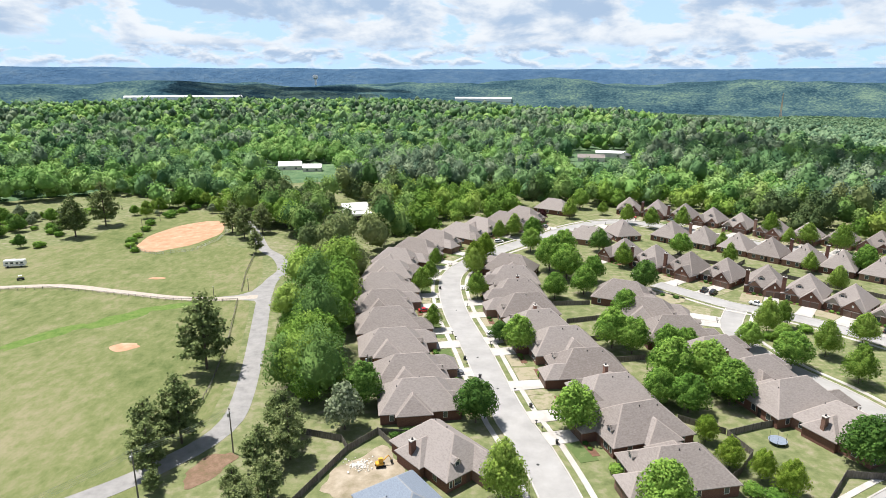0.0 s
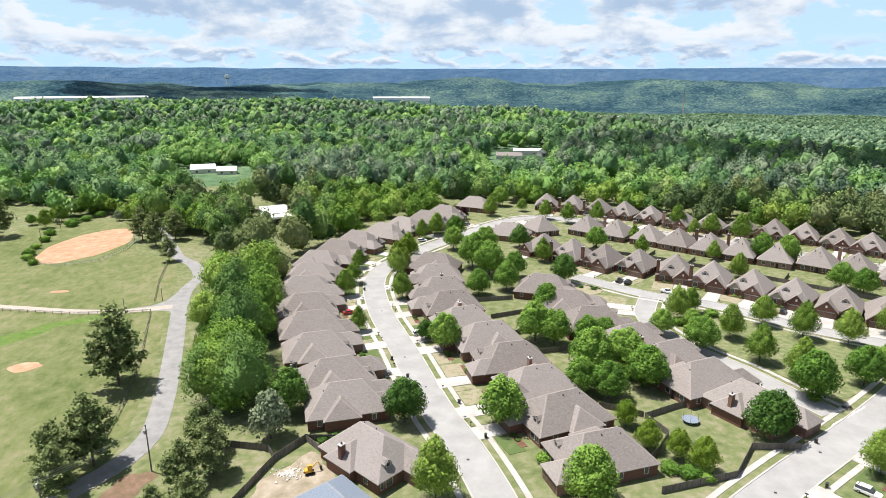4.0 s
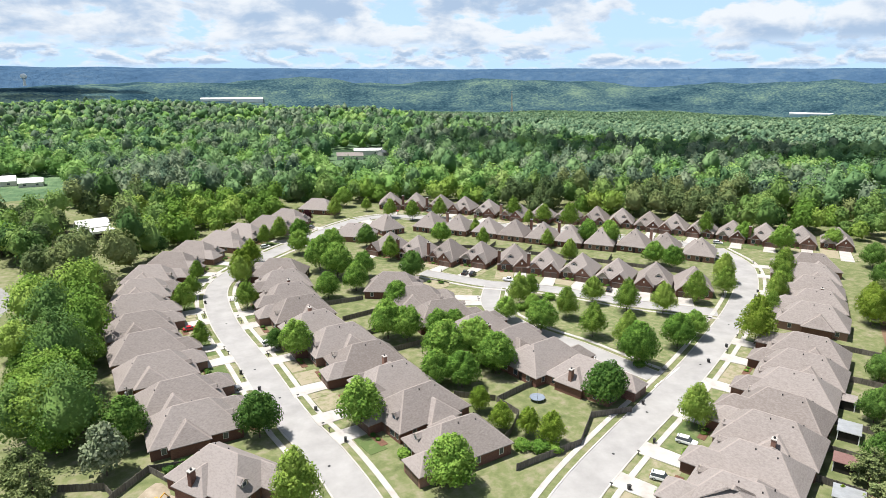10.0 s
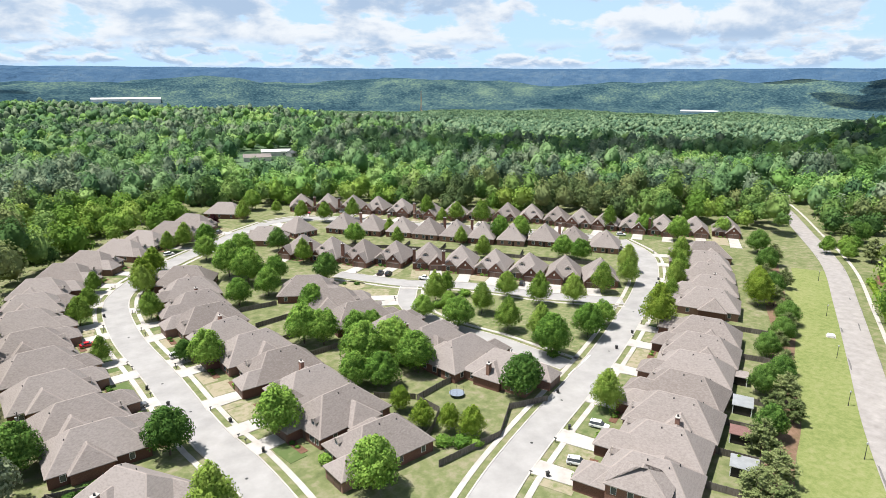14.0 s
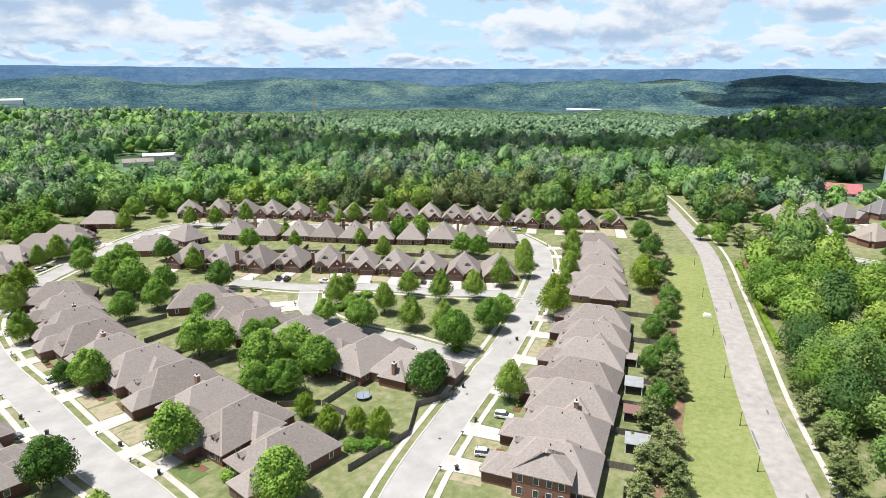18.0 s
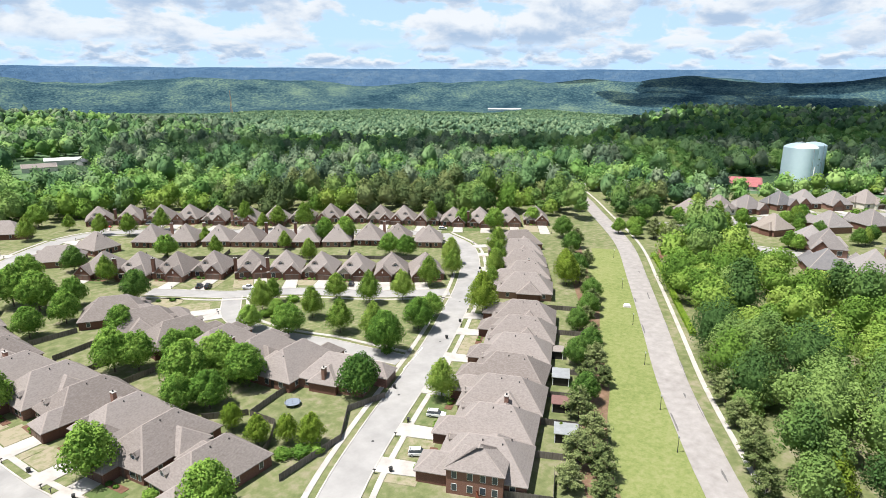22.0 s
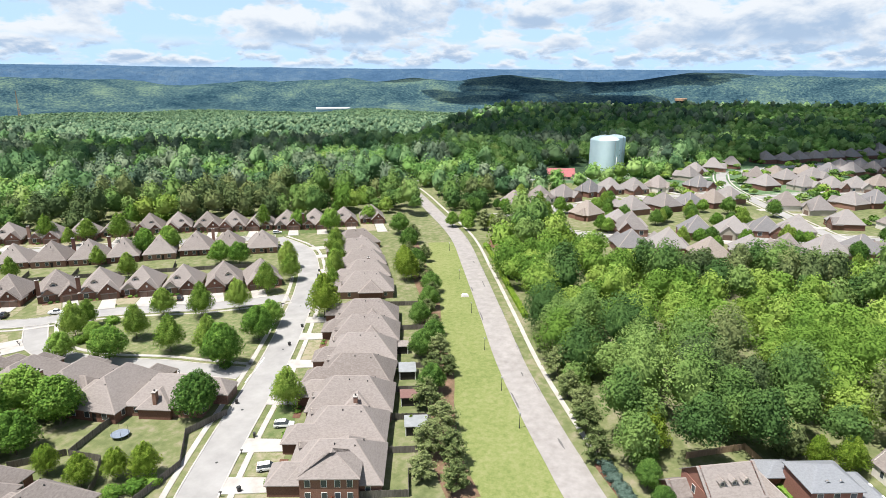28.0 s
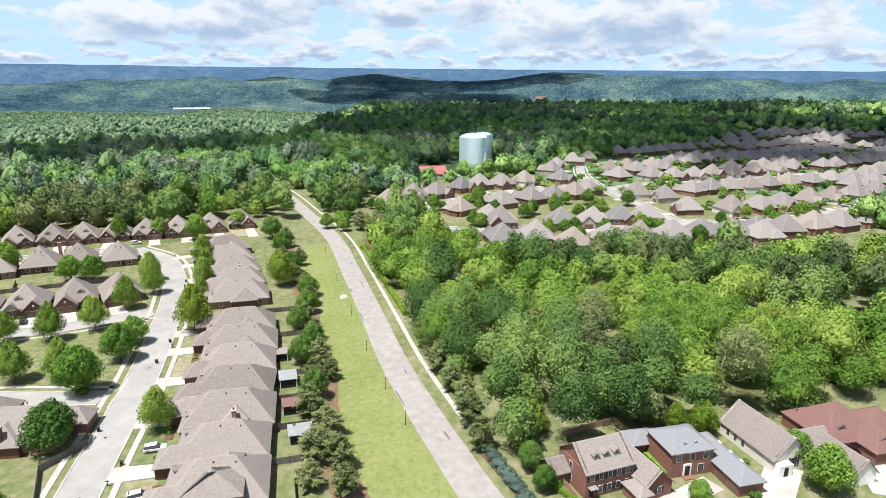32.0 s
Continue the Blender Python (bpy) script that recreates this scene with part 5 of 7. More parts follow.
def canopy(name, pts, bumps, cards, size, label, mat, wide=1.0, high=1.0, net=(6, 3), low_crown=False, full=0.70):
    """Many joined trees: each a lumpy crown of leaf tufts round a leafy core."""
    rng = np.random.default_rng(len(pts))
    n = len(pts)
    if not n:
        return
    P = np.array([(x, y, ground_height(x, y)) for x, y, _, _ in pts])
    R = rng.uniform(0.70, 1.40, n) * 5.3 * wide
    tall = rng.uniform(0.95, 1.4, n) * high
    Ht = R * tall * 1.75 + rng.uniform(-2.0, 7.0, n) * high
    if low_crown:
        tall, Ht = tall * 0.6, R * rng.uniform(0.5, 0.9, n)
    scale = np.stack([R, R, R * tall], 1)
    mid = P + np.stack([0 * R, 0 * R, Ht - R * tall], 1)
    p, out, d, swell = crown_points(rng, cards, n, bumps, 0.22, -0.8 if cards > 100 else -0.35)
    p = p * rng.uniform(0.78, 1.10, (n, cards, 1)) * scale[:, None] + mid[:, None]
    leaf, N = tufts(rng, p.reshape(-1, 3), out.reshape(-1, 3), size)
    V = [leaf]
    F = [np.arange(n * cards * 4).reshape(-1, 4)]
    dirs, quads = ball_net(*net)
    core, bulge = skin(np.repeat(dirs[None], n, 0), d, swell, 0.22)[:2]
    core = core * full * scale[:, None] + mid[:, None]
    V.append(core.reshape(-1, 3))
    F.append(((np.arange(n) * len(dirs))[:, None, None] + quads[None]).reshape(-1, 4) + len(V[0]))
    me = quad_mesh(name, np.concatenate(V), np.concatenate(F), np.concatenate([N, bulge.reshape(-1, 3)]))
    tone = rng.normal(0.0, 0.17, n).clip(-0.32, 0.34)
    me.attributes.new("tree_tone", "FLOAT", "POINT").data.foreach_set("value", np.concatenate([np.repeat(tone, cards * 4), np.repeat(tone, len(dirs))]).astype(np.float32))
    me.materials.append(mat)
    return tagged(new(name, me), label, "trees", kind="stuff")


WOODS = woods()
# from 420 m on, each kind takes its copy with haze painted in
HAZED = {"bright": LEAF_WOOD_HAZED, "dark": LEAF_WOOD_DARK_HAZED, "pine": LEAF_WOOD_PINE_HAZED, "lime": LEAF_WOOD_LIME_HAZED}
KINDS = (("bright", LEAF_WOOD, 1.0, 0.9), ("dark", LEAF_WOOD_DARK, 1.05, 1.1), ("pine", LEAF_WOOD_PINE, 0.92, 1.2), ("lime", LEAF_WOOD_LIME, 0.85, 0.9), ("valley", LEAF_VALLEY_HAZED, 1.15, 1.0))


def wood_kind(p):
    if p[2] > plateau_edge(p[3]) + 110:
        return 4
    v = lump(p[0], p[1], 70, 3.3) + 0.6 * lump(p[0], p[1], 15, 6.1)
    if p[0] < 20 and p[1] < 420:
        v -= 0.12
    if p[0] > 90 and p[1] < 60:
        v -= 0.16
    if v < 0.1 and lump(p[0], p[1], 13, 8.8) > 0.40:
        return 3
    return 2 if v > 0.26 else 0 if v < -0.04 else 1


WOOD_OF = [wood_kind(p) for p in WOODS]
for k, (word, mat, wide, high) in enumerate(KINDS):
    mine = [p for p, q in zip(WOODS, WOOD_OF) if q == k]
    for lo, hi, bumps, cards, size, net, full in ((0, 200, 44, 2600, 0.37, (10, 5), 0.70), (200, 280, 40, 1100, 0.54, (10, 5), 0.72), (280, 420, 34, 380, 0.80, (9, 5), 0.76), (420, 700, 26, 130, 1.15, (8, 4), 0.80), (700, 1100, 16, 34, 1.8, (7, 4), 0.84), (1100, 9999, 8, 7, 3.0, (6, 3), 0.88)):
        canopy("woodland", [p for p in mine if lo <= p[2] < hi], bumps, cards, size, {"bright": "dense bright green broadleaf woodland", "dark": "dense deep green broadleaf woodland", "pine": "dense dull green pine woodland", "valley": "pale green woodland down in the valley", "lime": "yellow-green young broadleaf trees in the woods"}[word].replace("dense", "distant" if lo >= 420 else "dense"), HAZED.get(word, mat) if lo >= 420 else mat, wide * (1.22 if lo >= 420 else 1.08), high, net, False, full)


def far_woods(r0, r1, gap, lo, hi, seed):
    """Tree clumps over the far slopes, one to a cell of a polar net."""
    rng = random.Random(seed)
    out = []
    r = r0
    while r < r1:
        n = int(radians(hi - lo) * r / gap)
        for k in range(n):
            a = lo + (hi - lo) * (k + rng.uniform(0.05, 0.95)) / n
            q = r + rng.uniform(-0.5, 0.5) * gap
            if rng.random() > 0.12:
                out.append((q * math.sin(radians(a)), q * math.cos(radians(a)), q, a))
        r += gap
    return out


# far clumps, in the valley leaf colour with haze painted in
canopy("woodland", far_woods(2250, 2960, 15.0, -38, 110, 61), 5, 3, 4.5, "woodland on the valley floor, haze painted into its green", LEAF_VALLEY_HAZED, 1.3, 0.8, (5, 2), True)


# ---- brick houses beyond the worn road ----
def turned(bm, degrees=90):
    bmesh.ops.rotate(bm, verts=bm.verts, matrix=Matrix.Rotation(radians(degrees), 3, "Z"))
    return bm


def cross_gable(x0, x1, y0, y1, z, rise, over=0.4, thick=0.18):
    """A gable roof whose ridge runs along x."""
    return turned(gable_roof(y0, y1, -x1, -x0 + over, z, rise, over, thick))


def end_gable(x, y0, y1, z, rise, s):
    bm = gable_wall(y0, y1, -0.13, z, rise, 0.25)
    turned(bm)
    bmesh.ops.translate(bm, verts=bm.verts, vec=(x - s * 0.13, 0, 0))
    return bm


def shuttered(parent, x, z, y, w=0.95, h=1.5):
    window(parent, x, z, y, w, h)
    for s in (-1, 1):
        a, c = sorted((x + s * (w / 2 + 0.1), x + s * (w / 2 + 0.48)))
        part("shutter", box(a, c, y - 0.08, y, z - 0.05, z + h + 0.05), METAL, parent, "black louvred shutter")


def brick_colonial():
    h = tagged(empty("house", 116.2, 1.1, 0, -52.5), "two-storey red brick house with three white dormers", "house")
    part("wall", box(-5.6, 5.6, -5, 5, 0, 6), BRICK_RED, h)
    for s in (-1, 1):
        part("gable", end_gable(s * 5.45, -5, 5, 6, 3.9, s), BRICK_RED, h)
    roof_part("roof", cross_gable(-5.6, 5.6, -5, 5, 6, 3.9), SHINGLE, h)
    for x in (-2.4, 0, 2.4):
        dormer(h, x, -3.3, 7.4, 1.1, 1.0, 2.2)
    for z in (0.9, 3.8):
        for x in (-4.2, -2.1, 0, 2.1, 4.2):
            if z > 1 or x > -4:
                shuttered(h, x, z, -5)
    part("door", box(-4.7, -3.7, -5.07, -4.95, 0.2, 2.3), DARK, h, "dark front door under a small hood")
    part("door_hood", box(-5.1, -3.3, -6.2, -5, 2.6, 2.75), STEEL, h, "blue-grey metal door hood")
    part("step", box(-5.0, -3.4, -6.4, -5.05, 0, 0.2), BRICK_RED, h)
    for z in (1.0, 3.8):
        side_window(h, 0.5, z, -5.6, -1)
    part("side_wall", box(-9.5, -5.6, 0.5, 6, 0, 3.2), BRICK_RED, h)
    roof_part("side_roof", cross_gable(-9.6, -5.5, 0.5, 6, 3.2, 1.9), SHINGLE, h)
    part("side_gable", end_gable(-9.35, 0.5, 6, 3.2, 1.9, -1), BRICK_RED, h)
    part("garage_wall", box(5.6, 11.6, -9.5, 3, 0, 3.3), BRICK_RED, h)
    roof_part("garage_roof", gable_roof(5.6, 11.6, -9.5, 3.4, 3.3, 3.0), SHINGLE, h)
    part("garage_gable", gable_wall(5.6, 11.6, -9.5, 3.3, 3.0), BRICK_RED, h)
    shuttered(h, 8.6, 1.0, -9.5)
    part("porch_wall", box(2.6, 5.55, -11, -6.0, 0, 2.6), BRICK_RED, h)
    roof_part("porch_roof", hip(2.6, 5.6, -11, -6.0, 2.6, 1.4, "y", ridge_cut=0.9), SHINGLE, h)


def grey_hip_house():
    h = tagged(empty("house", 127.4, -15.9, 0, -60), "two-storey red brick house with a pale grey hipped roof", "house")
    part("wall", box(-4.9, 4.9, -4.6, 4.6, 0, 5.9), BRICK_RED, h)
    roof_part("roof", hip(-4.9, 4.9, -4.6, 4.6, 5.9, 2.7, "x", ridge_cut=0.75), SHINGLE_GREY, h)
    for x in (-1.3, 1.3):
        dormer(h, x, -3.2, 6.2, 0.9, 0.7, 1.6, SHINGLE_GREY)
    for x in (-3.2, 0, 3.2):
        window(h, x, 3.7, -4.6, 1.1, 1.6)
    window(h, 2.2, 0.8, -4.6, 1.3, 1.7)
    part("entry_arch", box(-2.0, -0.1, -4.75, -4.55, 0.2, 3.0), WHITE, h, "white arched door surround")
    part("door", box(-1.6, -0.5, -4.82, -4.6, 0.2, 2.5), DARK, h, "dark front door")
    part("step", box(-2.2, 0.1, -6.0, -4.7, 0, 0.25), BRICK_RED, h)
    part("rear_wall", box(-8.5, -2.0, 4.6, 9.5, 0, 3.0), BRICK_RED, h)
    roof_part("rear_roof", hip(-8.5, -2.0, 4.0, 9.5, 3.0, 1.9, "x"), SHINGLE_GREY, h)
    part("garage_wall", box(5.0, 10.6, -13, 5, 0, 2.9), BRICK_RED, h)
    roof_part("garage_roof", hip(5.0, 10.6, -13, 5, 2.9, 2.3, "y"), SHINGLE_GREY, h)
    for y in (-11.2, -7.6, -4.0):
        part("garage_door", box(4.88, 5.05, y - 1.4, y + 1.4, 0.1, 2.3), DOOR_WOOD, h, "brown wooden garage door")
    for y in (-8, -4.6, -1):
        part("skylight", box(8.6, 9.3, y - 0.4, y + 0.4, 4.0, 4.5), WHITE, h, "small white roof vent")


def cream_cottage():
    h = tagged(empty("house", 137.5, -35.0, 0, -58), "cream cottage with a steep brown roof and white gable", "house")
    part("wall", box(-4.5, 4.5, -7, 9.5, 0, 3.4), CREAM, h)
    roof_part("roof", gable_roof(-4.5, 4.5, -7, 9.9, 3.4, 4.6), SHINGLE, h)
    part("gable", gable_wall(-4.5, 4.5, -7, 3.4, 4.6), WHITE, h, "white front gable")
    part("rear_gable", gable_wall(-4.5, 4.5, 9.3, 3.4, 4.6), CREAM, h)
    shuttered(h, 0.6, 0.9, -7, 1.6, 2.2)
    part("porch", box(-4.4, -1.0, -8.6, -7, 0, 2.7), WHITE, h, "white entrance porch")
    part("door", box(-3.2, -2.2, -8.67, -8.55, 0.1, 2.2), DARK, h)
    part("side_wall", box(4.5, 13.0, -5, 1.5, 0, 3.0), CREAM, h)
    roof_part("side_roof", cross_gable(4.0, 13.0, -5, 1.5, 3.0, 2.8), SHINGLE, h)
    part("long_wall", box(8.0, 13.6, -15, -5, 0, 3.0), WHITE, h)
    roof_part("long_roof", gable_roof(8.0, 13.6, -15, -1.5, 3.0, 3.0), SHINGLE, h)
    part("long_gable", gable_wall(8.0, 13.6, -15, 3.0, 3.0), WHITE, h)
    for k in range(3):
        side_window(h, 2 + 2.4 * k, 1.0, -4.5, -1, 0.9, 1.4)


def red_roof_house():
    h = tagged(empty("house", 149.0, -50.5, 0, -60), "large house with a dark red hipped roof", "house")
    part("wall", box(-7, 7, -7, 7, 0, 3.3), BRICK, h)
    roof_part("roof", hip(-7, 7, -7, 7, 3.3, 5.8, "x", ridge_cut=0.9), SHINGLE_RED, h)
    part("front_wall", box(0, 8.5, -12, -6.9, 0, 3.2), BRICK, h)
    roof_part("front_roof", hip(0, 8.5, -12, -2, 3.2, 3.8, "y"), SHINGLE_RED, h)
    dormer(h, -2.5, -5.0, 5.0, 1.5, 0.9, 2.4, SHINGLE_RED)
    dormer(h, 4.2, -10.2, 4.4, 2.6, 0.9, 2.4, SHINGLE_RED)
    for x in (-5, -2.4):
        window(h, x, 0.8, -7, 1.3, 1.7)
    part("door", box(-1.2, -0.2, -7.08, -6.9, 0.1, 2.3), DARK, h)
    window(h, 4.2, 0.8, -12, 2.2, 1.5)
    part("side_wall", box(7, 16, -6, 4, 0, 3.1), BRICK, h)
    roof_part("side_roof", hip(6.5, 16, -6, 4, 3.1, 4.0, "x"), SHINGLE_RED, h)


def blue_roof_house():
    h = tagged(empty("house", -7.0, 99.5, 0, 35), "house with a blue-grey shingle roof beside the dirt yard", "house")
    part("wall", box(-6.5, 6.5, -8, 8, 0, 2.9), SIDING, h)
    roof_part("roof", hip(-6.5, 6.5, -8, 8, 2.9, 4.6, "y", ridge_cut=0.8), SHINGLE_BLUE, h)
    part("side_wall", box(-8.4, 0, -4, 4.5, 0, 2.8), SIDING, h)
    roof_part("side_roof", hip(-8.4, 0, -4, 4.5, 2.85, 3.4, "x"), SHINGLE_BLUE, h)
    for x in (-3, 2.5):
        back_window(h, x, 0.9, 8, 1.4, 1.4)


brick_colonial()
grey_hip_house()
cream_cottage()
red_roof_house()
blue_roof_house()
for x0, y0, x1, y1, w in ((112, -13.5, 122, -22.5, 5), (119, -33, 133, -38, 7), (128, -56, 142, -56, 6), (104, -6, 110.5, -2.6, 1.4)):
    d = Vector((x1 - x0, y1 - y0, 0)).normalized()
    q = Vector((-d.y, d.x, 0)) * w / 2
    polygon_slab("driveway", [(x0 + q.x, y0 + q.y), (x1 + q.x, y1 + q.y), (x1 - q.x, y1 - q.y), (x0 - q.x, y0 - q.y)], -0.1, 0.1, CONCRETE, "pale concrete drive in front of brick houses", "driveway")
polygon_slab("mulch_bed", [(118, 26), (104, 14), (100, 9), (106, 12), (114, 18.5), (123, 25)], -0.1, 0.08, MULCH, "brown mulch bed between footpath and garden", "mulch")
polygon_slab("mulch_bed", blob(277, 116, 14, 5, 6.0, turn=0.6), -0.1, 0.08, MULCH, "brown pine-straw bed behind the hedge", "mulch")
for k in range(9):
    tree("juniper", 101 + 2.3 * k, 10.3 + 1.75 * k, 1.9, "low blue-green junipers along the footpath", 0.8)
for x, y, r in ((111, 8.5, 1.6), (113.5, 9.2, 1.4), (106.5, -1, 1.0), (108, -7, 0.9), (121, -12, 1.3), (124, -10, 1.2), (126.5, -8, 1.2), (119.5, -30, 1.3), (131.5, -30, 0.9)):
    tree("shrub", x, y, r, "garden shrubs by the brick houses")
tree("plum", 138.5, -52.0, 2.0)
for x, y in ((130.0, -46.5), (130.8, -47.3)):
    tree("shrub", x, y, 0.9, "narrow conifers by the drive", 2.6)

# ---- water tanks, service buildings ----
def water_tank(x, y, r, h, label):
    t = tagged(empty("water_tank", x, y, ground_height(x, y)), label, "water tank")
    part("shell", lathe([(r, 0), (r, h), (r * 0.96, h + r * 0.05), (r * 0.85, h + r * 0.12), (r * 0.66, h + r * 0.20), (r * 0.42, h + r * 0.26), (r * 0.18, h + r * 0.285), (0.05, h + r * 0.29)], 48), TANK, t)
    part("foundation", lathe([(r + 0.7, -0.3), (r + 0.7, 0.35), (r, 0.4)], 48), CONCRETE, t)
    bm = bmesh.new()
    for s in (-0.3, 0.3):
        add_tube(bm, (s - r * 0.55, -r * 0.9, 0), (s - r * 0.55, -r * 0.9, h + r * 0.15), 0.12, 0.12, 5)
    for k in range(int(h / 1.2)):
        add_tube(bm, (-0.3 - r * 0.55, -r * 0.9, 1 + k * 1.2), (0.3 - r * 0.55, -r * 0.9, 1 + k * 1.2), 0.06, 0.06, 4)
    part("ladder", bm, STEEL, t)
    part("roof_vent", tube((0, 0, h + r * 0.28), (0, 0, h + r * 0.35), 0.9, 0.9, 10), STEEL, t)
    return t


water_tank(551, 135, 12.4, 29, "large pale blue steel water tank with a domed roof")
water_tank(604, 138, 9.5, 26.5, "second pale blue water tank behind the first")


def simple_building(x, y, w, d, h, rise, turn, roof, walls, label, category, kind="gable", openings=2):
    z = ground_height(x, y)
    b = tagged(empty("building", x, y, z, turn), label, category)
    part("wall", box(-w / 2, w / 2, -d / 2, d / 2, -1, h), walls, b)
    if kind == "gable":
        part("roof", cross_gable(-w / 2, w / 2, -d / 2, d / 2, h, rise), roof, b)
        for s in (-1, 1):
            part("gable", end_gable(s * (w / 2 - 0.13), -d / 2, d / 2, h, rise, s), walls, b)
    elif kind == "hip":
        part("roof", hip(-w / 2, w / 2, -d / 2, d / 2, h, rise, "x"), roof, b)
    else:
        part("roof", box(-w / 2 - 0.3, w / 2 + 0.3, -d / 2 - 0.3, d / 2 + 0.3, h, h + rise), roof, b)
    for o in b.children:
        if o.name.startswith("roof"):
            o.data.materials.append(roof)
    for k in range(openings):
        x0 = -w / 2 + w * (k + 0.5) / openings
        part("window", box(x0 - 0.9, x0 + 0.9, -d / 2 - 0.06, -d / 2 + 0.1, 0.9, min(h - 0.3, 2.3)), GLASS, b)
    return b


simple_building(506, 160, 24, 12, 3.6, 4.2, -65, RED_ROOF, SIDING, "low grey building with a red metal roof", "building", openings=4)
simple_building(497, 152, 9, 9, 3.0, 1.8, -65, RED_ROOF, SIDING, "red-roofed entrance wing of the grey building", "building")
simple_building(540, 113, 8, 5, 2.6, 0.3, -65, STEEL, CREAM, "small flat-roofed pump house beside the tank", "pump house", "flat")
strip("service_drive", spline([(420, 262), (448, 228), (468, 195), (480, 172), (500, 148), (525, 128)]), -4.5, 4.5, 0, 0.06, STREET, "pale drive and parking by the red-roofed building", "road")
pole = tagged(empty("mast", 531, 119, 0), "thin white mast beside the water tank", "mast")
part("shaft", tube((0, 0, 0), (0, 0, 17), 0.7, 0.5, 8), WHITE, pole)
simple_building(-53, 366, 15, 9, 4.5, 3.6, 20, WHITE, CREAM, "pale barn with a white metal gable roof", "barn")
# a solid near-black body stands for the shade inside the open shed
simple_building(-50, 354, 16, 8, 3.2, 1.2, 20, WHITE, DARK, "shed with a white metal roof, its open inside painted dark", "shed", "flat", 0)
simple_building(-138, 562, 20, 12, 4.0, 3.5, 10, WHITE, CREAM, "white house in a woodland glade", "house")
simple_building(-116, 552, 16, 10, 3.5, 3.0, 5, WHITE, CREAM, "white outbuilding in a woodland glade", "outbuilding")
simple_building(148, 622, 26, 13, 4.0, 2.8, -12, SHINGLE, CREAM, "long low grey-roofed house in a clearing", "house")
simple_building(176, 655, 30, 11, 4.5, 2.0, -15, WHITE, CREAM, "long white-roofed building in a clearing", "building")
simple_building(190, 640, 12, 9, 3.6, 2.4, 20, SHINGLE_GREY, CREAM, "small grey-roofed house in a clearing", "house")
# here too the shade under the roof is a near-black box
simple_building(-140, 386, 12, 6, 2.8, 0.5, 12, STEEL, DARK, "picnic shelter with a pale metal roof, shade painted beneath it", "shelter", "flat", 0)
for x, y, turn, s in ((505, 712, -30, 1.3), (560, 690, -40, 1.2), (575, 676, -40, 1.0), (350, 1000, -10, 1.5), (385, 985, -20, 1.2), (250, 345, -50, 1.0), (690, 265, -60, 1.3), (655, 262, -60, 1.1), (420, 420, -40, 1.1)):
    b = simple_building(x, y, 17 * s, 12 * s, 6 * s, 4.6 * s, turn, SHINGLE_GREY if s > 1.15 else SHINGLE, CREAM, "pale two-storey house among the trees", "house", "hip", 4)
    b["group"] = "houses among the far trees"
    HOUSES.append((x, y, 14))


# ---- far landmarks, set by bearing and depression from the eye ----
def sighted(az, el):
    """Where the way down at that bearing and angle first meets the land."""
    r = 1200.0
    while r < 4600:
        x, y = r * math.sin(radians(az)), r * math.cos(radians(az))
        if EYE_HEIGHT + r * math.tan(radians(el)) <= ground_height(x, y) + 3:
            break
        r += 10
    return x, y, ground_height(x, y), r


def far_shed(az, el, wide, tall, label):
    """wide and tall: the degrees that it takes up."""
    x, y, z, r = sighted(az, el)
    w, h = r * radians(wide), r * radians(tall) * 0.5
    b = tagged(empty("warehouse", x, y, z, -az), label, "warehouse", "far pale warehouses")
    part("wall", box(-w / 2, w / 2, -w / 8, w / 8, -20, h * 0.35), WHITE, b)
    roof = cross_gable(-w / 2, w / 2, -w / 8, w / 8, h * 0.35, h * 1.6, 1.0, 0.5)
    part("roof", roof, WHITE, b).data.materials.append(WHITE)


for row in ((-22, -1.55, 9.0, 0.12, "very long white warehouse roof below the hills"), (3.6, -1.75, 5.0, 0.12, "pale industrial roofs at the foot of the hills"), (22.8, -3.3, 2.6, 0.16, "white warehouse in the wooded valley"), (37.6, -4.1, 3.2, 0.12, "long low white warehouse in the wooded valley"),
            (18.2, -3.6, 1.4, 0.1, "small white warehouse in the valley"), (34.0, -4.0, 0.4, 0.15, "small pale building in the valley"), (52.5, -2.6, 4.0, 0.08, "pale rooftops at the foot of the far ridge"), (31.0, -3.5, 3.0, 0.06, "pale yard in the wooded valley")):
    far_shed(*row)
x, y, z, r = sighted(82.2, -1.6)
polygon_slab("clay_pit", blob(x, y, 30, 60, 3.0, turn=-1.4), z - 5, z + 6, CLAY, "orange bare earth clearing on the far ridge", "clearing")
x, y, z, r = sighted(-11.2, -0.75)
t = tagged(empty("water_tower", x, y, z + 10), "distant white water tower above the hills", "water tower")
part("bowl", lathe([(5, 30), (13, 34), (14, 42), (12, 48), (4, 52)], 16), WHITE, t)
part("stem", tube((0, 0, 0), (0, 0, 31), 6, 5, 10), WHITE, t)
x, y, z, r = sighted(28.0, -2.9)
t = tagged(empty("radio_mast", x, y, z), "thin red and white lattice mast in the valley", "mast")
bm = bmesh.new()
for s, c in ((-1, -1), (1, -1), (0, 1.2)):
    add_tube(bm, (s * 4, c * 4, 0), (s * 0.5, c * 0.5, 95), 0.7, 0.4, 4)
for k in range(12):
    q = 4 * (1 - k / 13)
    add_tube(bm, (-q, -q, 8 * k), (q, -q, 8 * k + 7), 0.4, 0.4, 4)
    add_tube(bm, (q, -q, 8 * k), (0, q * 1.2, 8 * k + 7), 0.4, 0.4, 4)
part("lattice", bm, CLAY, t)


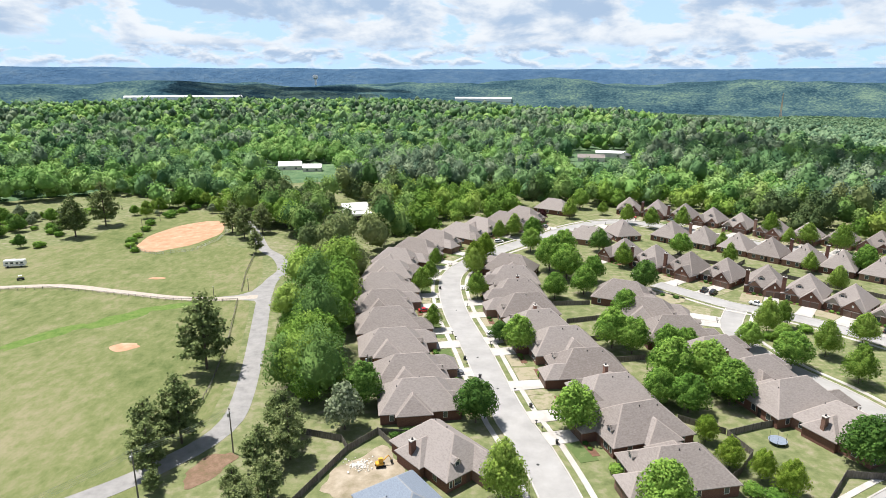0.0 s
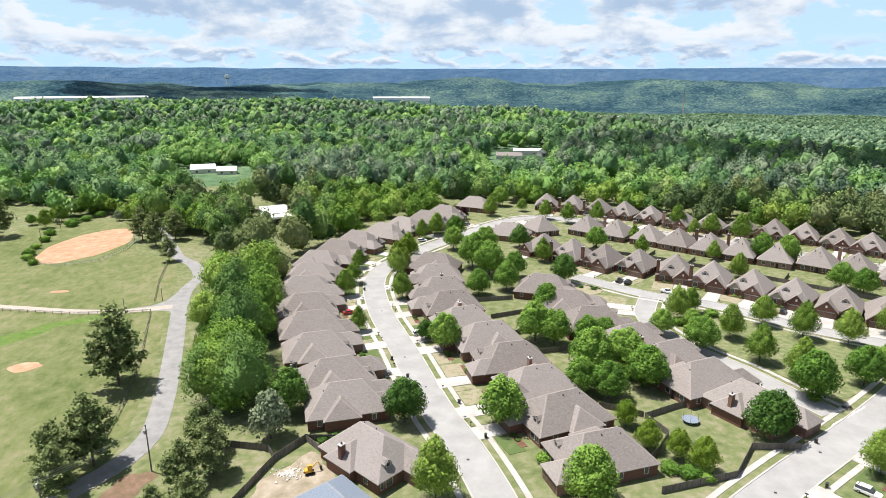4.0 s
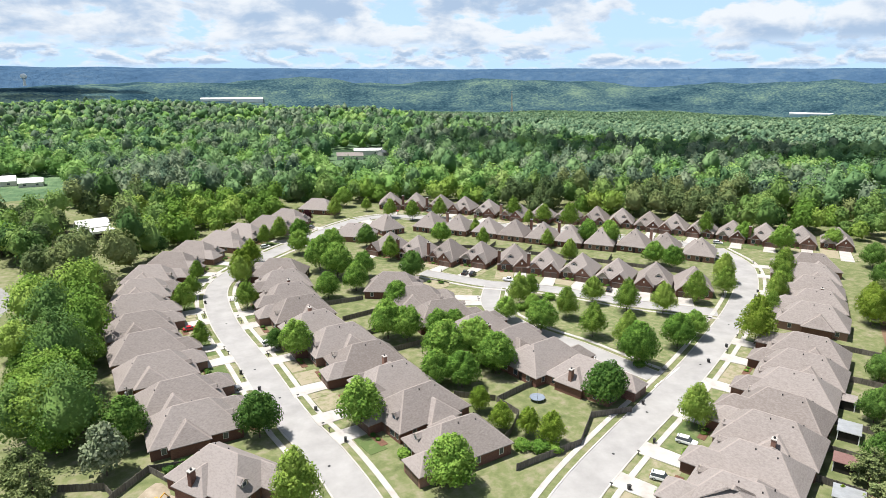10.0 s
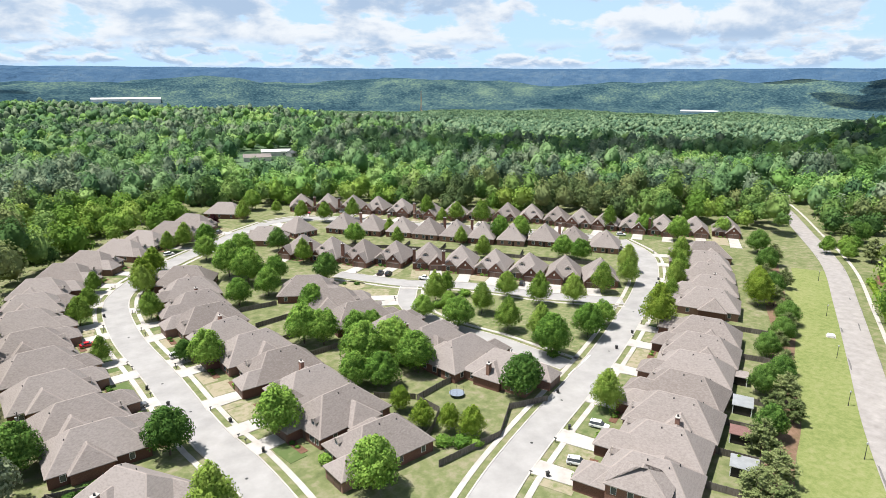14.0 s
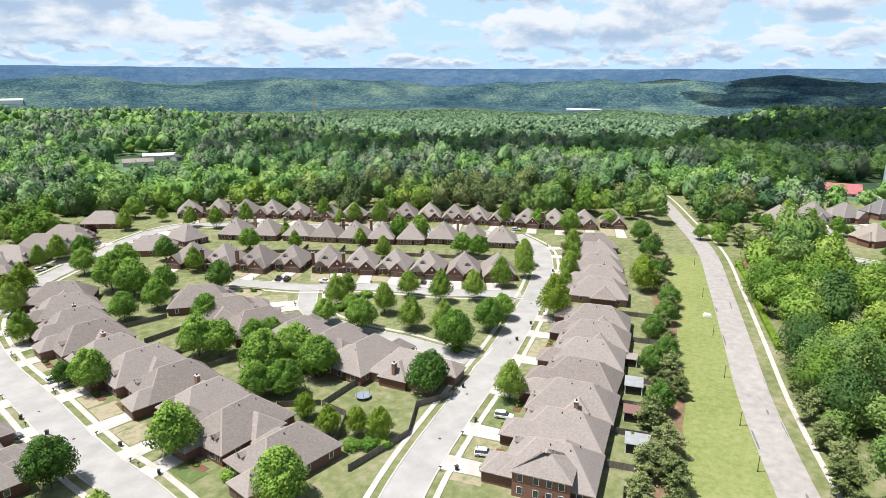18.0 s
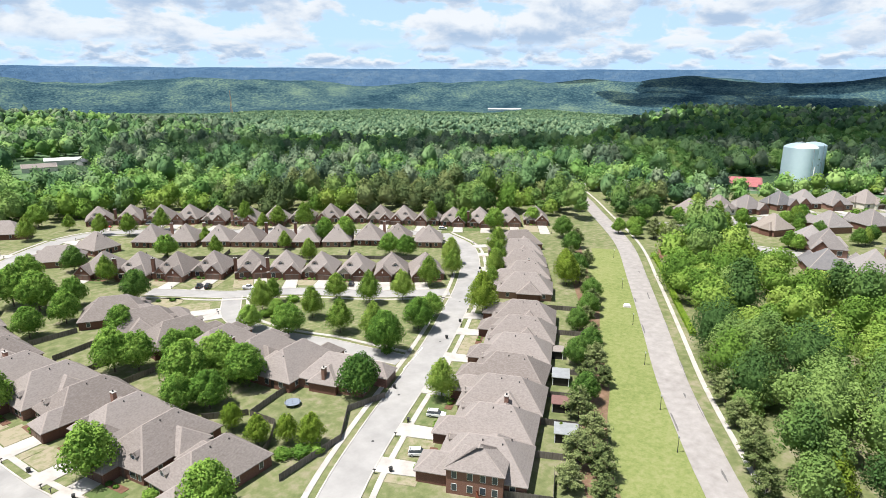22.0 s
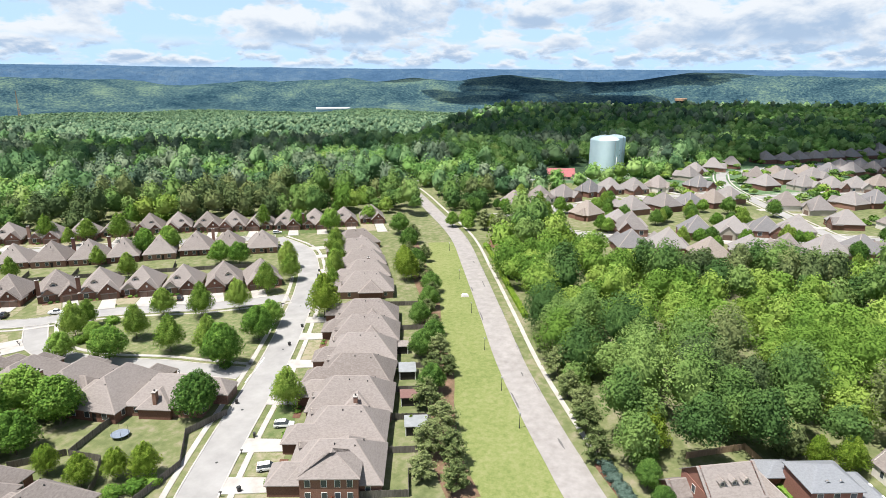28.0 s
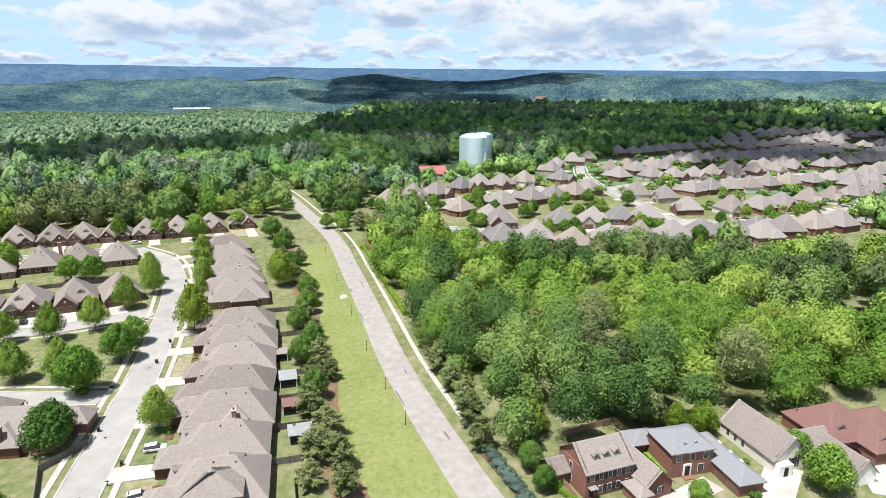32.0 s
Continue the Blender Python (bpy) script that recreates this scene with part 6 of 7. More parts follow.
# ---- fences ----
def fence_run(points, mat=FENCE, height=1.75, label="weathered dark wooden privacy fence", step=2.9, rail=False):
    f = tagged(empty("fence", points[0][0], points[0][1], 0), label, "fence")
    ox, oy = points[0]
    for (x0, y0), (x1, y1) in zip(points, points[1:]):
        n = max(1, round(math.hypot(x1 - x0, y1 - y0) / step))
        dx, dy = (x1 - x0) / n, (y1 - y0) / n
        length, turn = math.hypot(dx, dy), math.degrees(math.atan2(dy, dx))
        key = (round(length, 1), mat.name, height, rail)
        if key not in PANELS:
            bm = bmesh.new()
            if rail:
                xs, zs = (0, 0.08, length - 0.08, length), (0.1, 0.45, 0.52, 0.85, 0.92, height - 0.1, height)
                grid = [[bm.verts.new((u, 0, z)) for u in xs] for z in zs]
                for a in range(6):
                    for k in range(3):
                        if k != 1 or a in (1, 3, 5):
                            bm.faces.new((grid[a][k], grid[a][k + 1], grid[a + 1][k + 1], grid[a + 1][k]))
                out = bmesh.ops.extrude_face_region(bm, geom=bm.faces[:])
                bmesh.ops.translate(bm, verts=[v for v in out["geom"] if isinstance(v, bmesh.types.BMVert)], vec=(0, 0.05, 0))
            else:
                m = max(4, int(length / 0.3))
                edge = []
                for k in range(m):
                    y = 0.02 * (k % 2)
                    edge += [(length * k / m, y, height - 0.04 * ((k * 7) % 3)), (length * (k + 1) / m, y, height - 0.04 * ((k * 7) % 3))]
                low = [bm.verts.new((u, y, 0.04)) for u, y, z in edge]
                top = [bm.verts.new(v) for v in edge]
                for k in range(len(edge) - 1):
                    bm.faces.new((low[k], low[k + 1], top[k + 1], top[k]))
                out = bmesh.ops.extrude_face_region(bm, geom=bm.faces[:])
                bmesh.ops.translate(bm, verts=[v for v in out["geom"] if isinstance(v, bmesh.types.BMVert)], vec=(0, 0.05, 0))
            bmesh.ops.recalc_face_normals(bm, faces=bm.faces)
            me = bpy.data.meshes.new("panel")
            bm.to_mesh(me)
            me.materials.append(mat)
            bm = box(-0.06, 0.06, -0.06, 0.06, 0, height + 0.1)
            mp = bpy.data.meshes.new("post")
            bm.to_mesh(mp)
            mp.materials.append(mat)
            PANELS[key] = (me, mp)
        me, mp = PANELS[key]
        for k in range(n):
            for name, data in (("panel", me), ("post", mp)):
                o = new(name, data)
                o.parent = f
                o.matrix_basis = pose(x0 + dx * k - ox, y0 + dy * k - oy, 0, 0, 0, turn)
    return f


PANELS = {}
fence_run([(57, 100), (66, 101.5), (75, 103), (84, 112), (95, 110.5)])
fence_run([(66, 127.3), (75.6, 130.8), (84, 133)])
fence_run([(66, 127.3), (68.1, 119.4), (62.5, 113), (56, 108)])
fence_run([(-29, 103), (-21, 121), (-15, 128), (-8, 127)])
fence_run([(-15, 128), (-10, 121), (-4, 114)])
fence_run([(-33, 128), (-23, 125), (-21, 121)])
ROW_EAST = [(240, 177), (226, 166), (213, 154), (200, 143), (186, 133), (161, 115), (149, 107), (137, 100), (125, 93), (113, 86), (101, 79), (89, 72)]
for i in range(4, 11):
    (x0, y0), (x1, y1) = ROW_EAST[i], ROW_EAST[i + 1]
    mx, my = (x0 + x1) / 2, (y0 + y1) / 2
    fence_run([(mx + 4.2, my - 6.5), (mx + 10.5, my - 16.5)])
fence_run([(84, 65), (90, 55.5), (98, 60.5)])
fence_run([(78, 63), (81, 67.5), (88, 62)], FENCE_RED, 1.6, "red-stained wooden garden fence")
for x0, y0, x1, y1 in ((92, 284, 126, 262), (126, 262, 160, 228), (160, 228, 192, 192)):
    fence_run([(x0, y0), (x1, y1)], step=3.0)
for (x, y), (u, v) in (((128, 260), (136, 268)), ((141, 247), (149, 255)), ((154, 234), (162, 242)), ((168, 220), (176, 228)), ((181, 206), (189, 214)), ((107, 275), (113, 283))):
    fence_run([(x, y), (u, v)], step=3.0)
for x0, y0, x1, y1 in ((42, 196, 56, 200), (45, 181, 58, 184), (50, 166, 60, 168), (55, 152, 66, 160), (40, 213, 54, 214), (57, 134, 66, 128)):
    fence_run([(x0, y0), (x1, y1)], step=3.0)
fence_run([(132, 15.5), (122, 14.6), (113.6, 8.2), (108, 4)], FENCE_TAN, 1.7, "tan wooden garden fence by the brick house")
fence_run([(130, 9), (140, -2), (130, -10)], FENCE_TAN, 1.7, "tan wooden garden fence between brick houses")
# field fences
fence_run([(-76, 217), (-84, 216), (-103, 217.5), (-128, 224), (-153, 230), (-190, 226)], FENCE, 1.2, "dark post-and-rail fence beside the gravel track", 3.2, True)
fence_run([(-60, 128), (-62, 150), (-66, 175), (-72, 200), (-76, 217)], FENCE, 1.2, "dark post-and-rail fence beside the lane", 3.2, True)
fence_run([(-78, 228), (-83, 250), (-88, 280)], FENCE, 1.2, "dark post-and-rail fence beside the lane", 3.2, True)
fence_run([(-116, 330), (-114, 305), (-119, 285), (-134, 279), (-150, 288), (-158, 305)], STEEL, 1.5, "low wire fence around the ball field", 3.4, True)


# ---- hedge along the footpath ----
def hedge(points, width, height, mat, label):
    line = spline(points, 1.2)
    rng = random.Random(9)
    bm = bmesh.new()
    add_ribbon(bm, line, -width / 2, width / 2, 0, height * 0.9)
    for p, n in sides(line):
        for _ in range(14):
            o, z = rng.uniform(-width / 2, width / 2), height * rng.uniform(0.2, 1.0)
            if rng.random() < 0.5:
                o = math.copysign(width / 2, o)
            else:
                z = height
            c = Vector((p.x + n.x * o, p.y + n.y * o, z)) + Vector((rng.uniform(-0.6, 0.6), rng.uniform(-0.6, 0.6), rng.uniform(-0.1, 0.1)))
            q = Euler((rng.uniform(-0.6, 0.6), rng.uniform(-0.6, 0.6), rng.uniform(0, 6))).to_quaternion()
            bm.faces.new([bm.verts.new(c + q @ Vector(v) * 0.3) for v in ((-0.6, -0.4, 0), (0.5, -0.5, 0), (0.6, 0.4, 0), (-0.4, 0.6, 0))])
    return tagged(part("hedge", bm, mat), label, "hedge")


hedge([(272, 122), (250, 107), (217, 86.5), (191, 69.5)], 1.9, 1.5, LEAF_LIME, "long clipped bright green hedge beside the footpath")
hedge([(110.5, 8.5), (107, 3.5)], 1.0, 1.0, LEAF_LIME, "short clipped green hedge by the brick house")
hedge([(132, -7), (122, -13.5)], 1.2, 1.0, LEAF, "green hedge between the brick houses")
tree("bush", 268, 119, 2.2)


# ---- cars ----
def car_paint(name, c, metal=0.2):
    return material(name, [c, tuple(min(1, v * 1.15) for v in c)], 0.5, rough=0.3, metal=metal, bump=0.0, spec=0.6)


PAINT = {"white": car_paint("white_car_paint", (0.72, 0.72, 0.72), 0), "black": car_paint("black_car_paint", (0.02, 0.02, 0.022)), "red": car_paint("red_car_paint", (0.45, 0.02, 0.03), 0), "grey": car_paint("grey_car_paint", (0.16, 0.165, 0.17)), "silver": car_paint("silver_car_paint", (0.45, 0.46, 0.47))}


def profile_solid(points, y0, y1, inset=0.0):
    """A side outline (x, z) made solid between y0 and y1; inset narrows what stands above the waist."""
    bm = bmesh.new()
    low = [bm.verts.new((x, y0 + (inset if z > 0.95 else 0), z)) for x, z in points]
    top = [bm.verts.new((x, y1 - (inset if z > 0.95 else 0), z)) for x, z in points]
    bm.faces.new(low)
    bm.faces.new(top[::-1])
    for i in range(len(points)):
        j = (i + 1) % len(points)
        bm.faces.new((low[j], low[i], top[i], top[j]))
    bmesh.ops.recalc_face_normals(bm, faces=bm.faces)
    bmesh.ops.bevel(bm, geom=[e for e in bm.edges], offset=0.05, segments=2, affect="EDGES")
    return bm


def car(x, y, turn, paint, kind, label):
    c = tagged(empty("car", x, y, 0.14, turn), label, "car", "parked cars")
    m = PAINT[paint]
    roof = {"suv": [(-2.25, 0.95), (-2.1, 1.6), (-1.9, 1.72), (0.4, 1.72), (1.15, 1.0)], "sedan": [(-1.9, 0.95), (-1.1, 1.4), (0.2, 1.42), (1.1, 0.95)], "truck": [(-0.7, 1.05), (-0.6, 1.75), (0.7, 1.75), (1.3, 1.05)]}[kind]
    low = 1.05 if kind == "truck" else 0.95
    part("body", profile_solid([(-2.35, 0.35), (2.3, 0.35), (2.35, 0.7), (2.1, 0.85), (1.2, low), (-2.3, low)], -0.92, 0.92), m, c)
    part("cabin_glass", profile_solid([(px, pz - 0.06) for px, pz in roof], -0.86, 0.86, 0.14), GLASS, c, "dark car windows")
    r = [p for p in roof if p[1] > 1.35]
    part("roof", profile_solid([(r[0][0] - 0.05, r[0][1] - 0.04), (r[-1][0] + 0.05, r[-1][1] - 0.04), (r[-1][0], r[-1][1] + 0.04), (r[0][0], r[0][1] + 0.04)], -0.74, 0.74), m, c)
    for sx in (-1.4, 1.4):
        for sy in (-0.86, 0.86):
            w = part("wheel", tube((sx, sy - 0.1, 0.34), (sx, sy + 0.1, 0.34), 0.34, 0.34, 14), RUBBER, c)
            s = math.copysign(1, sy)
            part("rim", tube((sx, sy + s * 0.08, 0.34), (sx, sy + s * 0.115, 0.34), 0.2, 0.2, 10), STEEL, w)
    for sy in (-0.65, 0.65):
        part("headlight", box(2.28, 2.37, sy - 0.2, sy + 0.2, 0.6, 0.75), STEEL, c)
        part("tail_light", box(-2.39, -2.3, sy - 0.2, sy + 0.2, 0.65, 0.85), FENCE_RED, c)


for row in ((97.6, 94.6, -57, "white", "suv", "white sport utility car on a driveway"), (83.2, 86.0, -50, "white", "suv", "white car parked on a driveway"), (-6.2, 206.5, 10, "red", "sedan", "red car parked beside a house"), (3.6, 158.3, 15, "grey", "sedan", "dark grey car on a driveway"),
            (16.5, 185.0, 10, "white", "suv", "white car on a driveway under a tree"), (102.3, 122.5, -60, "black", "suv", "black car in a shaded drive"), (101.8, 228.6, 45, "black", "truck", "black pickup in front of a gabled house"), (104.4, 226.3, 45, "black", "suv", "black car in front of a gabled house"),
            (114.6, 213.6, -48, "white", "truck", "white pickup parked at the kerb"), (145.4, 188.4, 45, "black", "suv", "dark car on a driveway"), (82.2, 198.0, -5, "white", "sedan", "white car parked at the street bend"), (28.5, 303, 20, "white", "suv", "white car on a driveway"),
            (184, 140, -55, "grey", "suv", "dark grey car on a driveway"), (113, 361, -45, "red", "sedan", "red car in front of a far house"), (133, 352, -45, "silver", "suv", "silver car in front of a far house"), (57, 336, 55, "grey", "suv", "grey car on a driveway"), (392, 236, 42, "white", "suv", "white car standing on the worn road"),
            (122, 301, 45, "black", "sedan", "black car behind a far house"), (240, 228, -40, "white", "suv", "white car near the street end"), (-24, 187, 20, "silver", "sedan", "silver car behind a house"), (-27, 215, 30, "red", "sedan", "red car behind a house")):
    car(*row)

# ---- mailboxes, bins, lamps ----
def mailbox(x, y, turn):
    m = tagged(empty("mailbox", x, y, 0.05, turn), "small black mailbox on a post at the kerb", "mailbox", "mailboxes along the streets")
    part("post", box(-0.06, 0.06, -0.06, 0.06, 0, 1.05), METAL, m)
    bm = bmesh.new()
    add_box(bm, -0.14, 0.14, -0.32, 0.32, 1.02, 1.2)
    bmesh.ops.bevel(bm, geom=[e for e in bm.edges if e.verts[0].co.z > 1.1 and e.verts[1].co.z > 1.1], offset=0.07, segments=2, affect="EDGES")
    part("box", bm, METAL, m)


def wheelie_bin(x, y, turn, mat, label):
    b = tagged(empty("bin", x, y, 0.12, turn), label, "bin", "bins at the kerb")
    bm = box(-0.3, 0.3, -0.35, 0.35, 0.08, 1.0)
    for v in bm.verts:
        if v.co.z < 0.5:
            v.co.x *= 0.8
            v.co.y *= 0.8
    part("tub", bm, mat, b)
    part("lid", box(-0.33, 0.33, -0.38, 0.4, 1.0, 1.07), mat, b)
    for s in (-0.28, 0.28):
        part("wheel", tube((s - 0.04, -0.33, 0.12), (s + 0.04, -0.33, 0.12), 0.12, 0.12, 8), RUBBER, b)


for c, end, half, ex, n, wing in DRIVES[:]:
    p = end - n * 0.8 + ex * wing * (half + 1.0)
    mailbox(p.x, p.y, math.degrees(math.atan2(ex.y, ex.x)))
for k, (x, y) in enumerate(((197.8, 165.6), (192.5, 161.9), (133.7, 125.1), (188.3, 157.6), (90.3, 80.4), (22.3, 140.2), (10.4, 156), (6.6, 167.7), (91, 97.6), (146.9, 131.3), (100, 112.5), (75, 86), (-1, 231), (26, 124))):
    wheelie_bin(x, y, 40 * k, METAL, "dark wheeled rubbish bin at the kerb")
for x, y in ((100.0, 62.5), (99.0, 63.4)):
    wheelie_bin(x - 9, y + 2.5, 20, BLUE_PAD, "blue wheeled recycling bin by a wall")


def street_lamp(x, y, turn):
    l = tagged(empty("street_lamp", x, y, 0, turn), "slim dark lamp post on the mown strip", "street lamp", "lamps along the worn road")
    part("post", tube((0, 0, 0), (0, 0, 3.6), 0.09, 0.06, 8), METAL, l)
    part("base", tube((0, 0, 0), (0, 0, 0.5), 0.16, 0.12, 8), METAL, l)
    part("lantern", lathe([(0.1, 3.6), (0.22, 3.75), (0.2, 4.05), (0.05, 4.2)], 10), STEEL, l)


for x, y in ((139, 56.5), (124, 45.5), (160, 71), (186, 88), (218, 109), (255, 133)):
    street_lamp(x, y, 0)
u = tagged(empty("utility_cover", 201, 98, 0, 30), "low white utility box on the mown strip", "utility box")
part("slab", box(-1.5, 1.5, -1.4, 1.4, 0, 0.15), CONCRETE, u)
bm = box(-1.1, 1.1, -1.0, 1.0, 0.15, 0.75)
bmesh.ops.bevel(bm, geom=bm.edges[:], offset=0.12, segments=2, affect="EDGES")
part("cabinet", bm, WHITE, u)


# ---- power poles and wires ----
def power_pole(x, y, turn, h=11.0):
    p = tagged(empty("power_pole", x, y, 0, turn), "weathered wooden power pole with a crossarm", "power pole")
    part("pole", tube((0, 0, 0), (0, 0, h), 0.17, 0.11, 8), FENCE, p)
    part("crossarm", box(-1.2, 1.2, -0.06, 0.06, h - 0.7, h - 0.55), FENCE, p)
    for s in (-1.1, -0.4, 0.4, 1.1):
        part("insulator", tube((s, 0, h - 0.55), (s, 0, h - 0.35), 0.05, 0.04, 6), WHITE, p)
    part("transformer", tube((0.3, 0.25, h - 2.2), (0.3, 0.25, h - 1.3), 0.24, 0.24, 10), STEEL, p)
    return Vector((x, y, h - 0.35)), Vector((math.cos(radians(turn)), math.sin(radians(turn)), 0))


POLES = [power_pole(-46.2, 120.5, 120), power_pole(-59.6, 104.5, 120), power_pole(-75, 85, 120), power_pole(-20, 152, 120, 9.0)]


def wires(a, c, label):
    for s in (-1.1, -0.4, 0.4, 1.1):
        bm = bmesh.new()
        p, q = a[0] + a[1] * s, c[0] + c[1] * s
        prev = None
        for k in range(13):
            w = k / 12
            v = p.lerp(q, w) - Vector((0, 0, 4 * w * (1 - w) * 0.7))
            ring = [bm.verts.new(v + Vector((0.03 * math.cos(g), 0.03 * math.cos(g), 0.03 * math.sin(g)))) for g in (0, 2.1, 4.2)]
            if prev:
                for g in range(3):
                    bm.faces.new((prev[g], prev[(g + 1) % 3], ring[(g + 1) % 3], ring[g]))
            prev = ring
        tagged(part("power_line", bm, STEEL), label, "power line", "power lines")


wires(POLES[0], POLES[1], "thin pale overhead power line between poles")
wires(POLES[1], POLES[2], "thin pale overhead power line between poles")
for x, y, h in ((-85.4, 219, 5), (-75.4, 228.6, 5), (-158, 318, 9), (-163, 350, 9), (-113, 345, 9), (-116, 322, 9)):
    q = tagged(empty("pole", x, y, 0), "bare grey wooden pole", "pole", "poles by the field")
    part("shaft", tube((0, 0, 0), (0, 0, h), 0.13, 0.1, 7), FENCE, q)
    part("cap", tube((0, 0, h), (0, 0, h + 0.15), 0.14, 0.08, 7), STEEL, q)

# ---- trampoline ----
tr = tagged(empty("trampoline", 76.3, 124.6, 0.02), "round trampoline with black mat and blue pad", "trampoline")
part("mat", lathe([(1.55, 0.78), (1.55, 0.81), (0.05, 0.80)], 32), RUBBER, tr)
part("pad", lathe([(1.55, 0.77), (2.0, 0.77), (2.0, 0.86), (1.55, 0.86)], 32), SHINGLE_BLUE, tr)
for k in range(6):
    a = k * math.tau / 6
    part("leg", tube((1.8 * math.cos(a), 1.8 * math.sin(a), 0), (1.85 * math.cos(a), 1.85 * math.sin(a), 0.78), 0.04, 0.04, 6), STEEL, tr)
    part("net_pole", tube((1.95 * math.cos(a), 1.95 * math.sin(a), 0.8), (1.95 * math.cos(a), 1.95 * math.sin(a), 2.3), 0.03, 0.03, 6), METAL, tr)

# ---- digger in the dirt yard ----
dg = tagged(empty("digger", -13.2, 115.5, 0.04, 20), "small yellow digger on bare earth", "digger")
for s in (-0.6, 0.6):
    bm = box(-1.1, 1.1, s - 0.2, s + 0.2, 0, 0.5)
    bmesh.ops.bevel(bm, geom=bm.edges[:], offset=0.12, segments=2, affect="EDGES")
    part("track", bm, RUBBER, dg)
bm = box(-1.0, 0.6, -0.65, 0.65, 0.5, 1.15)
bmesh.ops.bevel(bm, geom=bm.edges[:], offset=0.12, segments=2, affect="EDGES")
part("body", bm, YELLOW, dg)
part("cab", box(-0.4, 0.5, -0.5, 0.1, 1.15, 2.1), YELLOW, dg)
part("cab_window", box(0.48, 0.53, -0.45, 0.05, 1.3, 2.0), GLASS, dg)
part("boom", tube((0.6, 0.3, 1.0), (1.9, 0.3, 2.1), 0.13, 0.1, 6), YELLOW, dg)
part("arm", tube((1.9, 0.3, 2.1), (2.6, 0.3, 0.9), 0.1, 0.08, 6), YELLOW, dg)
part("bucket", box(2.35, 2.8, 0.0, 0.6, 0.35, 0.9), METAL, dg)
rub = random.Random(9)
bm = bmesh.new()
for _ in range(160):
    a, q, s = rub.uniform(0, 6.28), abs(rub.gauss(0, 0.55)), rub.uniform(0.06, 0.28)
    m = Matrix.Translation((-17.5 + 3.2 * q * math.cos(a), 116.0 + 2.2 * q * math.sin(a), 0.04 + s * 0.3)) @ Euler((rub.random(), rub.random(), rub.uniform(0, 6))).to_matrix().to_4x4()
    add_box(bm, -s, s, -s * 0.7, s * 0.7, -s * 0.4, s * 0.4, m)
tagged(part("rubble", bm, CREAM), "pale broken rubble on the bare earth", "rubble", kind="stuff")

# ---- motorhome and cart in the pasture ----
mh = tagged(empty("motorhome", -186.5, 259.5, 0.02, 12), "long white motorhome parked on the pasture", "motorhome")
bm = box(-4.2, 4.2, -1.2, 1.2, 0.6, 3.3)
bmesh.ops.bevel(bm, geom=bm.edges[:], offset=0.2, segments=2, affect="EDGES")
part("body", bm, WHITE, mh)
for x0, x1 in ((-3.2, -2.2), (-1.4, -0.2), (0.8, 1.8), (2.6, 3.7)):
    part("window", box(x0, x1, -1.23, -1.18, 1.7, 2.5), GLASS, mh)
part("stripe", box(-4.0, 4.0, -1.225, -1.18, 1.2, 1.4), SHINGLE_BLUE, mh)
part("roof_unit", box(-1.5, 0.2, -0.5, 0.5, 3.3, 3.6), WHITE, mh)
for x in (-2.6, 2.7):
    for s in (-1.1, 1.1):
        part("wheel", tube((x, s - 0.12, 0.42), (x, s + 0.12, 0.42), 0.42, 0.42, 12), RUBBER, mh)
ct = tagged(empty("cart", -172.5, 241.5, 0.02, 30), "small dark utility cart on the pasture", "cart")
part("body", box(-1.3, 1.3, -0.65, 0.65, 0.4, 0.95), METAL, ct)
part("canopy", box(-0.7, 0.7, -0.65, 0.65, 1.8, 1.88), WHITE, ct)
for x in (-0.65, 0.65):
    for s in (-0.6, 0.6):
        part("strut", tube((x, s, 0.95), (x, s, 1.8), 0.03, 0.03, 5), METAL, ct)
for x in (-0.9, 0.9):
    for s in (-0.6, 0.6):
        part("wheel", tube((x, s - 0.1, 0.3), (x, s + 0.1, 0.3), 0.3, 0.3, 10), RUBBER, ct)

# ---- porches behind the eastern row ----
for x, y, w, d, mat, label in ((111.5, 66.5, 5.0, 4.6, STEEL, "screened porch with a pale metal roof"), (122, 74.5, 4.6, 4.0, SHINGLE_RED, "dark screened porch with a reddish roof"), (134.5, 83, 4.2, 5.5, STEEL, "back porch with a pale metal roof"), (147, 93, 4.2, 4.0, SHINGLE, "small covered back porch")):
    b = tagged(empty("porch", x, y, 0, -57), label, "porch", "back porches")
    part("screen", box(-w / 2, w / 2, -d / 2, d / 2, 0, 2.4), DARK, b)
    bm = box(-w / 2 - 0.3, w / 2 + 0.3, -d / 2 - 0.3, d / 2 + 0.3, 2.4, 2.55)
    part("roof", bm, mat, b)
    for sx in (-1, 1):
        for sy in (-1, 1):
            part("post", box(sx * w / 2 - 0.1, sx * w / 2 + 0.1, sy * d / 2 - 0.1, sy * d / 2 + 0.1, 0, 2.4), WHITE, b)

# ---- garden shrubs along the house fronts and in the yards ----
shrub_rng = random.Random(77)
for c, end, half, ex, n, wing in DRIVES:
    for k in range(2):
        p = c - ex * wing * (half + 1.6 + 2.2 * k) - n * 0.6
        tree("shrub" if shrub_rng.random() < 0.7 else "bush", p.x, p.y, shrub_rng.uniform(0.6, 1.0), "shrubs in front of the houses", 0.9)
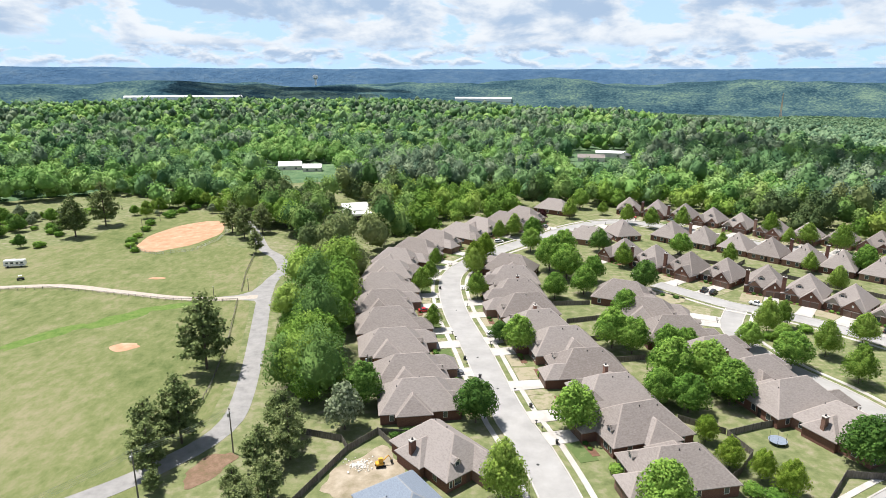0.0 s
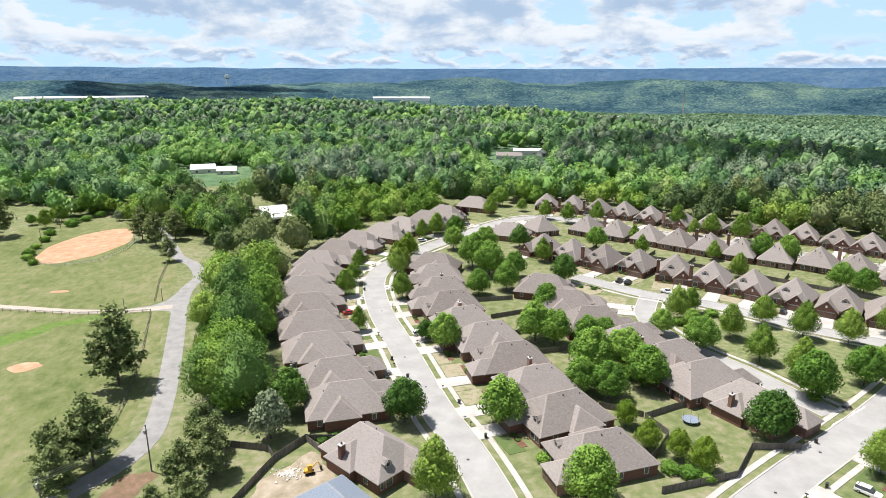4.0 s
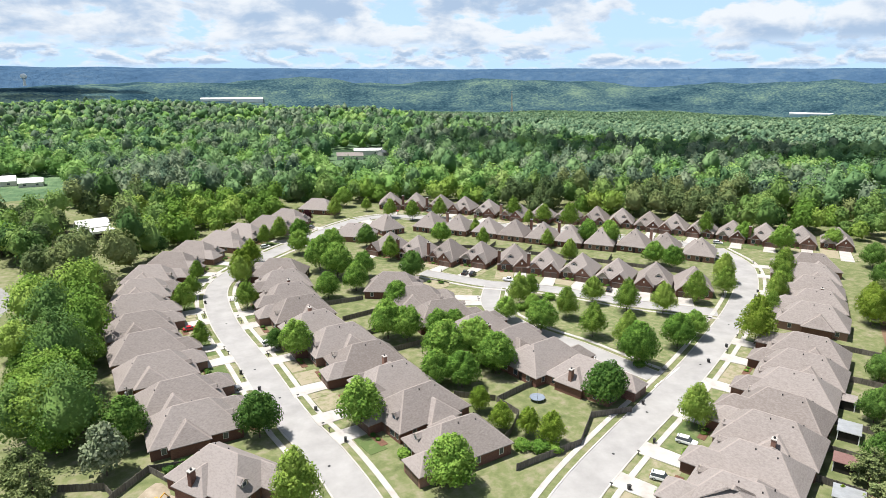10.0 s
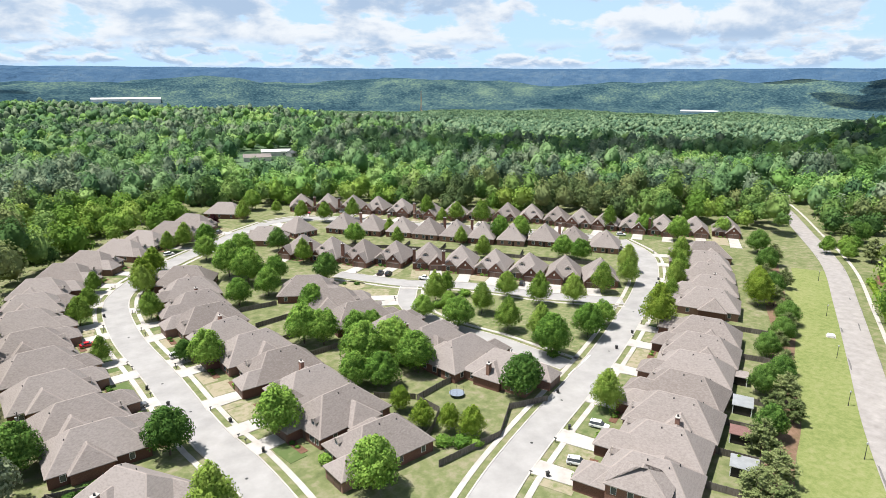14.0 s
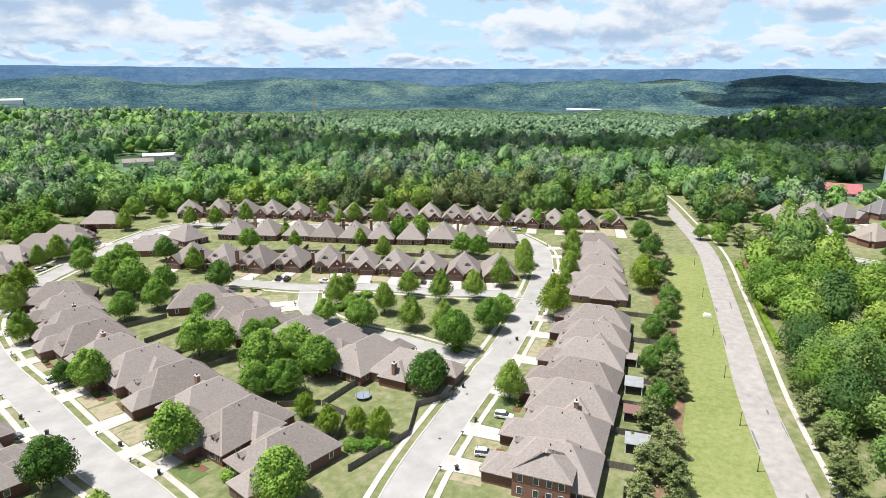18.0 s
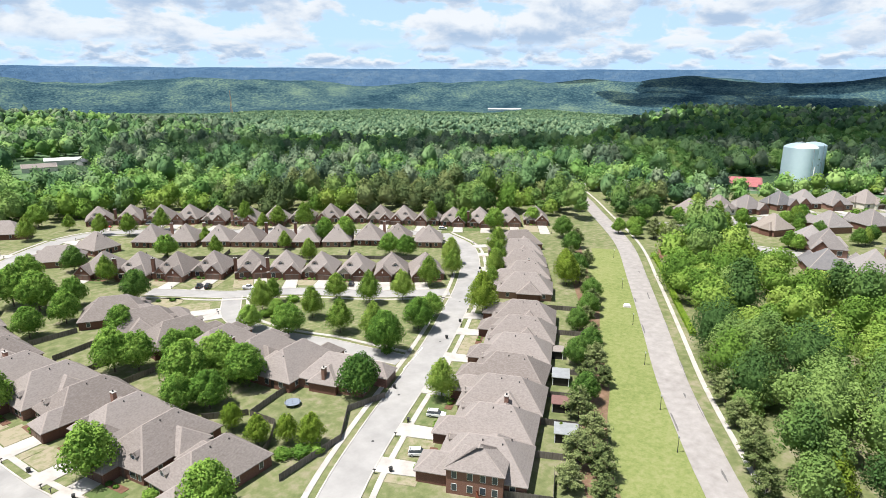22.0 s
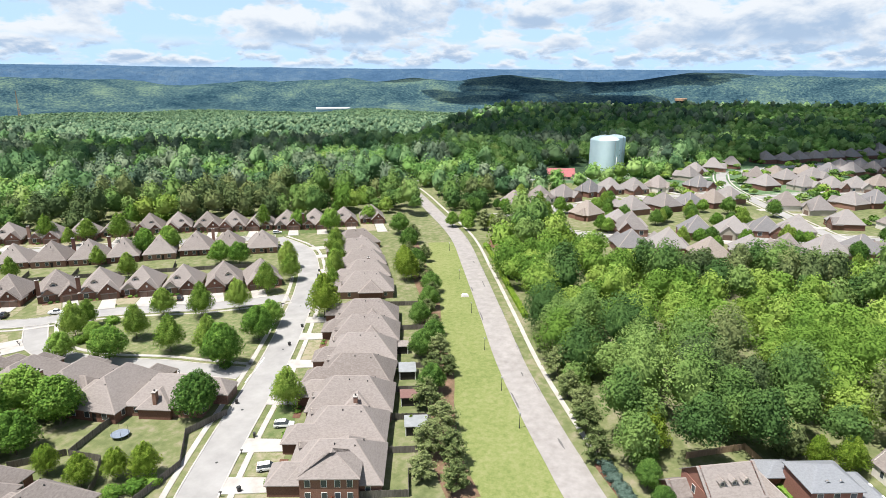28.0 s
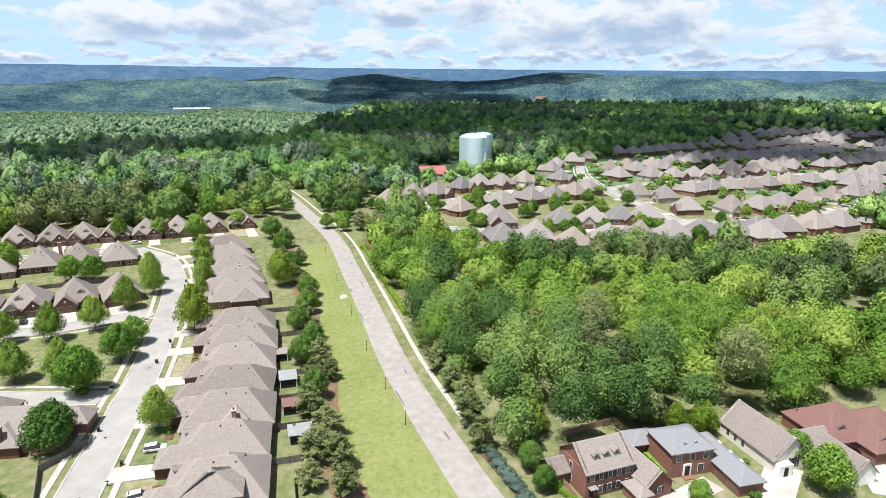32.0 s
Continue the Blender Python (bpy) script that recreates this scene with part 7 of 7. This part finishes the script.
for x, y, r in ((36.8, 113.5, 2.0), (62, 107, 2.2), (65.5, 104.5, 2.4), (68, 103, 2.0), (95.5, 91, 2.0), (80, 82, 1.6), (88, 66.5, 1.4), (92, 64.5, 1.4), (110, 76.5, 1.2), (113.5, 130.5, 2.0), (119, 189, 2.6), (110, 186, 2.6), (104, 183, 2.4), (88, 221, 1.2), (84, 224, 1.0), (-11, 126.5, 1.4), (-8.5, 127.6, 1.4), (-6, 128.6, 1.4), (43, 168, 1.2)):
    tree("bush" if r > 1.5 else "shrub", x, y, r, "garden shrubs", 0.9)
tree("plum", 57.5, 352, 3.2)
tree("plum", 118, 64, 1.6)
tree("lime", 112.5, 68.5, 1.1)

# ---- trees among the far estate ----
rng_far = random.Random(31)
made, rest = 0, []
while made < 420:
    x, y = rng_far.uniform(290, 960), rng_far.uniform(-300, 160)
    if inside(FAR_ESTATE, x, y) and not any(near_line(q, x, y, 6) for q in FAR_STREETS) and all((x - hx) ** 2 + (y - hy) ** 2 > 105 for hx, hy, _ in HOUSES):
        made += 1
        if math.hypot(x, y) < 420:
            tree(("green", "fresh", "dark")[made % 3], x, y, rng_far.uniform(2.8, 5.0), "trees among the far estate")
        else:
            rest.append((x, y, math.hypot(x, y), 0))
canopy("estate_trees", rest[::2], 14, 90, 1.2, "green garden trees among the far estate", LEAF_WOOD, 0.7, 0.5)
canopy("estate_trees", rest[1::2], 14, 90, 1.2, "dark green garden trees among the far estate", LEAF_WOOD_DARK, 0.7, 0.5)
for k, line in enumerate(FAR_STREETS):
    strip("far_street_%d" % (k + 1), line, -3.9, 3.9, 0.0, 0.07 + 0.004 * k, STREET, "pale concrete street of the far estate", "street")
    for side in (-1, 1):
        strip("pavement", line, *sorted((side * 5.4, side * 6.6)), 0.0, 0.11 + 0.003 * k, CONCRETE, "pale concrete footpath of the far estate", "pavement")

# ---- road wear ----
wear = random.Random(8)
for k in range(22):
    i = wear.randrange(6, len(MAIN_ROAD) - 12)
    p, n = sides(MAIN_ROAD)[i]
    o = wear.choice((-4.0, 4.0, 4.05, 3.9, -3.9, 1.6))
    t = Vector((-n.y, n.x, 0))
    turn = math.atan2(t.y, t.x)
    polygon_slab("asphalt_patch", blob(p.x + n.x * o, p.y + n.y * o, wear.uniform(1.2, 4.5), wear.uniform(0.2, 0.42), k * 1.7, 14, 0.25, turn), 0.02, 0.066 + 0.001 * k, PATCH, "dark mended patch in the worn road", "road patch")
for k, (line, i, o) in enumerate(((STREET_A, 6, -1.0), (STREET_A, 14, 0.6), (STREET_A, 19, -0.8), (STREET_A, 28, 0.5), (STREET_B, 7, 0.4), (STREET_B, 12, -0.9), (STREET_B, 20, 0.7), (STREET_B, 29, 0.2), (STREET_C2, 10, 0.3), (STREET_D, 12, 0.4))):
    p, n = sides(line)[i]
    q = tagged(empty("manhole_cover", p.x + n.x * o, p.y + n.y * o, 0.07), "round dark iron manhole cover in the street", "manhole cover")
    part("lid", lathe([(0.34, -0.03), (0.34, 0.012), (0.05, 0.012)], 14), METAL, q)

# ---- crosswalk at the park street ----
CROSS = (Vector((110.4, 119.6, 0)), Vector((122.4, 125.2, 0)))
for k in range(7):
    p = CROSS[0].lerp(CROSS[1], k / 6)
    polygon_slab("crosswalk_bar", [(p.x + ox, p.y + oy) for ox, oy in ((-1.3, -0.55), (1.1, 0.75), (1.3, 0.4), (-1.1, -0.9))], 0.0, 0.082, WHITE, "worn white painted crosswalk bar", "road marking")

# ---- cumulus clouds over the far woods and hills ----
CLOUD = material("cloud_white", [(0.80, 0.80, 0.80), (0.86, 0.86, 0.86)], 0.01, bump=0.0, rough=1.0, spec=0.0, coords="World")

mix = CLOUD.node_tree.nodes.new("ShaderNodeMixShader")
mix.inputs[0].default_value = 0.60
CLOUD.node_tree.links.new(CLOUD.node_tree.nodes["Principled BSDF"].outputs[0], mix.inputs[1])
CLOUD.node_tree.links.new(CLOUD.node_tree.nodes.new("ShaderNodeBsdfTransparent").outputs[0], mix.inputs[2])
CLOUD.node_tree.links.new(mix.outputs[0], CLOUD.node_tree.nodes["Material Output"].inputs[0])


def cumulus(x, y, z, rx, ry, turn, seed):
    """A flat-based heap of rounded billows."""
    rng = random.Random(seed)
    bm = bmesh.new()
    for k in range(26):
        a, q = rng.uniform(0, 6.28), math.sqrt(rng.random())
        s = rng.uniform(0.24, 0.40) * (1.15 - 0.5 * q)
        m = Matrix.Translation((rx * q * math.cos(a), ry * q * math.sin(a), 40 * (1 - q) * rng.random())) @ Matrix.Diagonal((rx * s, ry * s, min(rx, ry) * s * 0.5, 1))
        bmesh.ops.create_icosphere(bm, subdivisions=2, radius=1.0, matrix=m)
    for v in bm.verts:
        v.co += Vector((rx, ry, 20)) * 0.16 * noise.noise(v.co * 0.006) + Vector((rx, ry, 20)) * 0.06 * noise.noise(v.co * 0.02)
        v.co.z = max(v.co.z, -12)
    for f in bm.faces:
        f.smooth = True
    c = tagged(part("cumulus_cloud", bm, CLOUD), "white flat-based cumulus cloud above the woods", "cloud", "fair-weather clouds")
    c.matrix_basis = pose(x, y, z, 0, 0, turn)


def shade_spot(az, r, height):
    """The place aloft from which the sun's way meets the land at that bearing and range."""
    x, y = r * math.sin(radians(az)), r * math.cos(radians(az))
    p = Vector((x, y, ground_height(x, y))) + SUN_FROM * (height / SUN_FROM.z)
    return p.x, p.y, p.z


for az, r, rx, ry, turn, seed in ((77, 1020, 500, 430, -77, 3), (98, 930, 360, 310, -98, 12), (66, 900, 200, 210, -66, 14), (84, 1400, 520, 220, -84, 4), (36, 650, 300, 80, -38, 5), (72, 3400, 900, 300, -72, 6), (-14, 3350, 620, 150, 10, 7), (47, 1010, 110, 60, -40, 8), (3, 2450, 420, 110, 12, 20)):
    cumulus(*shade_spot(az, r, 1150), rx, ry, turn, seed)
